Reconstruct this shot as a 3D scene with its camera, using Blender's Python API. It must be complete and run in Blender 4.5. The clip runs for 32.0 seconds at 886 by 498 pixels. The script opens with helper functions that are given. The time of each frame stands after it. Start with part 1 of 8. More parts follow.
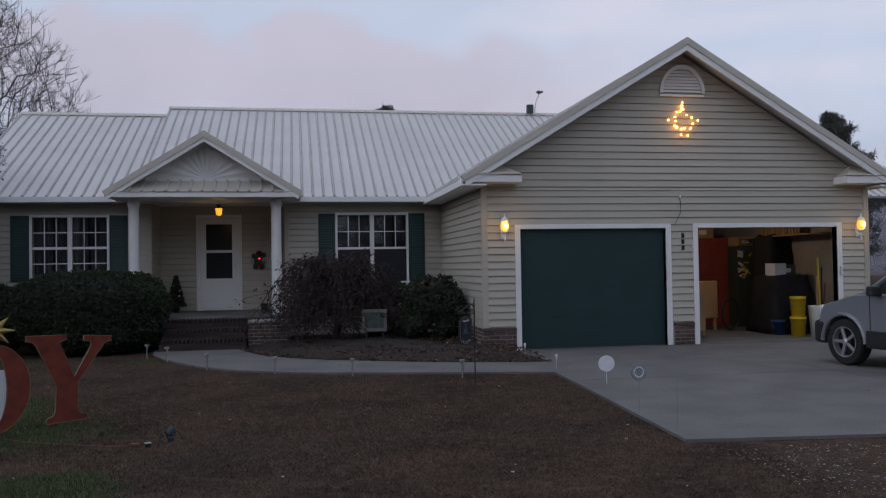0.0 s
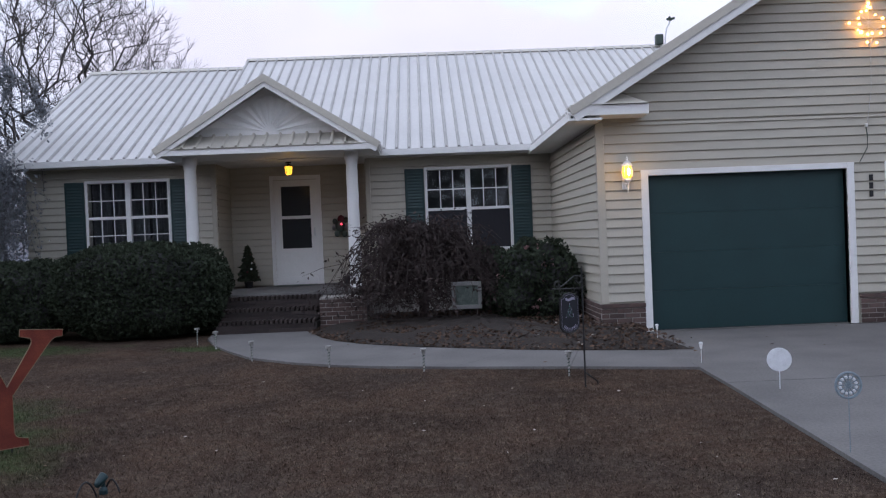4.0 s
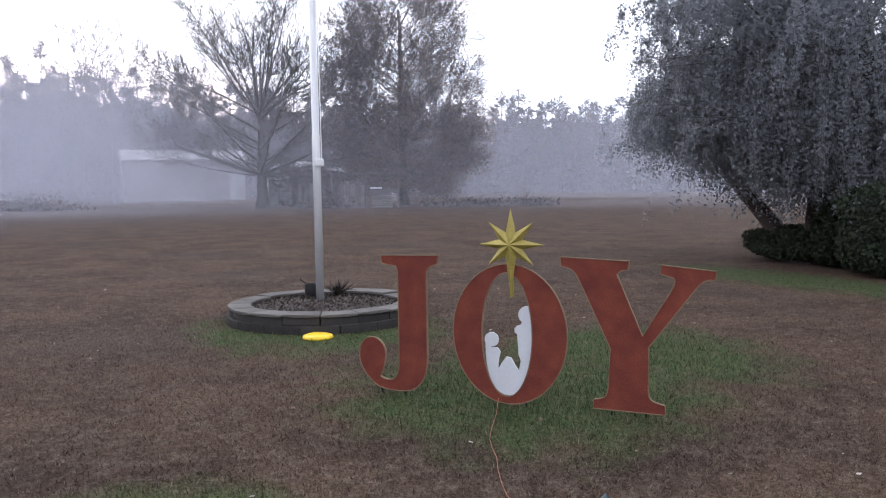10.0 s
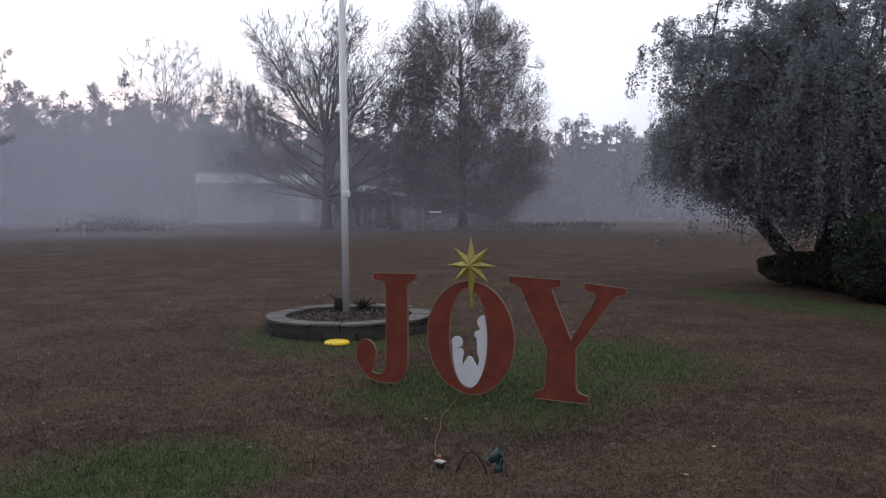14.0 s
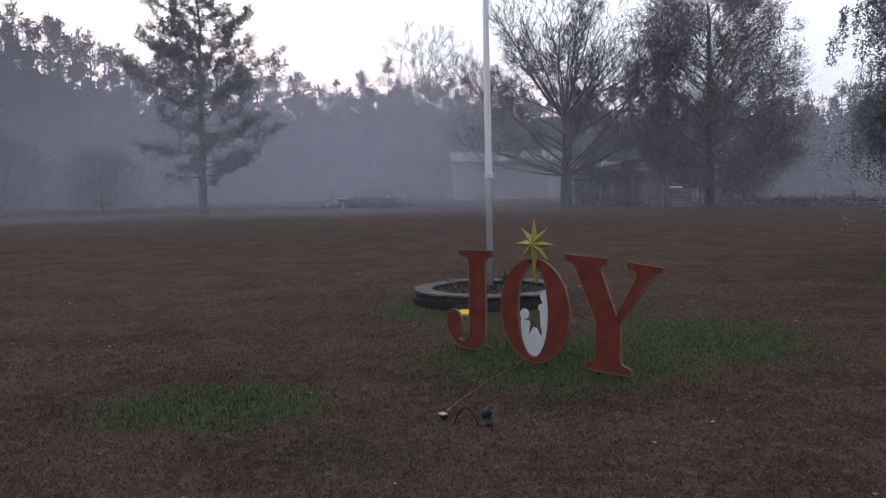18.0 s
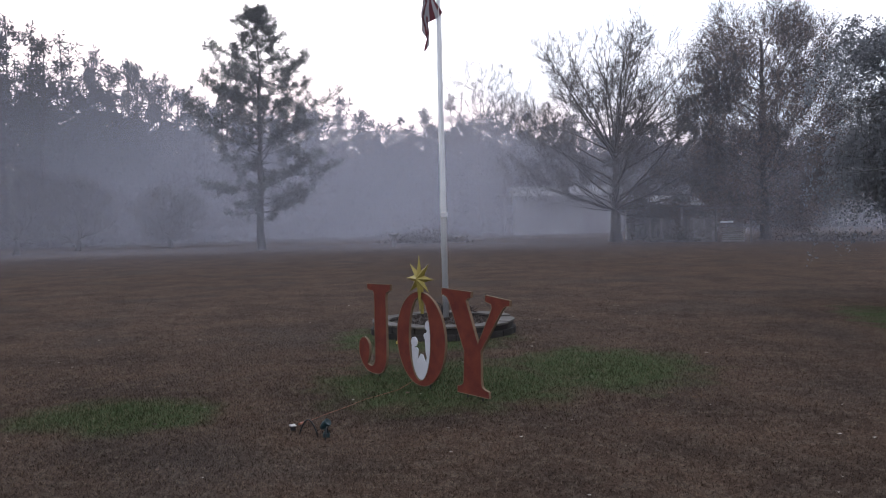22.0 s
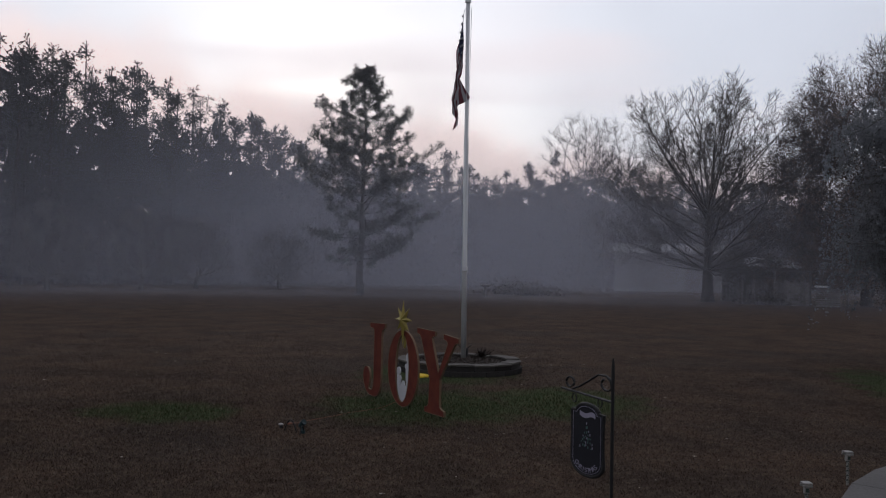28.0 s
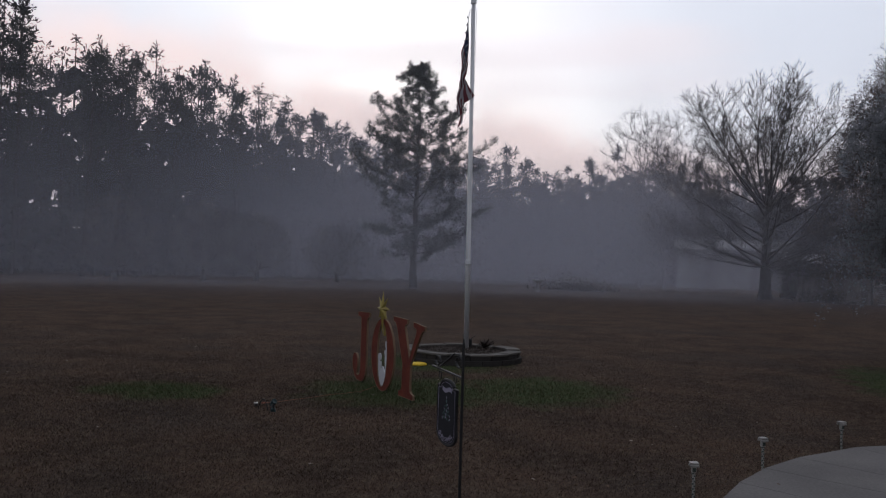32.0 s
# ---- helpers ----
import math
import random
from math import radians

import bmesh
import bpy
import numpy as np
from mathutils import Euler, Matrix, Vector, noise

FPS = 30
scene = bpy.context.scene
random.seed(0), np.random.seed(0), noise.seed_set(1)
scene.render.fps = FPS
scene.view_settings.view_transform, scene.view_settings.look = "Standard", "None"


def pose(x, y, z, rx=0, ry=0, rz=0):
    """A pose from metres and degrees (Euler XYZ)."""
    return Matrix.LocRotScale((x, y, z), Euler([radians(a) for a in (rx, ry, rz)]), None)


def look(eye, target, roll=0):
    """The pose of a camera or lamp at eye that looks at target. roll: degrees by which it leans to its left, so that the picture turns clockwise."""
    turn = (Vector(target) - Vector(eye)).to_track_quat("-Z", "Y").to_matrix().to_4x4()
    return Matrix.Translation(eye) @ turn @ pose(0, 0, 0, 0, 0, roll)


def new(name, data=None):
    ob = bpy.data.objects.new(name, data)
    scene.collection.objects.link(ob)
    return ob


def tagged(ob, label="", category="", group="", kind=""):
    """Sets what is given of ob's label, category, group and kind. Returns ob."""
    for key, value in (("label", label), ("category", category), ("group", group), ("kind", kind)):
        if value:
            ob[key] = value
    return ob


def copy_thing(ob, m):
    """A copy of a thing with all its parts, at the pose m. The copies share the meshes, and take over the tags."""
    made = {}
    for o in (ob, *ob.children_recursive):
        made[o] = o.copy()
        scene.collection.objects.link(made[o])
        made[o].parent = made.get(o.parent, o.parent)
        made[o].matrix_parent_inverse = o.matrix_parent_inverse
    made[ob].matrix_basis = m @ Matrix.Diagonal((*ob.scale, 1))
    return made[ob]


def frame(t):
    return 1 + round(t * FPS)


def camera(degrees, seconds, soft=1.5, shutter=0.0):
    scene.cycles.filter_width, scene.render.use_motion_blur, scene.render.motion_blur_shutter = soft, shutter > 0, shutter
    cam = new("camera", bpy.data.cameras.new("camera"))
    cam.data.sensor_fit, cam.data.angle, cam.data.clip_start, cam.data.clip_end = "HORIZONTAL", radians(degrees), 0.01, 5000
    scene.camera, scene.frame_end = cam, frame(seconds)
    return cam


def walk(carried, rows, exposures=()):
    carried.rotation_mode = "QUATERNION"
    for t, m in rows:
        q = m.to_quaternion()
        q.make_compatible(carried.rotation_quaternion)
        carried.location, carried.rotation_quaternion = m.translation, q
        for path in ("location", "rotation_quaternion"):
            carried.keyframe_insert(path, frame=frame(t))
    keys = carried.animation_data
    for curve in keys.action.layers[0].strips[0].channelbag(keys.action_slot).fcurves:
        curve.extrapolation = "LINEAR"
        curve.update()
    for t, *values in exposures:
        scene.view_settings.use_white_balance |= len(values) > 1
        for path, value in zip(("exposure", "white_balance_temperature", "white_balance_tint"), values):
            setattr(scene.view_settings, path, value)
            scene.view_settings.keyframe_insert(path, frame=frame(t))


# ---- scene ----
cam = camera(56.4, 32.0, soft=1.2)
PATH = [  # seconds, eye, a point ahead, roll
    (0, (-3.159, 0.978, 1.503), (-2.806, 2.946, 1.544), -0.9),
    (0.5, (-3.106, 1.353, 1.472), (-2.746, 3.320, 1.533), -0.5),
    (1, (-3.052, 1.728, 1.442), (-2.697, 3.696, 1.488), -0.4),
    (1.5, (-2.974, 2.099, 1.428), (-2.671, 4.075, 1.480), -0.7),
    (2, (-2.896, 2.470, 1.413), (-2.656, 4.455, 1.447), -0.5),
    (2.5, (-2.722, 2.858, 1.421), (-2.506, 4.846, 1.424), -0.9),
    (4.5, (-2.268, 4.270, 1.397), (-2.305, 6.269, 1.336), -1.9),
    (5, (-2.255, 4.708, 1.385), (-2.417, 6.699, 1.278), -1.1),
    (5.5, (-2.101, 4.924, 1.373), (-2.571, 6.864, 1.242), -1.1),
    (6, (-2.036, 5.152, 1.359), (-2.830, 6.981, 1.195), -1.6),
    (6.5, (-2.052, 5.387, 1.364), (-3.139, 7.059, 1.212), -1.4),
    (7, (-1.930, 5.595, 1.346), (-3.280, 7.062, 1.186), -1.9),
    (7.5, (-1.890, 5.802, 1.313), (-3.421, 7.073, 1.112), -2.3),
    (8, (-1.941, 6.064, 1.281), (-3.596, 7.168, 1.075), -1.4),
    (8.5, (-1.861, 6.273, 1.298), (-3.606, 7.224, 1.078), -1.8),
    (9, (-1.745, 6.458, 1.293), (-3.512, 7.363, 1.058), -1.6),
    (9.5, (-1.737, 6.627, 1.304), (-3.498, 7.552, 1.095), -1.3),
    (10, (-1.729, 6.797, 1.315), (-3.515, 7.684, 1.160), -0.7),
    (10.5, (-1.600, 6.882, 1.332), (-3.429, 7.685, 1.255), -0.4),
    (11, (-1.470, 6.966, 1.348), (-3.337, 7.682, 1.347), -0.4),
    (11.5, (-1.282, 6.960, 1.348), (-3.145, 7.687, 1.355), -0.1),
    (12, (-1.094, 6.954, 1.347), (-2.936, 7.732, 1.361), 0.1),
    (12.5, (-0.868, 6.932, 1.352), (-2.719, 7.690, 1.359), -0),
    (13, (-0.642, 6.911, 1.357), (-2.505, 7.636, 1.345), -0.1),
    (13.5, (-0.472, 6.868, 1.370), (-2.324, 7.617, 1.280), -0.2),
    (15.5, (0.054, 7.108, 1.396), (-1.849, 7.722, 1.341), 0.2),
    (16, (0.170, 7.256, 1.405), (-1.775, 7.722, 1.367), 1.5),
    (16.5, (0.270, 7.478, 1.407), (-1.690, 7.877, 1.392), 0.1),
    (17, (0.353, 7.770, 1.413), (-1.589, 8.248, 1.452), -1.1),
    (17.5, (0.519, 8.036, 1.413), (-1.467, 8.270, 1.365), -0.6),
    (18, (0.629, 8.188, 1.427), (-1.362, 8.314, 1.277), -1),
    (18.5, (0.682, 8.415, 1.430), (-1.306, 8.567, 1.280), 0.5),
    (19, (0.736, 8.642, 1.433), (-1.257, 8.788, 1.355), 0),
    (19.5, (0.856, 8.862, 1.434), (-1.139, 8.994, 1.390), -0.6),
    (20, (0.976, 9.081, 1.434), (-1.019, 9.221, 1.399), 0),
    (20.5, (1.132, 9.265, 1.445), (-0.866, 9.362, 1.411), 0),
    (21, (1.287, 9.449, 1.456), (-0.712, 9.477, 1.408), -0.5),
    (21.5, (1.368, 9.599, 1.456), (-0.631, 9.588, 1.402), -0.8),
    (22, (1.449, 9.750, 1.455), (-0.549, 9.698, 1.391), -1.1),
    (22.5, (1.622, 9.836, 1.448), (-0.375, 9.747, 1.382), -0.4),
    (23, (1.794, 9.921, 1.441), (-0.202, 9.794, 1.412), -0.1),
    (23.5, (2.026, 10.052, 1.454), (0.033, 9.884, 1.422), -0.5),
    (24, (2.258, 10.183, 1.467), (0.267, 9.987, 1.441), -0.8),
    (24.5, (2.162, 10.225, 1.401), (0.169, 10.056, 1.422), -1.3),
    (26.5, (2.906, 10.866, 1.467), (0.923, 10.605, 1.493), -0.1),
    (27, (2.798, 11.022, 1.468), (0.816, 10.759, 1.520), -0.1),
    (27.5, (2.977, 11.140, 1.476), (1.001, 10.835, 1.529), 1.1),
    (28, (3.156, 11.259, 1.484), (1.183, 10.937, 1.543), 1.2),
    (28.5, (3.191, 11.380, 1.485), (1.218, 11.054, 1.540), 1),
    (29, (3.226, 11.500, 1.486), (1.258, 11.151, 1.558), 1.1),
    (29.5, (3.196, 11.659, 1.470), (1.252, 11.195, 1.547), 1),
    (30, (3.166, 11.818, 1.455), (1.225, 11.343, 1.555), 1.2),
    (30.5, (3.244, 11.970, 1.462), (1.299, 11.509, 1.533), 1.2),
    (31, (3.322, 12.122, 1.468), (1.371, 11.688, 1.532), 1.5),
    (31.5, (3.362, 12.248, 1.470), (1.410, 11.814, 1.523), 2),
    (32, (3.402, 12.374, 1.472), (1.462, 11.891, 1.515), 1.7),
]
EXPOSURES = [(0.0, -0.51, 6050, 10), (1.0, -0.46, 6050, 10), (2.5, -0.06, 6000, 10), (5.0, 0.8, 5950, 10), (6.0, 1.35, 6100, 10), (7.0, 1.34, 6300, 10), (8.0, 1.50, 6650, 10), (9.0, 1.40, 6550, 10), (10.0, 1.18, 6450, 10), (10.5, 0.76, 6400, 10), (11.0, 0.31, 6500, 10), (12.0, 0.11, 6600, 10), (13.0, 0.13, 6600, 10), (15.5, 0.35, 6600, 10), (16.2, 0.33, 6600, 10), (17.0, 0.03, 6350, 10), (18.0, 0.07, 6420, 10), (19.0, 0.25, 6400, 10), (21.0, 0.35, 6400, 10), (23.0, 0.33, 6450, 10), (24.5, -0.1, 6500, 10), (26.5, -0.65, 6600, 10), (28.0, -0.92, 6600, 10), (29.2, -0.98, 6600, 10), (30.0, -1.06, 6600, 10), (31.0, -0.86, 6600, 10), (32.0, -0.86, 6550, 10)]
walk(cam, [(t, look(e, g, r)) for t, e, g, r in PATH], EXPOSURES)
# ---- sky, sun ----
SUN_YAW = 108.0   # degrees to the left of +y
SUN_UP = 7.0
STREAK_YAW = 3.8
world = bpy.data.worlds.new("evening_sky")
scene.world = world
world.use_nodes = True
wn, wl = world.node_tree.nodes, world.node_tree.links
wn.clear()
w_out, w_bg = wn.new("ShaderNodeOutputWorld"), wn.new("ShaderNodeBackground")
sky = wn.new("ShaderNodeTexSky")
sky.sky_type, sky.sun_disc = "NISHITA", False
sky.sun_elevation, sky.sun_rotation = radians(SUN_UP), radians(-SUN_YAW)
sky.air_density, sky.dust_density, sky.ozone_density = 1.0, 1.5, 2.0
w_co = wn.new("ShaderNodeTexCoord")
w_map = wn.new("ShaderNodeMapping")
w_map.inputs["Scale"].default_value = (1.0, 1.0, 6.5)
w_map.inputs["Location"].default_value = (0.37, 0.11, 0.2)
w_noise = wn.new("ShaderNodeTexNoise")
w_noise.inputs["Scale"].default_value, w_noise.inputs["Detail"].default_value = 2.3, 6.0
w_ramp = wn.new("ShaderNodeValToRGB")
w_ramp.color_ramp.elements[0].position, w_ramp.color_ramp.elements[1].position = 0.47, 0.68
w_veil = wn.new("ShaderNodeMix")
w_veil.data_type = "RGBA"
w_veil.inputs[0].default_value = 0.60
w_veil.inputs[7].default_value = (9.2, 9.8, 11.6, 1.0)
w_cloud = wn.new("ShaderNodeMix")
w_cloud.data_type = "RGBA"
w_cloud.inputs[7].default_value = (8.7, 7.9, 8.4, 1.0)
w_half = wn.new("ShaderNodeMath")
w_half.operation = "MULTIPLY"
w_half.inputs[1].default_value = 0.6
wl.new(w_co.outputs["Generated"], w_map.inputs["Vector"])
wl.new(w_map.outputs["Vector"], w_noise.inputs["Vector"])
wl.new(w_noise.outputs["Fac"], w_ramp.inputs["Fac"])
wl.new(w_ramp.outputs["Color"], w_half.inputs[0])
wl.new(w_half.outputs[0], w_cloud.inputs[0])
w_pale = wn.new("ShaderNodeHueSaturation")   # thin high haze takes the colour out of the glow
w_pale.inputs["Saturation"].default_value = 0.45
wl.new(sky.outputs["Color"], w_pale.inputs["Color"])
wl.new(w_pale.outputs["Color"], w_veil.inputs[6])
wl.new(w_veil.outputs[2], w_cloud.inputs[6])
w_dot, w_near, w_glow = wn.new("ShaderNodeVectorMath"), wn.new("ShaderNodeMapRange"), wn.new("ShaderNodeMix")
w_dot.operation = "DOT_PRODUCT"   # the sky brightens towards the sun
w_dot.inputs[1].default_value = (-math.sin(radians(SUN_YAW)), math.cos(radians(SUN_YAW)), 0.12)
w_near.interpolation_type = "SMOOTHSTEP"
w_near.inputs[1].default_value, w_near.inputs[2].default_value = 0.25, 1.0
w_near.inputs[3].default_value, w_near.inputs[4].default_value = 1.0, 1.6
w_glow.data_type, w_glow.blend_type = "RGBA", "MULTIPLY"
w_glow.inputs[0].default_value = 1.0
wl.new(w_co.outputs["Generated"], w_dot.inputs[0])
wl.new(w_dot.outputs["Value"], w_near.inputs[0])


def sky_math(op, *args):
    t = wn.new("ShaderNodeMath")
    t.operation = op
    for i, v in enumerate(args):
        if isinstance(v, (int, float)):
            t.inputs[i].default_value = v
        else:
            wl.new(v, t.inputs[i])
    return t.outputs[0]


w_sep, w_side, w_puff, w_edge, w_bank = wn.new("ShaderNodeSeparateXYZ"), wn.new("ShaderNodeVectorMath"), wn.new("ShaderNodeTexNoise"), wn.new("ShaderNodeMapRange"), wn.new("ShaderNodeMix")
w_side.operation = "DOT_PRODUCT"   # a low pink bank of cloud before the sun, sinking from one side to the other
w_side.inputs[1].default_value = (math.cos(radians(SUN_YAW)) * -1.0, -math.sin(radians(SUN_YAW)), 0.0)
w_puff.inputs["Scale"].default_value, w_puff.inputs["Detail"].default_value = 7.0, 5.0
wl.new(w_co.outputs["Generated"], w_sep.inputs[0])
wl.new(w_co.outputs["Generated"], w_side.inputs[0])
wl.new(w_co.outputs["Generated"], w_puff.inputs["Vector"])
bank_top = sky_math("MULTIPLY_ADD", w_side.outputs["Value"], 0.19, 0.225)
above = sky_math("SUBTRACT", sky_math("MULTIPLY_ADD", w_puff.outputs["Fac"], 0.16, sky_math("ADD", w_sep.outputs[2], -0.08)), bank_top)
w_edge.interpolation_type = "SMOOTHSTEP"
w_edge.inputs[1].default_value, w_edge.inputs[2].default_value = 0.012, -0.05
wl.new(above, w_edge.inputs[0])
w_bank.data_type = "RGBA"
w_bank.inputs[7].default_value = (10.2, 8.4, 8.3, 1.0)
sunward = sky_math("MULTIPLY", sky_math("SUBTRACT", w_near.outputs[0], 1.0), 1.5)
wl.new(sky_math("MULTIPLY", w_edge.outputs[0], sunward), w_bank.inputs[0])
w_low, w_cap, w_foot, w_streak = wn.new("ShaderNodeMix"), wn.new("ShaderNodeMapRange"), wn.new("ShaderNodeMapRange"), wn.new("ShaderNodeVectorMath")
w_streak.operation = "DOT_PRODUCT"   # a mauve streak of low cloud beyond the house
w_streak.inputs[1].default_value = (-math.sin(radians(STREAK_YAW)), math.cos(radians(STREAK_YAW)), 0.0)
wl.new(w_co.outputs["Generated"], w_streak.inputs[0])
for node, lo, hi in ((w_cap, 0.285, 0.255), (w_foot, 0.12, 0.20)):
    node.interpolation_type = "SMOOTHSTEP"
    node.inputs[1].default_value, node.inputs[2].default_value = lo, hi
    wl.new(sky_math("MULTIPLY_ADD", w_puff.outputs["Fac"], 0.18, sky_math("ADD", w_sep.outputs[2], -0.09)), node.inputs[0])
w_low.data_type = "RGBA"
w_low.inputs[7].default_value = (6.5, 5.9, 6.6, 1.0)
there = sky_math("MULTIPLY", sky_math("MINIMUM", sky_math("MAXIMUM", sky_math("MULTIPLY", sky_math("SUBTRACT", w_streak.outputs["Value"], 0.84), 10.0), 0.0), 1.0), 0.85)
wl.new(sky_math("MULTIPLY", sky_math("MULTIPLY", w_cap.outputs[0], w_foot.outputs[0]), there), w_low.inputs[0])
wl.new(w_cloud.outputs[2], w_low.inputs[6])
wl.new(w_low.outputs[2], w_bank.inputs[6])
wl.new(w_bank.outputs[2], w_glow.inputs[6])
wl.new(w_near.outputs[0], w_glow.inputs[7])
wl.new(w_glow.outputs[2], w_bg.inputs["Color"])
w_bg.inputs["Strength"].default_value = 0.127
wl.new(w_bg.outputs["Background"], w_out.inputs["Surface"])

sun_data = bpy.data.lights.new("sun", "SUN")
sun_data.energy, sun_data.angle, sun_data.color = 0.5, radians(20), (1.0, 0.86, 0.74)
sun = new("sun", sun_data)
sun_dir = Vector((-math.sin(radians(SUN_YAW)) * math.cos(radians(SUN_UP)), math.cos(radians(SUN_YAW)) * math.cos(radians(SUN_UP)), math.sin(radians(SUN_UP))))
sun.matrix_world = look(sun_dir * 60, (0, 0, 0))

# ---- materials ----
def material(name, color, rough=0.7, vary=0.25, scale=8.0, fine=60.0, bump=0.15, metal=0.0, color2=None, spec=0.4, per_object=0.0, per_island=0.0, stretch=(1, 1, 1), translucent=0.0):
    """A surface with grain at two scales, and a small change from piece to piece."""
    m = bpy.data.materials.new(name)
    m.use_nodes = True
    n, l = m.node_tree.nodes, m.node_tree.links
    b = n["Principled BSDF"]
    co, mp = n.new("ShaderNodeTexCoord"), n.new("ShaderNodeMapping")
    mp.inputs["Scale"].default_value = stretch
    l.new(co.outputs["Object"], mp.inputs["Vector"])
    big, small = n.new("ShaderNodeTexNoise"), n.new("ShaderNodeTexNoise")
    big.inputs["Scale"].default_value, big.inputs["Detail"].default_value = scale, 5.0
    small.inputs["Scale"].default_value, small.inputs["Detail"].default_value = fine, 3.0
    l.new(mp.outputs["Vector"], big.inputs["Vector"])
    l.new(mp.outputs["Vector"], small.inputs["Vector"])
    mix = n.new("ShaderNodeMix")
    mix.data_type = "RGBA"
    other = color2 or tuple(c * (1 - vary) for c in color)
    mix.inputs[6].default_value, mix.inputs[7].default_value = (*color, 1), (*other, 1)
    ramp = n.new("ShaderNodeMapRange")
    ramp.inputs[1].default_value, ramp.inputs[2].default_value = 0.32, 0.68
    l.new(big.outputs["Fac"], ramp.inputs[0])
    l.new(ramp.outputs[0], mix.inputs[0])
    hue = n.new("ShaderNodeHueSaturation")
    l.new(mix.outputs[2], hue.inputs["Color"])
    add = n.new("ShaderNodeMapRange")
    add.inputs[1].default_value, add.inputs[2].default_value = 0.25, 0.75
    add.inputs[3].default_value, add.inputs[4].default_value = 1 - vary * 0.6, 1 + vary * 0.6
    l.new(small.outputs["Fac"], add.inputs[0])
    last = add.outputs[0]
    for amount, node, socket in ((per_object, "ShaderNodeObjectInfo", "Random"), (per_island, "ShaderNodeNewGeometry", "Random Per Island")):
        if amount:
            info, rng, mul = n.new(node), n.new("ShaderNodeMapRange"), n.new("ShaderNodeMath")
            rng.inputs[3].default_value, rng.inputs[4].default_value = 1 - amount, 1 + amount
            l.new(info.outputs[socket], rng.inputs[0])
            mul.operation = "MULTIPLY"
            l.new(last, mul.inputs[0])
            l.new(rng.outputs[0], mul.inputs[1])
            last = mul.outputs[0]
    l.new(last, hue.inputs["Value"])
    l.new(hue.outputs["Color"], b.inputs["Base Color"])
    b.inputs["Roughness"].default_value, b.inputs["Metallic"].default_value = rough, metal
    b.inputs["Specular IOR Level"].default_value = spec
    if bump:
        bp = n.new("ShaderNodeBump")
        bp.inputs["Strength"].default_value, bp.inputs["Distance"].default_value = bump, 0.01
        l.new(small.outputs["Fac"], bp.inputs["Height"])
        l.new(bp.outputs["Normal"], b.inputs["Normal"])
    if translucent:
        tr, ms = n.new("ShaderNodeBsdfTranslucent"), n.new("ShaderNodeMixShader")
        l.new(hue.outputs["Color"], tr.inputs["Color"])
        ms.inputs[0].default_value = translucent
        l.new(b.outputs[0], ms.inputs[1])
        l.new(tr.outputs[0], ms.inputs[2])
        l.new(ms.outputs[0], n["Material Output"].inputs["Surface"])
    return m


def glow(name, color, strength):
    m = bpy.data.materials.new(name)
    m.use_nodes = True
    b = m.node_tree.nodes["Principled BSDF"]
    b.inputs["Base Color"].default_value = (*color, 1)
    b.inputs["Emission Color"].default_value, b.inputs["Emission Strength"].default_value = (*color, 1), strength
    return m


def glass(name, tint=(0.9, 0.95, 0.95), rough=0.02):
    m = bpy.data.materials.new(name)
    m.use_nodes = True
    b = m.node_tree.nodes["Principled BSDF"]
    b.inputs["Base Color"].default_value = (*tint, 1)
    b.inputs["Roughness"].default_value, b.inputs["Transmission Weight"].default_value = rough, 1.0
    b.inputs["IOR"].default_value = 1.45
    return m


GREEN_SPOTS = [  # x, y, reach along x, reach along y
    (-6.2, 9.6, 1.5, 1.5), (-6.9, 11.1, 1.5, 1.2), (-5.0, 7.0, 0.75, 1.0), (-9.2, 9.2, 1.5, 1.4), (-9.6, 16.0, 3.0, 0.9), (-3.9, 5.0, 0.8, 0.6), (-5.3, 15.5, 0.9, 0.4)]


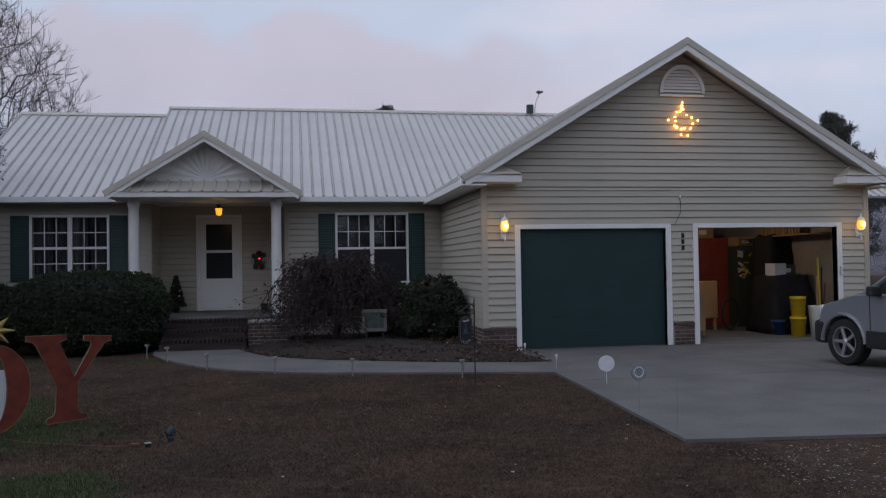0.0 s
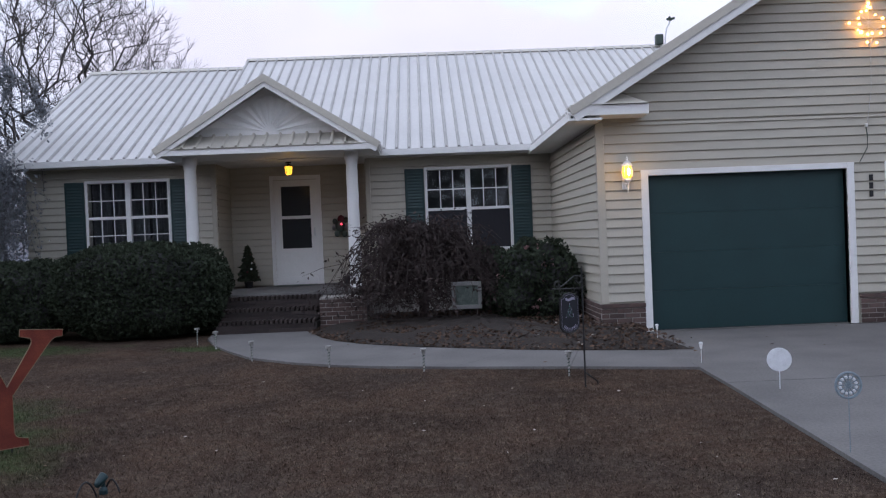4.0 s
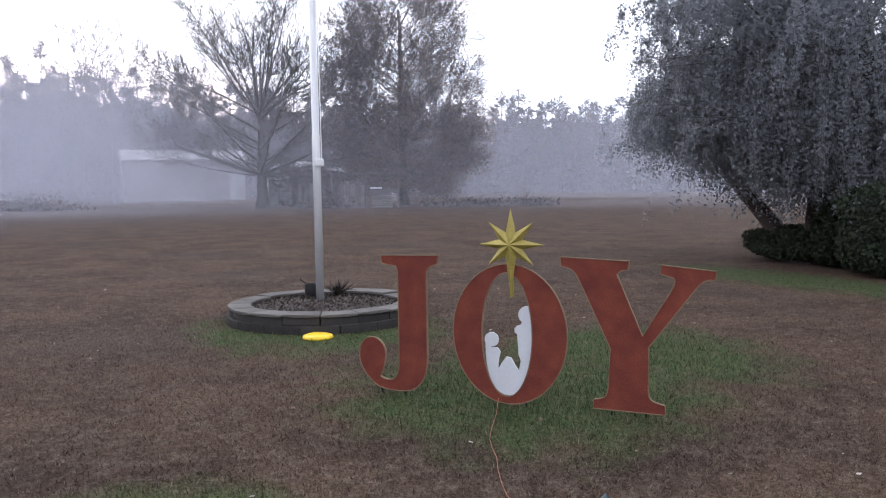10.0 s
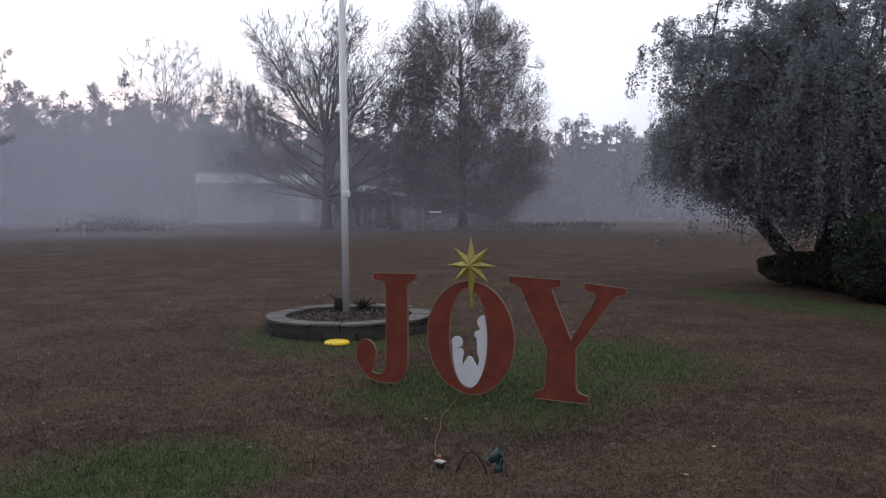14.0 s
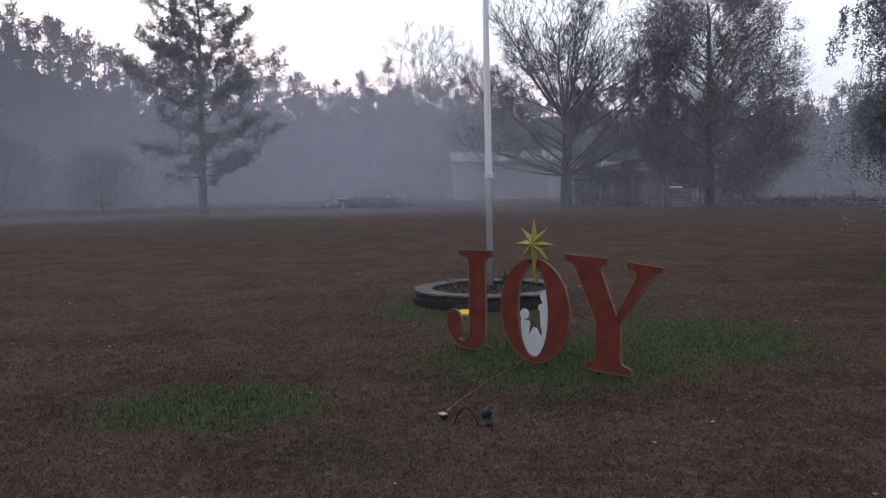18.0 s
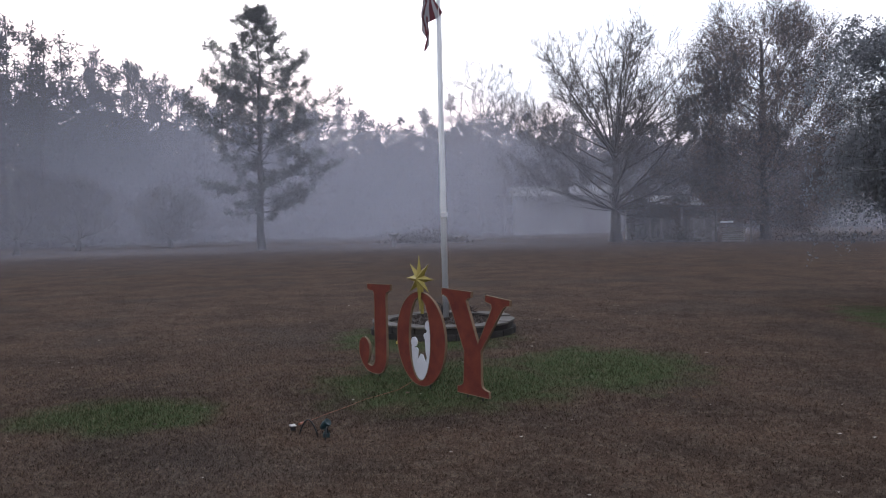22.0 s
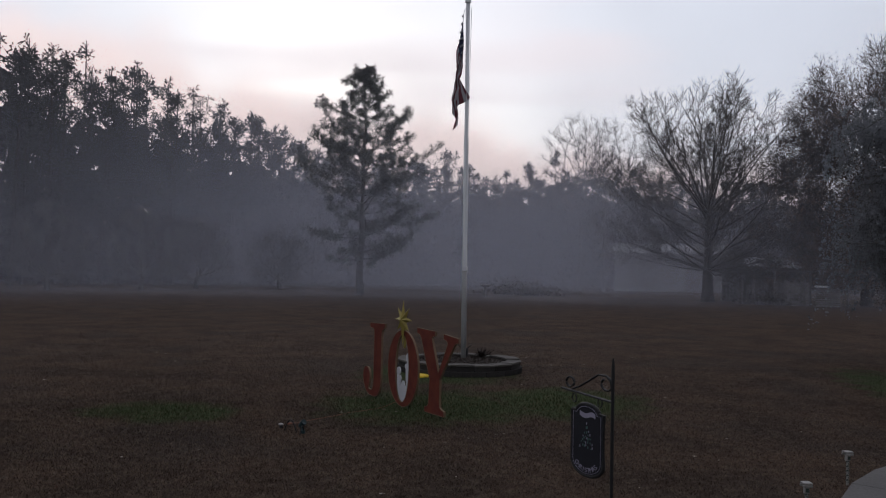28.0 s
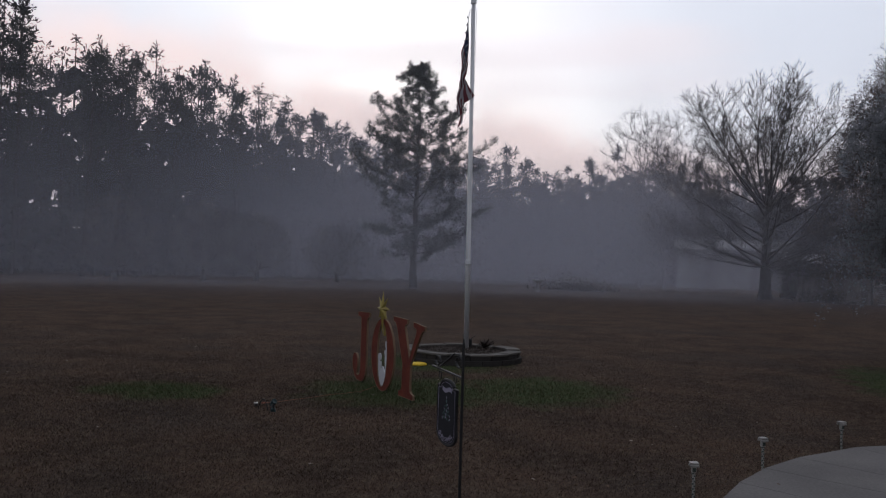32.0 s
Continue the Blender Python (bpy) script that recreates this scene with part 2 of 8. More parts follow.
def lawn_material(name, blade=False):
    """Dormant brown turf with live green patches; blades take the same colours."""
    m = bpy.data.materials.new(name)
    m.use_nodes = True
    n, l = m.node_tree.nodes, m.node_tree.links
    b = n["Principled BSDF"]
    geo = n.new("ShaderNodeNewGeometry")
    def noise_at(scale, detail=5.0):
        t = n.new("ShaderNodeTexNoise")
        t.inputs["Scale"].default_value, t.inputs["Detail"].default_value = scale, detail
        l.new(geo.outputs["Position"], t.inputs["Vector"])
        return t.outputs["Fac"]
    def math(op, a, c=None):
        t = n.new("ShaderNodeMath")
        t.operation = op
        for i, v in enumerate((a, c)):
            if v is None:
                continue
            if isinstance(v, (int, float)):
                t.inputs[i].default_value = v
            else:
                l.new(v, t.inputs[i])
        return t.outputs[0]
    def blend(f, a, c):
        t = n.new("ShaderNodeMix")
        t.data_type = "RGBA"
        l.new(f, t.inputs[0])
        for i, v in ((6, a), (7, c)):
            if isinstance(v, tuple):
                t.inputs[i].default_value = (*v, 1)
            else:
                l.new(v, t.inputs[i])
        return t.outputs[2]
    def span(v, lo, hi, a=0.0, c=1.0):
        t = n.new("ShaderNodeMapRange")
        l.new(v, t.inputs[0])
        for i, x in zip((1, 2, 3, 4), (lo, hi, a, c)):
            t.inputs[i].default_value = x
        return t.outputs[0]
    sep = n.new("ShaderNodeSeparateXYZ")
    l.new(geo.outputs["Position"], sep.inputs[0])
    mask = None
    for x, y, rx, ry in GREEN_SPOTS:
        dx = math("DIVIDE", math("SUBTRACT", sep.outputs[0], x), rx)
        dy = math("DIVIDE", math("SUBTRACT", sep.outputs[1], y), ry)
        d = math("SQRT", math("ADD", math("MULTIPLY", dx, dx), math("MULTIPLY", dy, dy)))
        one = span(d, 1.25, 0.35)
        mask = one if mask is None else math("MAXIMUM", mask, one)
    wide = noise_at(0.45, 4.0)
    ragged = span(math("ADD", math("MULTIPLY", mask, 0.75), math("MULTIPLY", noise_at(2.6, 6.0), 0.9)), 0.68, 1.05)
    brown = blend(span(noise_at(1.1, 6.0), 0.38, 0.64), (0.069, 0.046, 0.033), (0.042, 0.029, 0.022))
    brown = blend(span(noise_at(9.0, 4.0), 0.45, 0.72, 0.0, 0.65), brown, (0.094, 0.073, 0.056))
    brown = blend(span(wide, 0.5, 0.7, 0.0, 0.5), brown, (0.047, 0.041, 0.037))
    green = blend(span(noise_at(7.0), 0.35, 0.65), (0.036, 0.054, 0.022), (0.055, 0.063, 0.030))
    base = blend(ragged, brown, green)
    hue = n.new("ShaderNodeHueSaturation")
    l.new(base, hue.inputs["Color"])
    if blade:
        straw = blend(span(geo.outputs["Random Per Island"], 0.66, 1.0, 0.0, 0.6), base, (0.135, 0.106, 0.078))
        l.new(straw, hue.inputs["Color"])
        l.new(span(geo.outputs["Random Per Island"], 0, 1, 0.62, 1.7), hue.inputs["Value"])
    else:
        l.new(span(math("ADD", math("MULTIPLY", noise_at(45.0, 4.0), 0.5), math("MULTIPLY", noise_at(190.0, 2.0), 0.5)), 0.36, 0.64, 0.35, 1.75), hue.inputs["Value"])
        bp = n.new("ShaderNodeBump")
        bp.inputs["Strength"].default_value, bp.inputs["Distance"].default_value = 0.6, 0.03
        l.new(math("ADD", noise_at(70.0, 3.0), noise_at(14.0, 3.0)), bp.inputs["Height"])
        l.new(bp.outputs["Normal"], b.inputs["Normal"])
    l.new(hue.outputs["Color"], b.inputs["Base Color"])
    b.inputs["Roughness"].default_value, b.inputs["Specular IOR Level"].default_value = 0.95, 0.05
    return m


M_LAWN, M_BLADE = lawn_material("dormant_turf"), lawn_material("grass_blade", True)
M_CONC = material("concrete", (0.165, 0.159, 0.154), 0.9, 0.26, 1.3, 45, 0.25, color2=(0.122, 0.118, 0.115), spec=0.2)
M_SIDING = material("vinyl_siding", (0.435, 0.41, 0.345), 0.5, 0.06, 1.5, 30, 0.04, per_object=0.03)
M_WHITE = material("white_paint", (0.78, 0.78, 0.77), 0.45, 0.06, 3, 40, 0.03)
M_ROOF = material("painted_metal_roof", (0.58, 0.57, 0.56), 0.42, 0.10, 0.8, 20, 0.03, color2=(0.52, 0.51, 0.50), spec=0.5)
M_ROOFTAN = material("tan_metal_trim", (0.52, 0.495, 0.435), 0.45, 0.1, 1.5, 20, 0.03)
# ribs a tone darker than the roof sheets, so that they stand out
M_RIB = material("dirty_metal_seam", (0.43, 0.42, 0.405), 0.5, 0.2, 3, 20, 0.05)
M_BRICKDARK = material("dark_brick", (0.046, 0.033, 0.030), 0.85, 0.35, 6, 60, 0.4, color2=(0.028, 0.022, 0.021), per_object=0.3)
M_MORTARDARK = material("dark_mortar", (0.045, 0.040, 0.038), 0.95, 0.2, 8, 80, 0.3)
M_GREEN = material("dark_green_paint", (0.015, 0.042, 0.044), 0.45, 0.15, 2, 40, 0.03)
M_BRICK = material("brick", (0.115, 0.074, 0.063), 0.85, 0.35, 6, 60, 0.4, color2=(0.065, 0.046, 0.043), per_object=0.35)
M_MORTAR = material("mortar", (0.36, 0.345, 0.32), 0.95, 0.2, 8, 80, 0.3)
M_BARK = material("bark", (0.085, 0.078, 0.075), 0.95, 0.4, 3, 25, 0.6, stretch=(1, 1, 0.25))
M_MULCH = material("mulch", (0.034, 0.026, 0.021), 0.95, 0.5, 12, 70, 0.8, color2=(0.018, 0.014, 0.012))
M_LEAF_DARK = material("hedge_leaf", (0.046, 0.058, 0.038), 0.8, 0.3, 2, 30, 0, per_island=0.4, translucent=0.2, spec=0.12)
# leaf colour lightened and blued to stand in for haze before the tree
M_LEAF_WEEP = material("weeping_leaf", (0.23, 0.25, 0.275), 0.9, 0.10, 1.2, 30, 0, color2=(0.21, 0.215, 0.23), per_island=0.08, translucent=0.55, spec=0.05)
M_WEEPTWIG = material("weeping_twig", (0.12, 0.118, 0.12), 0.95, 0.2, 5, 40, 0, spec=0.05)
M_LEAF_RUST = material("rust_leaf", (0.175, 0.125, 0.100), 0.7, 0.3, 1, 30, 0, color2=(0.135, 0.105, 0.092), per_island=0.35, translucent=0.4)
# needles lightened and greyed to stand in for haze on the single pines
M_NEEDLE = material("pine_needles", (0.098, 0.106, 0.096), 0.7, 0.3, 0.4, 20, 0, per_island=0.4, translucent=0.3)
# darker needle colour for the woods, standing in for their backlit shade
M_WOODS = material("woods_needles", (0.058, 0.062, 0.060), 0.8, 0.3, 0.4, 20, 0, per_island=0.4, translucent=0.12, spec=0.1)
M_CREAM = material("weathered_white_plastic", (0.34, 0.335, 0.32), 0.5, 0.15, 20, 60, 0)
M_WOODBARK = material("pine_woods_bark", (0.050, 0.045, 0.043), 0.95, 0.4, 3, 25, 0.3)
M_DARKTWIG = material("twig", (0.046, 0.032, 0.029), 0.9, 0.3, 5, 40, 0.2)
M_GLASS = glass("window_glass")
# near-black colour standing in for shade inside hedges and rooms
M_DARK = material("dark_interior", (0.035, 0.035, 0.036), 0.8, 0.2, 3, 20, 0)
M_BLACK = material("black_iron", (0.018, 0.018, 0.020), 0.5, 0.2, 10, 80, 0.1)
M_STEEL = material("brushed_aluminium", (0.66, 0.67, 0.69), 0.42, 0.08, 4, 60, 0.03, metal=0.35)

# ---- building helpers ----
def part(name, bm, mat, parent=None, label="", smooth=False):
    """Links a bmesh as one mesh object, under a thing or a part."""
    me = bpy.data.meshes.new(name)
    bm.to_mesh(me)
    bm.free()
    me.materials.append(mat)
    if smooth:
        me.polygons.foreach_set("use_smooth", [True] * len(me.polygons))
    ob = new(name, me)
    if parent:
        ob.parent = parent
    if label:
        ob["label"] = label
    return ob


def thing(name, label, category, group="", kind="", at=(0, 0, 0), rz=0):
    ob = new(name)
    ob.empty_display_size = 0.2
    ob.matrix_world = pose(*at, 0, 0, rz)
    return tagged(ob, label, category, group, kind)


def box(bm, x0, y0, z0, x1, y1, z1, bevel=0.0, m=None):
    made = bmesh.ops.create_cube(bm, size=1.0)["verts"]
    bmesh.ops.scale(bm, vec=(x1 - x0, y1 - y0, z1 - z0), verts=made)
    bmesh.ops.translate(bm, vec=((x0 + x1) / 2, (y0 + y1) / 2, (z0 + z1) / 2), verts=made)
    if bevel:
        edges = list({e for v in made for e in v.link_edges})
        made = list({v for f in bmesh.ops.bevel(bm, geom=edges, offset=bevel, segments=2, affect="EDGES", profile=0.5)["faces"] for v in f.verts} | {v for v in made if v.is_valid})
    if m is not None:
        bmesh.ops.transform(bm, matrix=m, verts=[v for v in made if v.is_valid])
    return bm


def boxed(x0, y0, z0, x1, y1, z1, bevel=0.0):
    return box(bmesh.new(), x0, y0, z0, x1, y1, z1, bevel)


def tube(bm, points, radii, sides=8, closed=False):
    """A tapered round bar through points."""
    rings, pts = [], [Vector(p) for p in points]
    if not isinstance(radii, (list, tuple)):
        radii = [radii] * len(pts)
    for i, p in enumerate(pts):
        d = (pts[min(i + 1, len(pts) - 1)] - pts[max(i - 1, 0)]).normalized()
        q = d.to_track_quat("Z", "Y")
        rings.append([bm.verts.new(p + q @ Vector((math.cos(a) * radii[i], math.sin(a) * radii[i], 0))) for a in (2 * math.pi * k / sides for k in range(sides))])
    for a, b in zip(rings, rings[1:]):
        for k in range(sides):
            bm.faces.new((a[k], a[(k + 1) % sides], b[(k + 1) % sides], b[k]))
    bm.faces.new(rings[0][::-1])
    bm.faces.new(rings[-1])
    return bm


def lathe(bm, profile, sides=24, at=(0, 0, 0)):
    """Turns (radius, height) pairs round the upright axis."""
    rings = []
    for r, z in profile:
        rings.append([bm.verts.new((at[0] + r * math.cos(2 * math.pi * k / sides), at[1] + r * math.sin(2 * math.pi * k / sides), at[2] + z)) for k in range(sides)])
    for a, b in zip(rings, rings[1:]):
        for k in range(sides):
            bm.faces.new((a[k], a[(k + 1) % sides], b[(k + 1) % sides], b[k]))
    bm.faces.new(rings[0][::-1])
    bm.faces.new(rings[-1])
    return bm


def slab(bm, corners, thick, m=None):
    """A flat plate: an outline, thickened along its normal."""
    vs = [bm.verts.new(c) for c in corners]
    f = bm.faces.new(vs)
    f.normal_update()
    n = f.normal.copy()
    low = [bm.verts.new(v.co - n * thick) for v in vs]
    bm.faces.new(low[::-1])
    for i in range(len(vs)):
        j = (i + 1) % len(vs)
        bm.faces.new((vs[j], vs[i], low[i], low[j]))
    return bm


def mesh_of(name, verts, faces, mat, parent=None):
    me = bpy.data.meshes.new(name)
    me.from_pydata(verts, [], faces)
    me.materials.append(mat)
    ob = new(name, me)
    if parent:
        ob.parent = parent
    return ob


def quads(name, corners, mat, parent=None):
    """Many loose leaves of three or four corners from an array (n, corners, 3)."""
    c = np.asarray(corners, dtype=np.float32)
    n, k = c.shape[:2]
    me = bpy.data.meshes.new(name)
    me.vertices.add(n * k)
    me.vertices.foreach_set("co", c.reshape(-1))
    me.loops.add(n * k)
    me.loops.foreach_set("vertex_index", np.arange(n * k, dtype=np.int32))
    me.polygons.add(n)
    me.polygons.foreach_set("loop_start", np.arange(0, n * k, k, dtype=np.int32))
    me.update(calc_edges=True)
    me.materials.append(mat)
    ob = new(name, me)
    if parent:
        ob.parent = parent
    return ob


def leaf_quads(rng, pts, size, long=1.8, down=0.0):
    """Pointed leaves of a given size, turned at random; down: how far they hang."""
    pts = np.asarray(pts, dtype=float)
    n = len(pts)
    a = rng.normal(size=(n, 3))
    a[:, 2] -= down
    a /= np.linalg.norm(a, axis=1)[:, None]
    b = np.cross(a, rng.normal(size=(n, 3)))
    b /= np.linalg.norm(b, axis=1)[:, None]
    s = (size * rng.uniform(0.6, 1.4, n))[:, None]
    return np.stack([pts - a * s * long * 0.5, pts + b * s * 0.5, pts + a * s * long * 0.5, pts - b * s * 0.5], 1)
# ---- ground ----
def ground_sheet():
    """One sheet out to the horizon, finer near the house, nearly level."""
    coords = [-900, -500, -300, -200, -150, -120, -100, -85, -70, -58, -48, -40, -33] + [-28 + i for i in range(0, 45)] + [20, 25, 32, 42, 60, 90, 150, 300, 500, 900]
    ys = [-900, -500, -300, -200, -130, -90, -60, -40, -30, -22, -15, -10, -6] + [-3 + i for i in range(0, 32)] + [32, 38, 46, 60, 80, 110, 150, 220, 350, 500, 900]
    verts, faces = [], []
    for y in ys:
        for x in coords:
            near = min(1.0, max(0.0, (math.hypot(x + 3, y - 12) - 18) / 30))
            h = -0.03 + near * 0.12 * noise.noise((x * 0.05, y * 0.05, 0))
            verts.append((x, y, h))
    w = len(coords)
    for j in range(len(ys) - 1):
        for i in range(w - 1):
            faces.append((j * w + i, j * w + i + 1, (j + 1) * w + i + 1, (j + 1) * w + i))
    ob = mesh_of("ground", verts, faces, M_LAWN)
    ob.data.polygons.foreach_set("use_smooth", [True] * len(faces))
    return tagged(ob, "brown dormant lawn with green patches reaching to the woods", "lawn", kind="structure")


ground_sheet()


def paving(name, outline, top, thick, mat, label):
    bm = bmesh.new()
    slab(bm, [(x, y, top) for x, y in outline], thick)
    bmesh.ops.recalc_face_normals(bm, faces=bm.faces)
    return tagged(part(name, bm, mat), label, "paving", kind="structure")


# driveway slabs with open joints
DRIVE = tagged(new("driveway"), "pale concrete driveway with control joints and stains", "driveway", kind="structure")
for (xa0, xa1, xb0, xb1, ya, yb) in [(0.30, 0.30, 0.42, 0.42, 7.85, 7.85)]:
    cols = [(0.0, 4.06), (4.075, 8.1), (8.115, 13.0)]
    rows_y = [(7.55, 11.2), (11.215, 15.02)]
    for c0, c1 in cols:
        for y0, y1 in rows_y:
            left = c0
            near = y0 < 9
            lo = [((0.09 if near else 0.345) if c0 == 0 else c0, y0 - (0.115 * c0 if near else 0.0)), (c1, y0 - (0.115 * c1 if near else 0.0))]
            hi = [(c1, y1), ((0.345 if y1 < 12 else 0.55) if c0 == 0 else c0, y1)]
            bm = bmesh.new()
            slab(bm, [(x, y, 0.0) for x, y in lo + hi], 0.12)
            bmesh.ops.recalc_face_normals(bm, faces=bm.faces)
            part("slab", bm, M_CONC, DRIVE)

# front walk: a curved ribbon of slabs from the driveway to the steps
W_OUT = [(0.39, 12.10), (-0.84, 12.47), (-2.05, 12.78), (-2.86, 13.04), (-3.4, 13.28), (-3.9, 13.60), (-4.55, 14.18), (-4.95, 14.85), (-5.35, 15.6), (-5.68, 16.5), (-5.8, 17.4)]
W_IN = [(0.46, 13.33), (-0.55, 13.6), (-1.23, 13.88), (-2.0, 14.28), (-2.56, 14.58), (-2.95, 14.86), (-3.25, 15.1), (-3.6, 15.5), (-3.87, 15.95), (-4.1, 16.6), (-4.22, 17.4)]
WALK = tagged(new("front_walk"), "curved pale concrete walk from driveway to the steps", "path", kind="structure")
for i in range(0, len(W_OUT) - 1):
    a, b, c, d = W_OUT[i], W_OUT[i + 1], W_IN[i + 1], W_IN[i]
    g = 0.006 if i % 2 == 1 else 0.0
    bm = bmesh.new()
    slab(bm, [(d[0] - g, d[1], 0.0), (c[0] + g, c[1], 0.0), (b[0] + g, b[1], 0.0), (a[0] - g, a[1], 0.0)], 0.1)
    bmesh.ops.recalc_face_normals(bm, faces=bm.faces)
    part("slab", bm, M_CONC, WALK)

# mulch bed between the walk and the house
bm = bmesh.new()
outline = [(0.72, 13.28), (0.4, 13.36), (-0.55, 13.62), (-1.23, 13.90), (-2.0, 14.30), (-2.95, 14.88), (-3.6, 15.52), (-4.08, 16.6), (-4.14, 17.3), (-3.5, 19.3), (0.0, 19.3), (0.02, 15.3), (0.62, 15.0)]
rng_m = random.Random(4)
cx, cy = -1.5, 16.2
rings = []
for k in range(7):
    f = 1 - k / 6.0
    ring = []
    for (x0, y0), (x1, y1) in zip(outline, outline[1:] + outline[:1]):
        for s in (0, 0.33, 0.66):
            x, y = x0 + (x1 - x0) * s, y0 + (y1 - y0) * s
            z = 0.004 if k == 0 else 0.06 + 0.12 * (1 - f) + rng_m.uniform(-0.02, 0.02)
            ring.append(bm.verts.new((cx + (x - cx) * f, cy + (y - cy) * f, z)))
    rings.append(ring)
for a, b in zip(rings, rings[1:]):
    for i in range(len(a)):
        j = (i + 1) % len(a)
        bm.faces.new((a[i], a[j], b[j], b[i]))
def mulch_height(x, y):
    """Height of the bed's surface at points inside it."""
    f = np.full(len(x), 9.0)
    dx, dy = x - cx, y - cy
    for (x0, y0), (x1, y1) in zip(outline, outline[1:] + outline[:1]):
        ex, ey = x1 - x0, y1 - y0
        det = dx * ey - dy * ex
        det = np.where(np.abs(det) < 1e-9, 1e-9, det)
        s = ((x0 - cx) * ey - (y0 - cy) * ex) / det
        u = ((x0 - cx) * dy - (y0 - cy) * dx) / det
        f = np.where((s > 0) & (u >= 0) & (u <= 1), np.minimum(f, 1.0 / s), f)
    return np.interp(f, [0.0, 0.833, 1.0], [0.18, 0.085, 0.008]), f < 1.02


tagged(part("mulch_bed", bm, M_MULCH, smooth=True), "dark brown bark mulch bed between walk and house", "flower bed", kind="structure")

# ---- house ----
HOUSE = thing("house", "one-storey house with tan siding, metal roof and green shutters", "house")
HOUSE.matrix_world = Matrix.Translation((0.08 * 0.015, -0.18, 0.0)) @ Matrix.Diagonal((0.985, 1.0, 1.022, 1.0))
GARAGE = thing("garage", "attached two-bay garage with tan siding and metal roof", "garage")
YG, YW, YD = 15.10, 19.40, 20.48       # garage front, main front, recessed door wall
XL, XC, XR = -9.75, 0.08, 7.62         # left end, inner corner, right end
EAVE, LAP = 2.90, 0.127


LAP_FORM = [(0.0, LAP + 0.012), (-0.006, LAP + 0.012), (-0.008, LAP - 0.004), (-0.027, 0.026), (-0.026, 0.022), (-0.001, 0.020), (-0.001, 0.0), (0.0, 0.0)]


def board_mesh(low=(0.0, 1.0), high=(0.0, 1.0)):
    """One lap of siding from end to end: a sloping face over a deep shadowed groove. low, high: where its lower and upper edges begin and end."""
    me = bpy.data.meshes.new("siding_board")
    n = len(LAP_FORM)
    verts = []
    for end in (0, 1):
        for y, z in LAP_FORM:
            f = min(1.0, z / LAP)
            verts.append((low[end] + (high[end] - low[end]) * f, y, z))
    faces = [tuple(range(n))[::-1], tuple(range(n, 2 * n))] + [(i, (i + 1) % n, n + (i + 1) % n, n + i) for i in range(n)]
    me.from_pydata(verts, [], faces)
    me.materials.append(M_SIDING)
    return me


BOARD = board_mesh()


def boards(parent, x0, x1, z0, z1, place, gaps=()):
    """Laps from z0 to z1, broken where an opening (x0, x1, z0, z1) lies. place: the wall's pose, with x along it and -y outwards."""
    z = z0
    while z < z1 - 0.02:
        cuts = [(x0, x1)]
        for gx0, gx1, gz0, gz1 in gaps:
            if gz0 - 0.06 < z < gz1 - 0.03:
                cuts = [piece for a, b in cuts for piece in ((a, min(b, gx0)), (max(a, gx1), b)) if piece[1] - piece[0] > 0.03]
        for a, b in cuts:
            ob = new("siding_board", BOARD)
            ob.parent = parent
            ob.matrix_local = place @ Matrix.Translation((a, 0, z)) @ Matrix.Diagonal((b - a, 1, min(1.0, (z1 - z) / LAP), 1))
        z += LAP


def wall(name, x0, x1, z0, z1, place, gaps=(), base=None, parent=HOUSE, thick=0.14):
    """A wall with openings through it, clad in laps."""
    bm = bmesh.new()
    xs = sorted({x0, x1, *[g[0] for g in gaps], *[g[1] for g in gaps]})
    zs = sorted({z0, z1, *[g[2] for g in gaps if z0 < g[2] < z1], *[g[3] for g in gaps if z0 < g[3] < z1]})
    grid = {(a, c): bm.verts.new((a, 0.0, c)) for a in xs for c in zs}
    for a, b in zip(xs, xs[1:]):
        for c, d in zip(zs, zs[1:]):
            mx, mz = (a + b) / 2, (c + d) / 2
            if not any(g[0] < mx < g[1] and g[2] < mz < g[3] for g in gaps):
                bm.faces.new((grid[a, c], grid[b, c], grid[b, d], grid[a, d]))
    bmesh.ops.delete(bm, geom=[v for v in bm.verts if not v.link_faces], context="VERTS")
    raised = bmesh.ops.extrude_face_region(bm, geom=list(bm.faces))["geom"]
    bmesh.ops.translate(bm, vec=(0, thick, 0), verts=[v for v in raised if isinstance(v, bmesh.types.BMVert)])
    bmesh.ops.recalc_face_normals(bm, faces=bm.faces)
    bmesh.ops.transform(bm, matrix=place, verts=bm.verts)
    ob = part(name, bm, M_SIDING, parent)
    boards(ob, x0, x1, base if base is not None else z0, z1, place, gaps)
    return ob


D1, D2 = (0.76, 3.50, -0.02, 2.13), (4.13, 6.97, -0.02, 2.13)
front = Matrix.Translation((0, YG, 0))
wall_g = wall("wall", XC, XR, 0.0, 2.86, front, [D1, D2], base=0.40, parent=GARAGE)
wall_s = wall("wall", 0.0, YW - YG, 0.0, 2.86, Matrix.Translation((XC, YW, 0)) @ pose(0, 0, 0, 0, 0, -90), base=0.40, parent=GARAGE)
wall_r = wall("wall", 0.0, 9.0, 0.0, 2.86, Matrix.Translation((XR, YG, 0)) @ pose(0, 0, 0, 0, 0, 90), base=0.40, parent=GARAGE)
W1, W2 = (-8.61, -7.13, 1.32, 2.58), (-2.27, -0.73, 1.16, 2.60)
main = Matrix.Translation((0, YW, 0))
wall_a = wall("wall", XL, -6.23, 0.0, EAVE, main, [W1], base=0.5)
wall_b = wall("wall", -3.42, XC, 0.0, EAVE, main, [W2], base=0.5)
FD = (-5.36, -4.48, 0.55, 2.60)
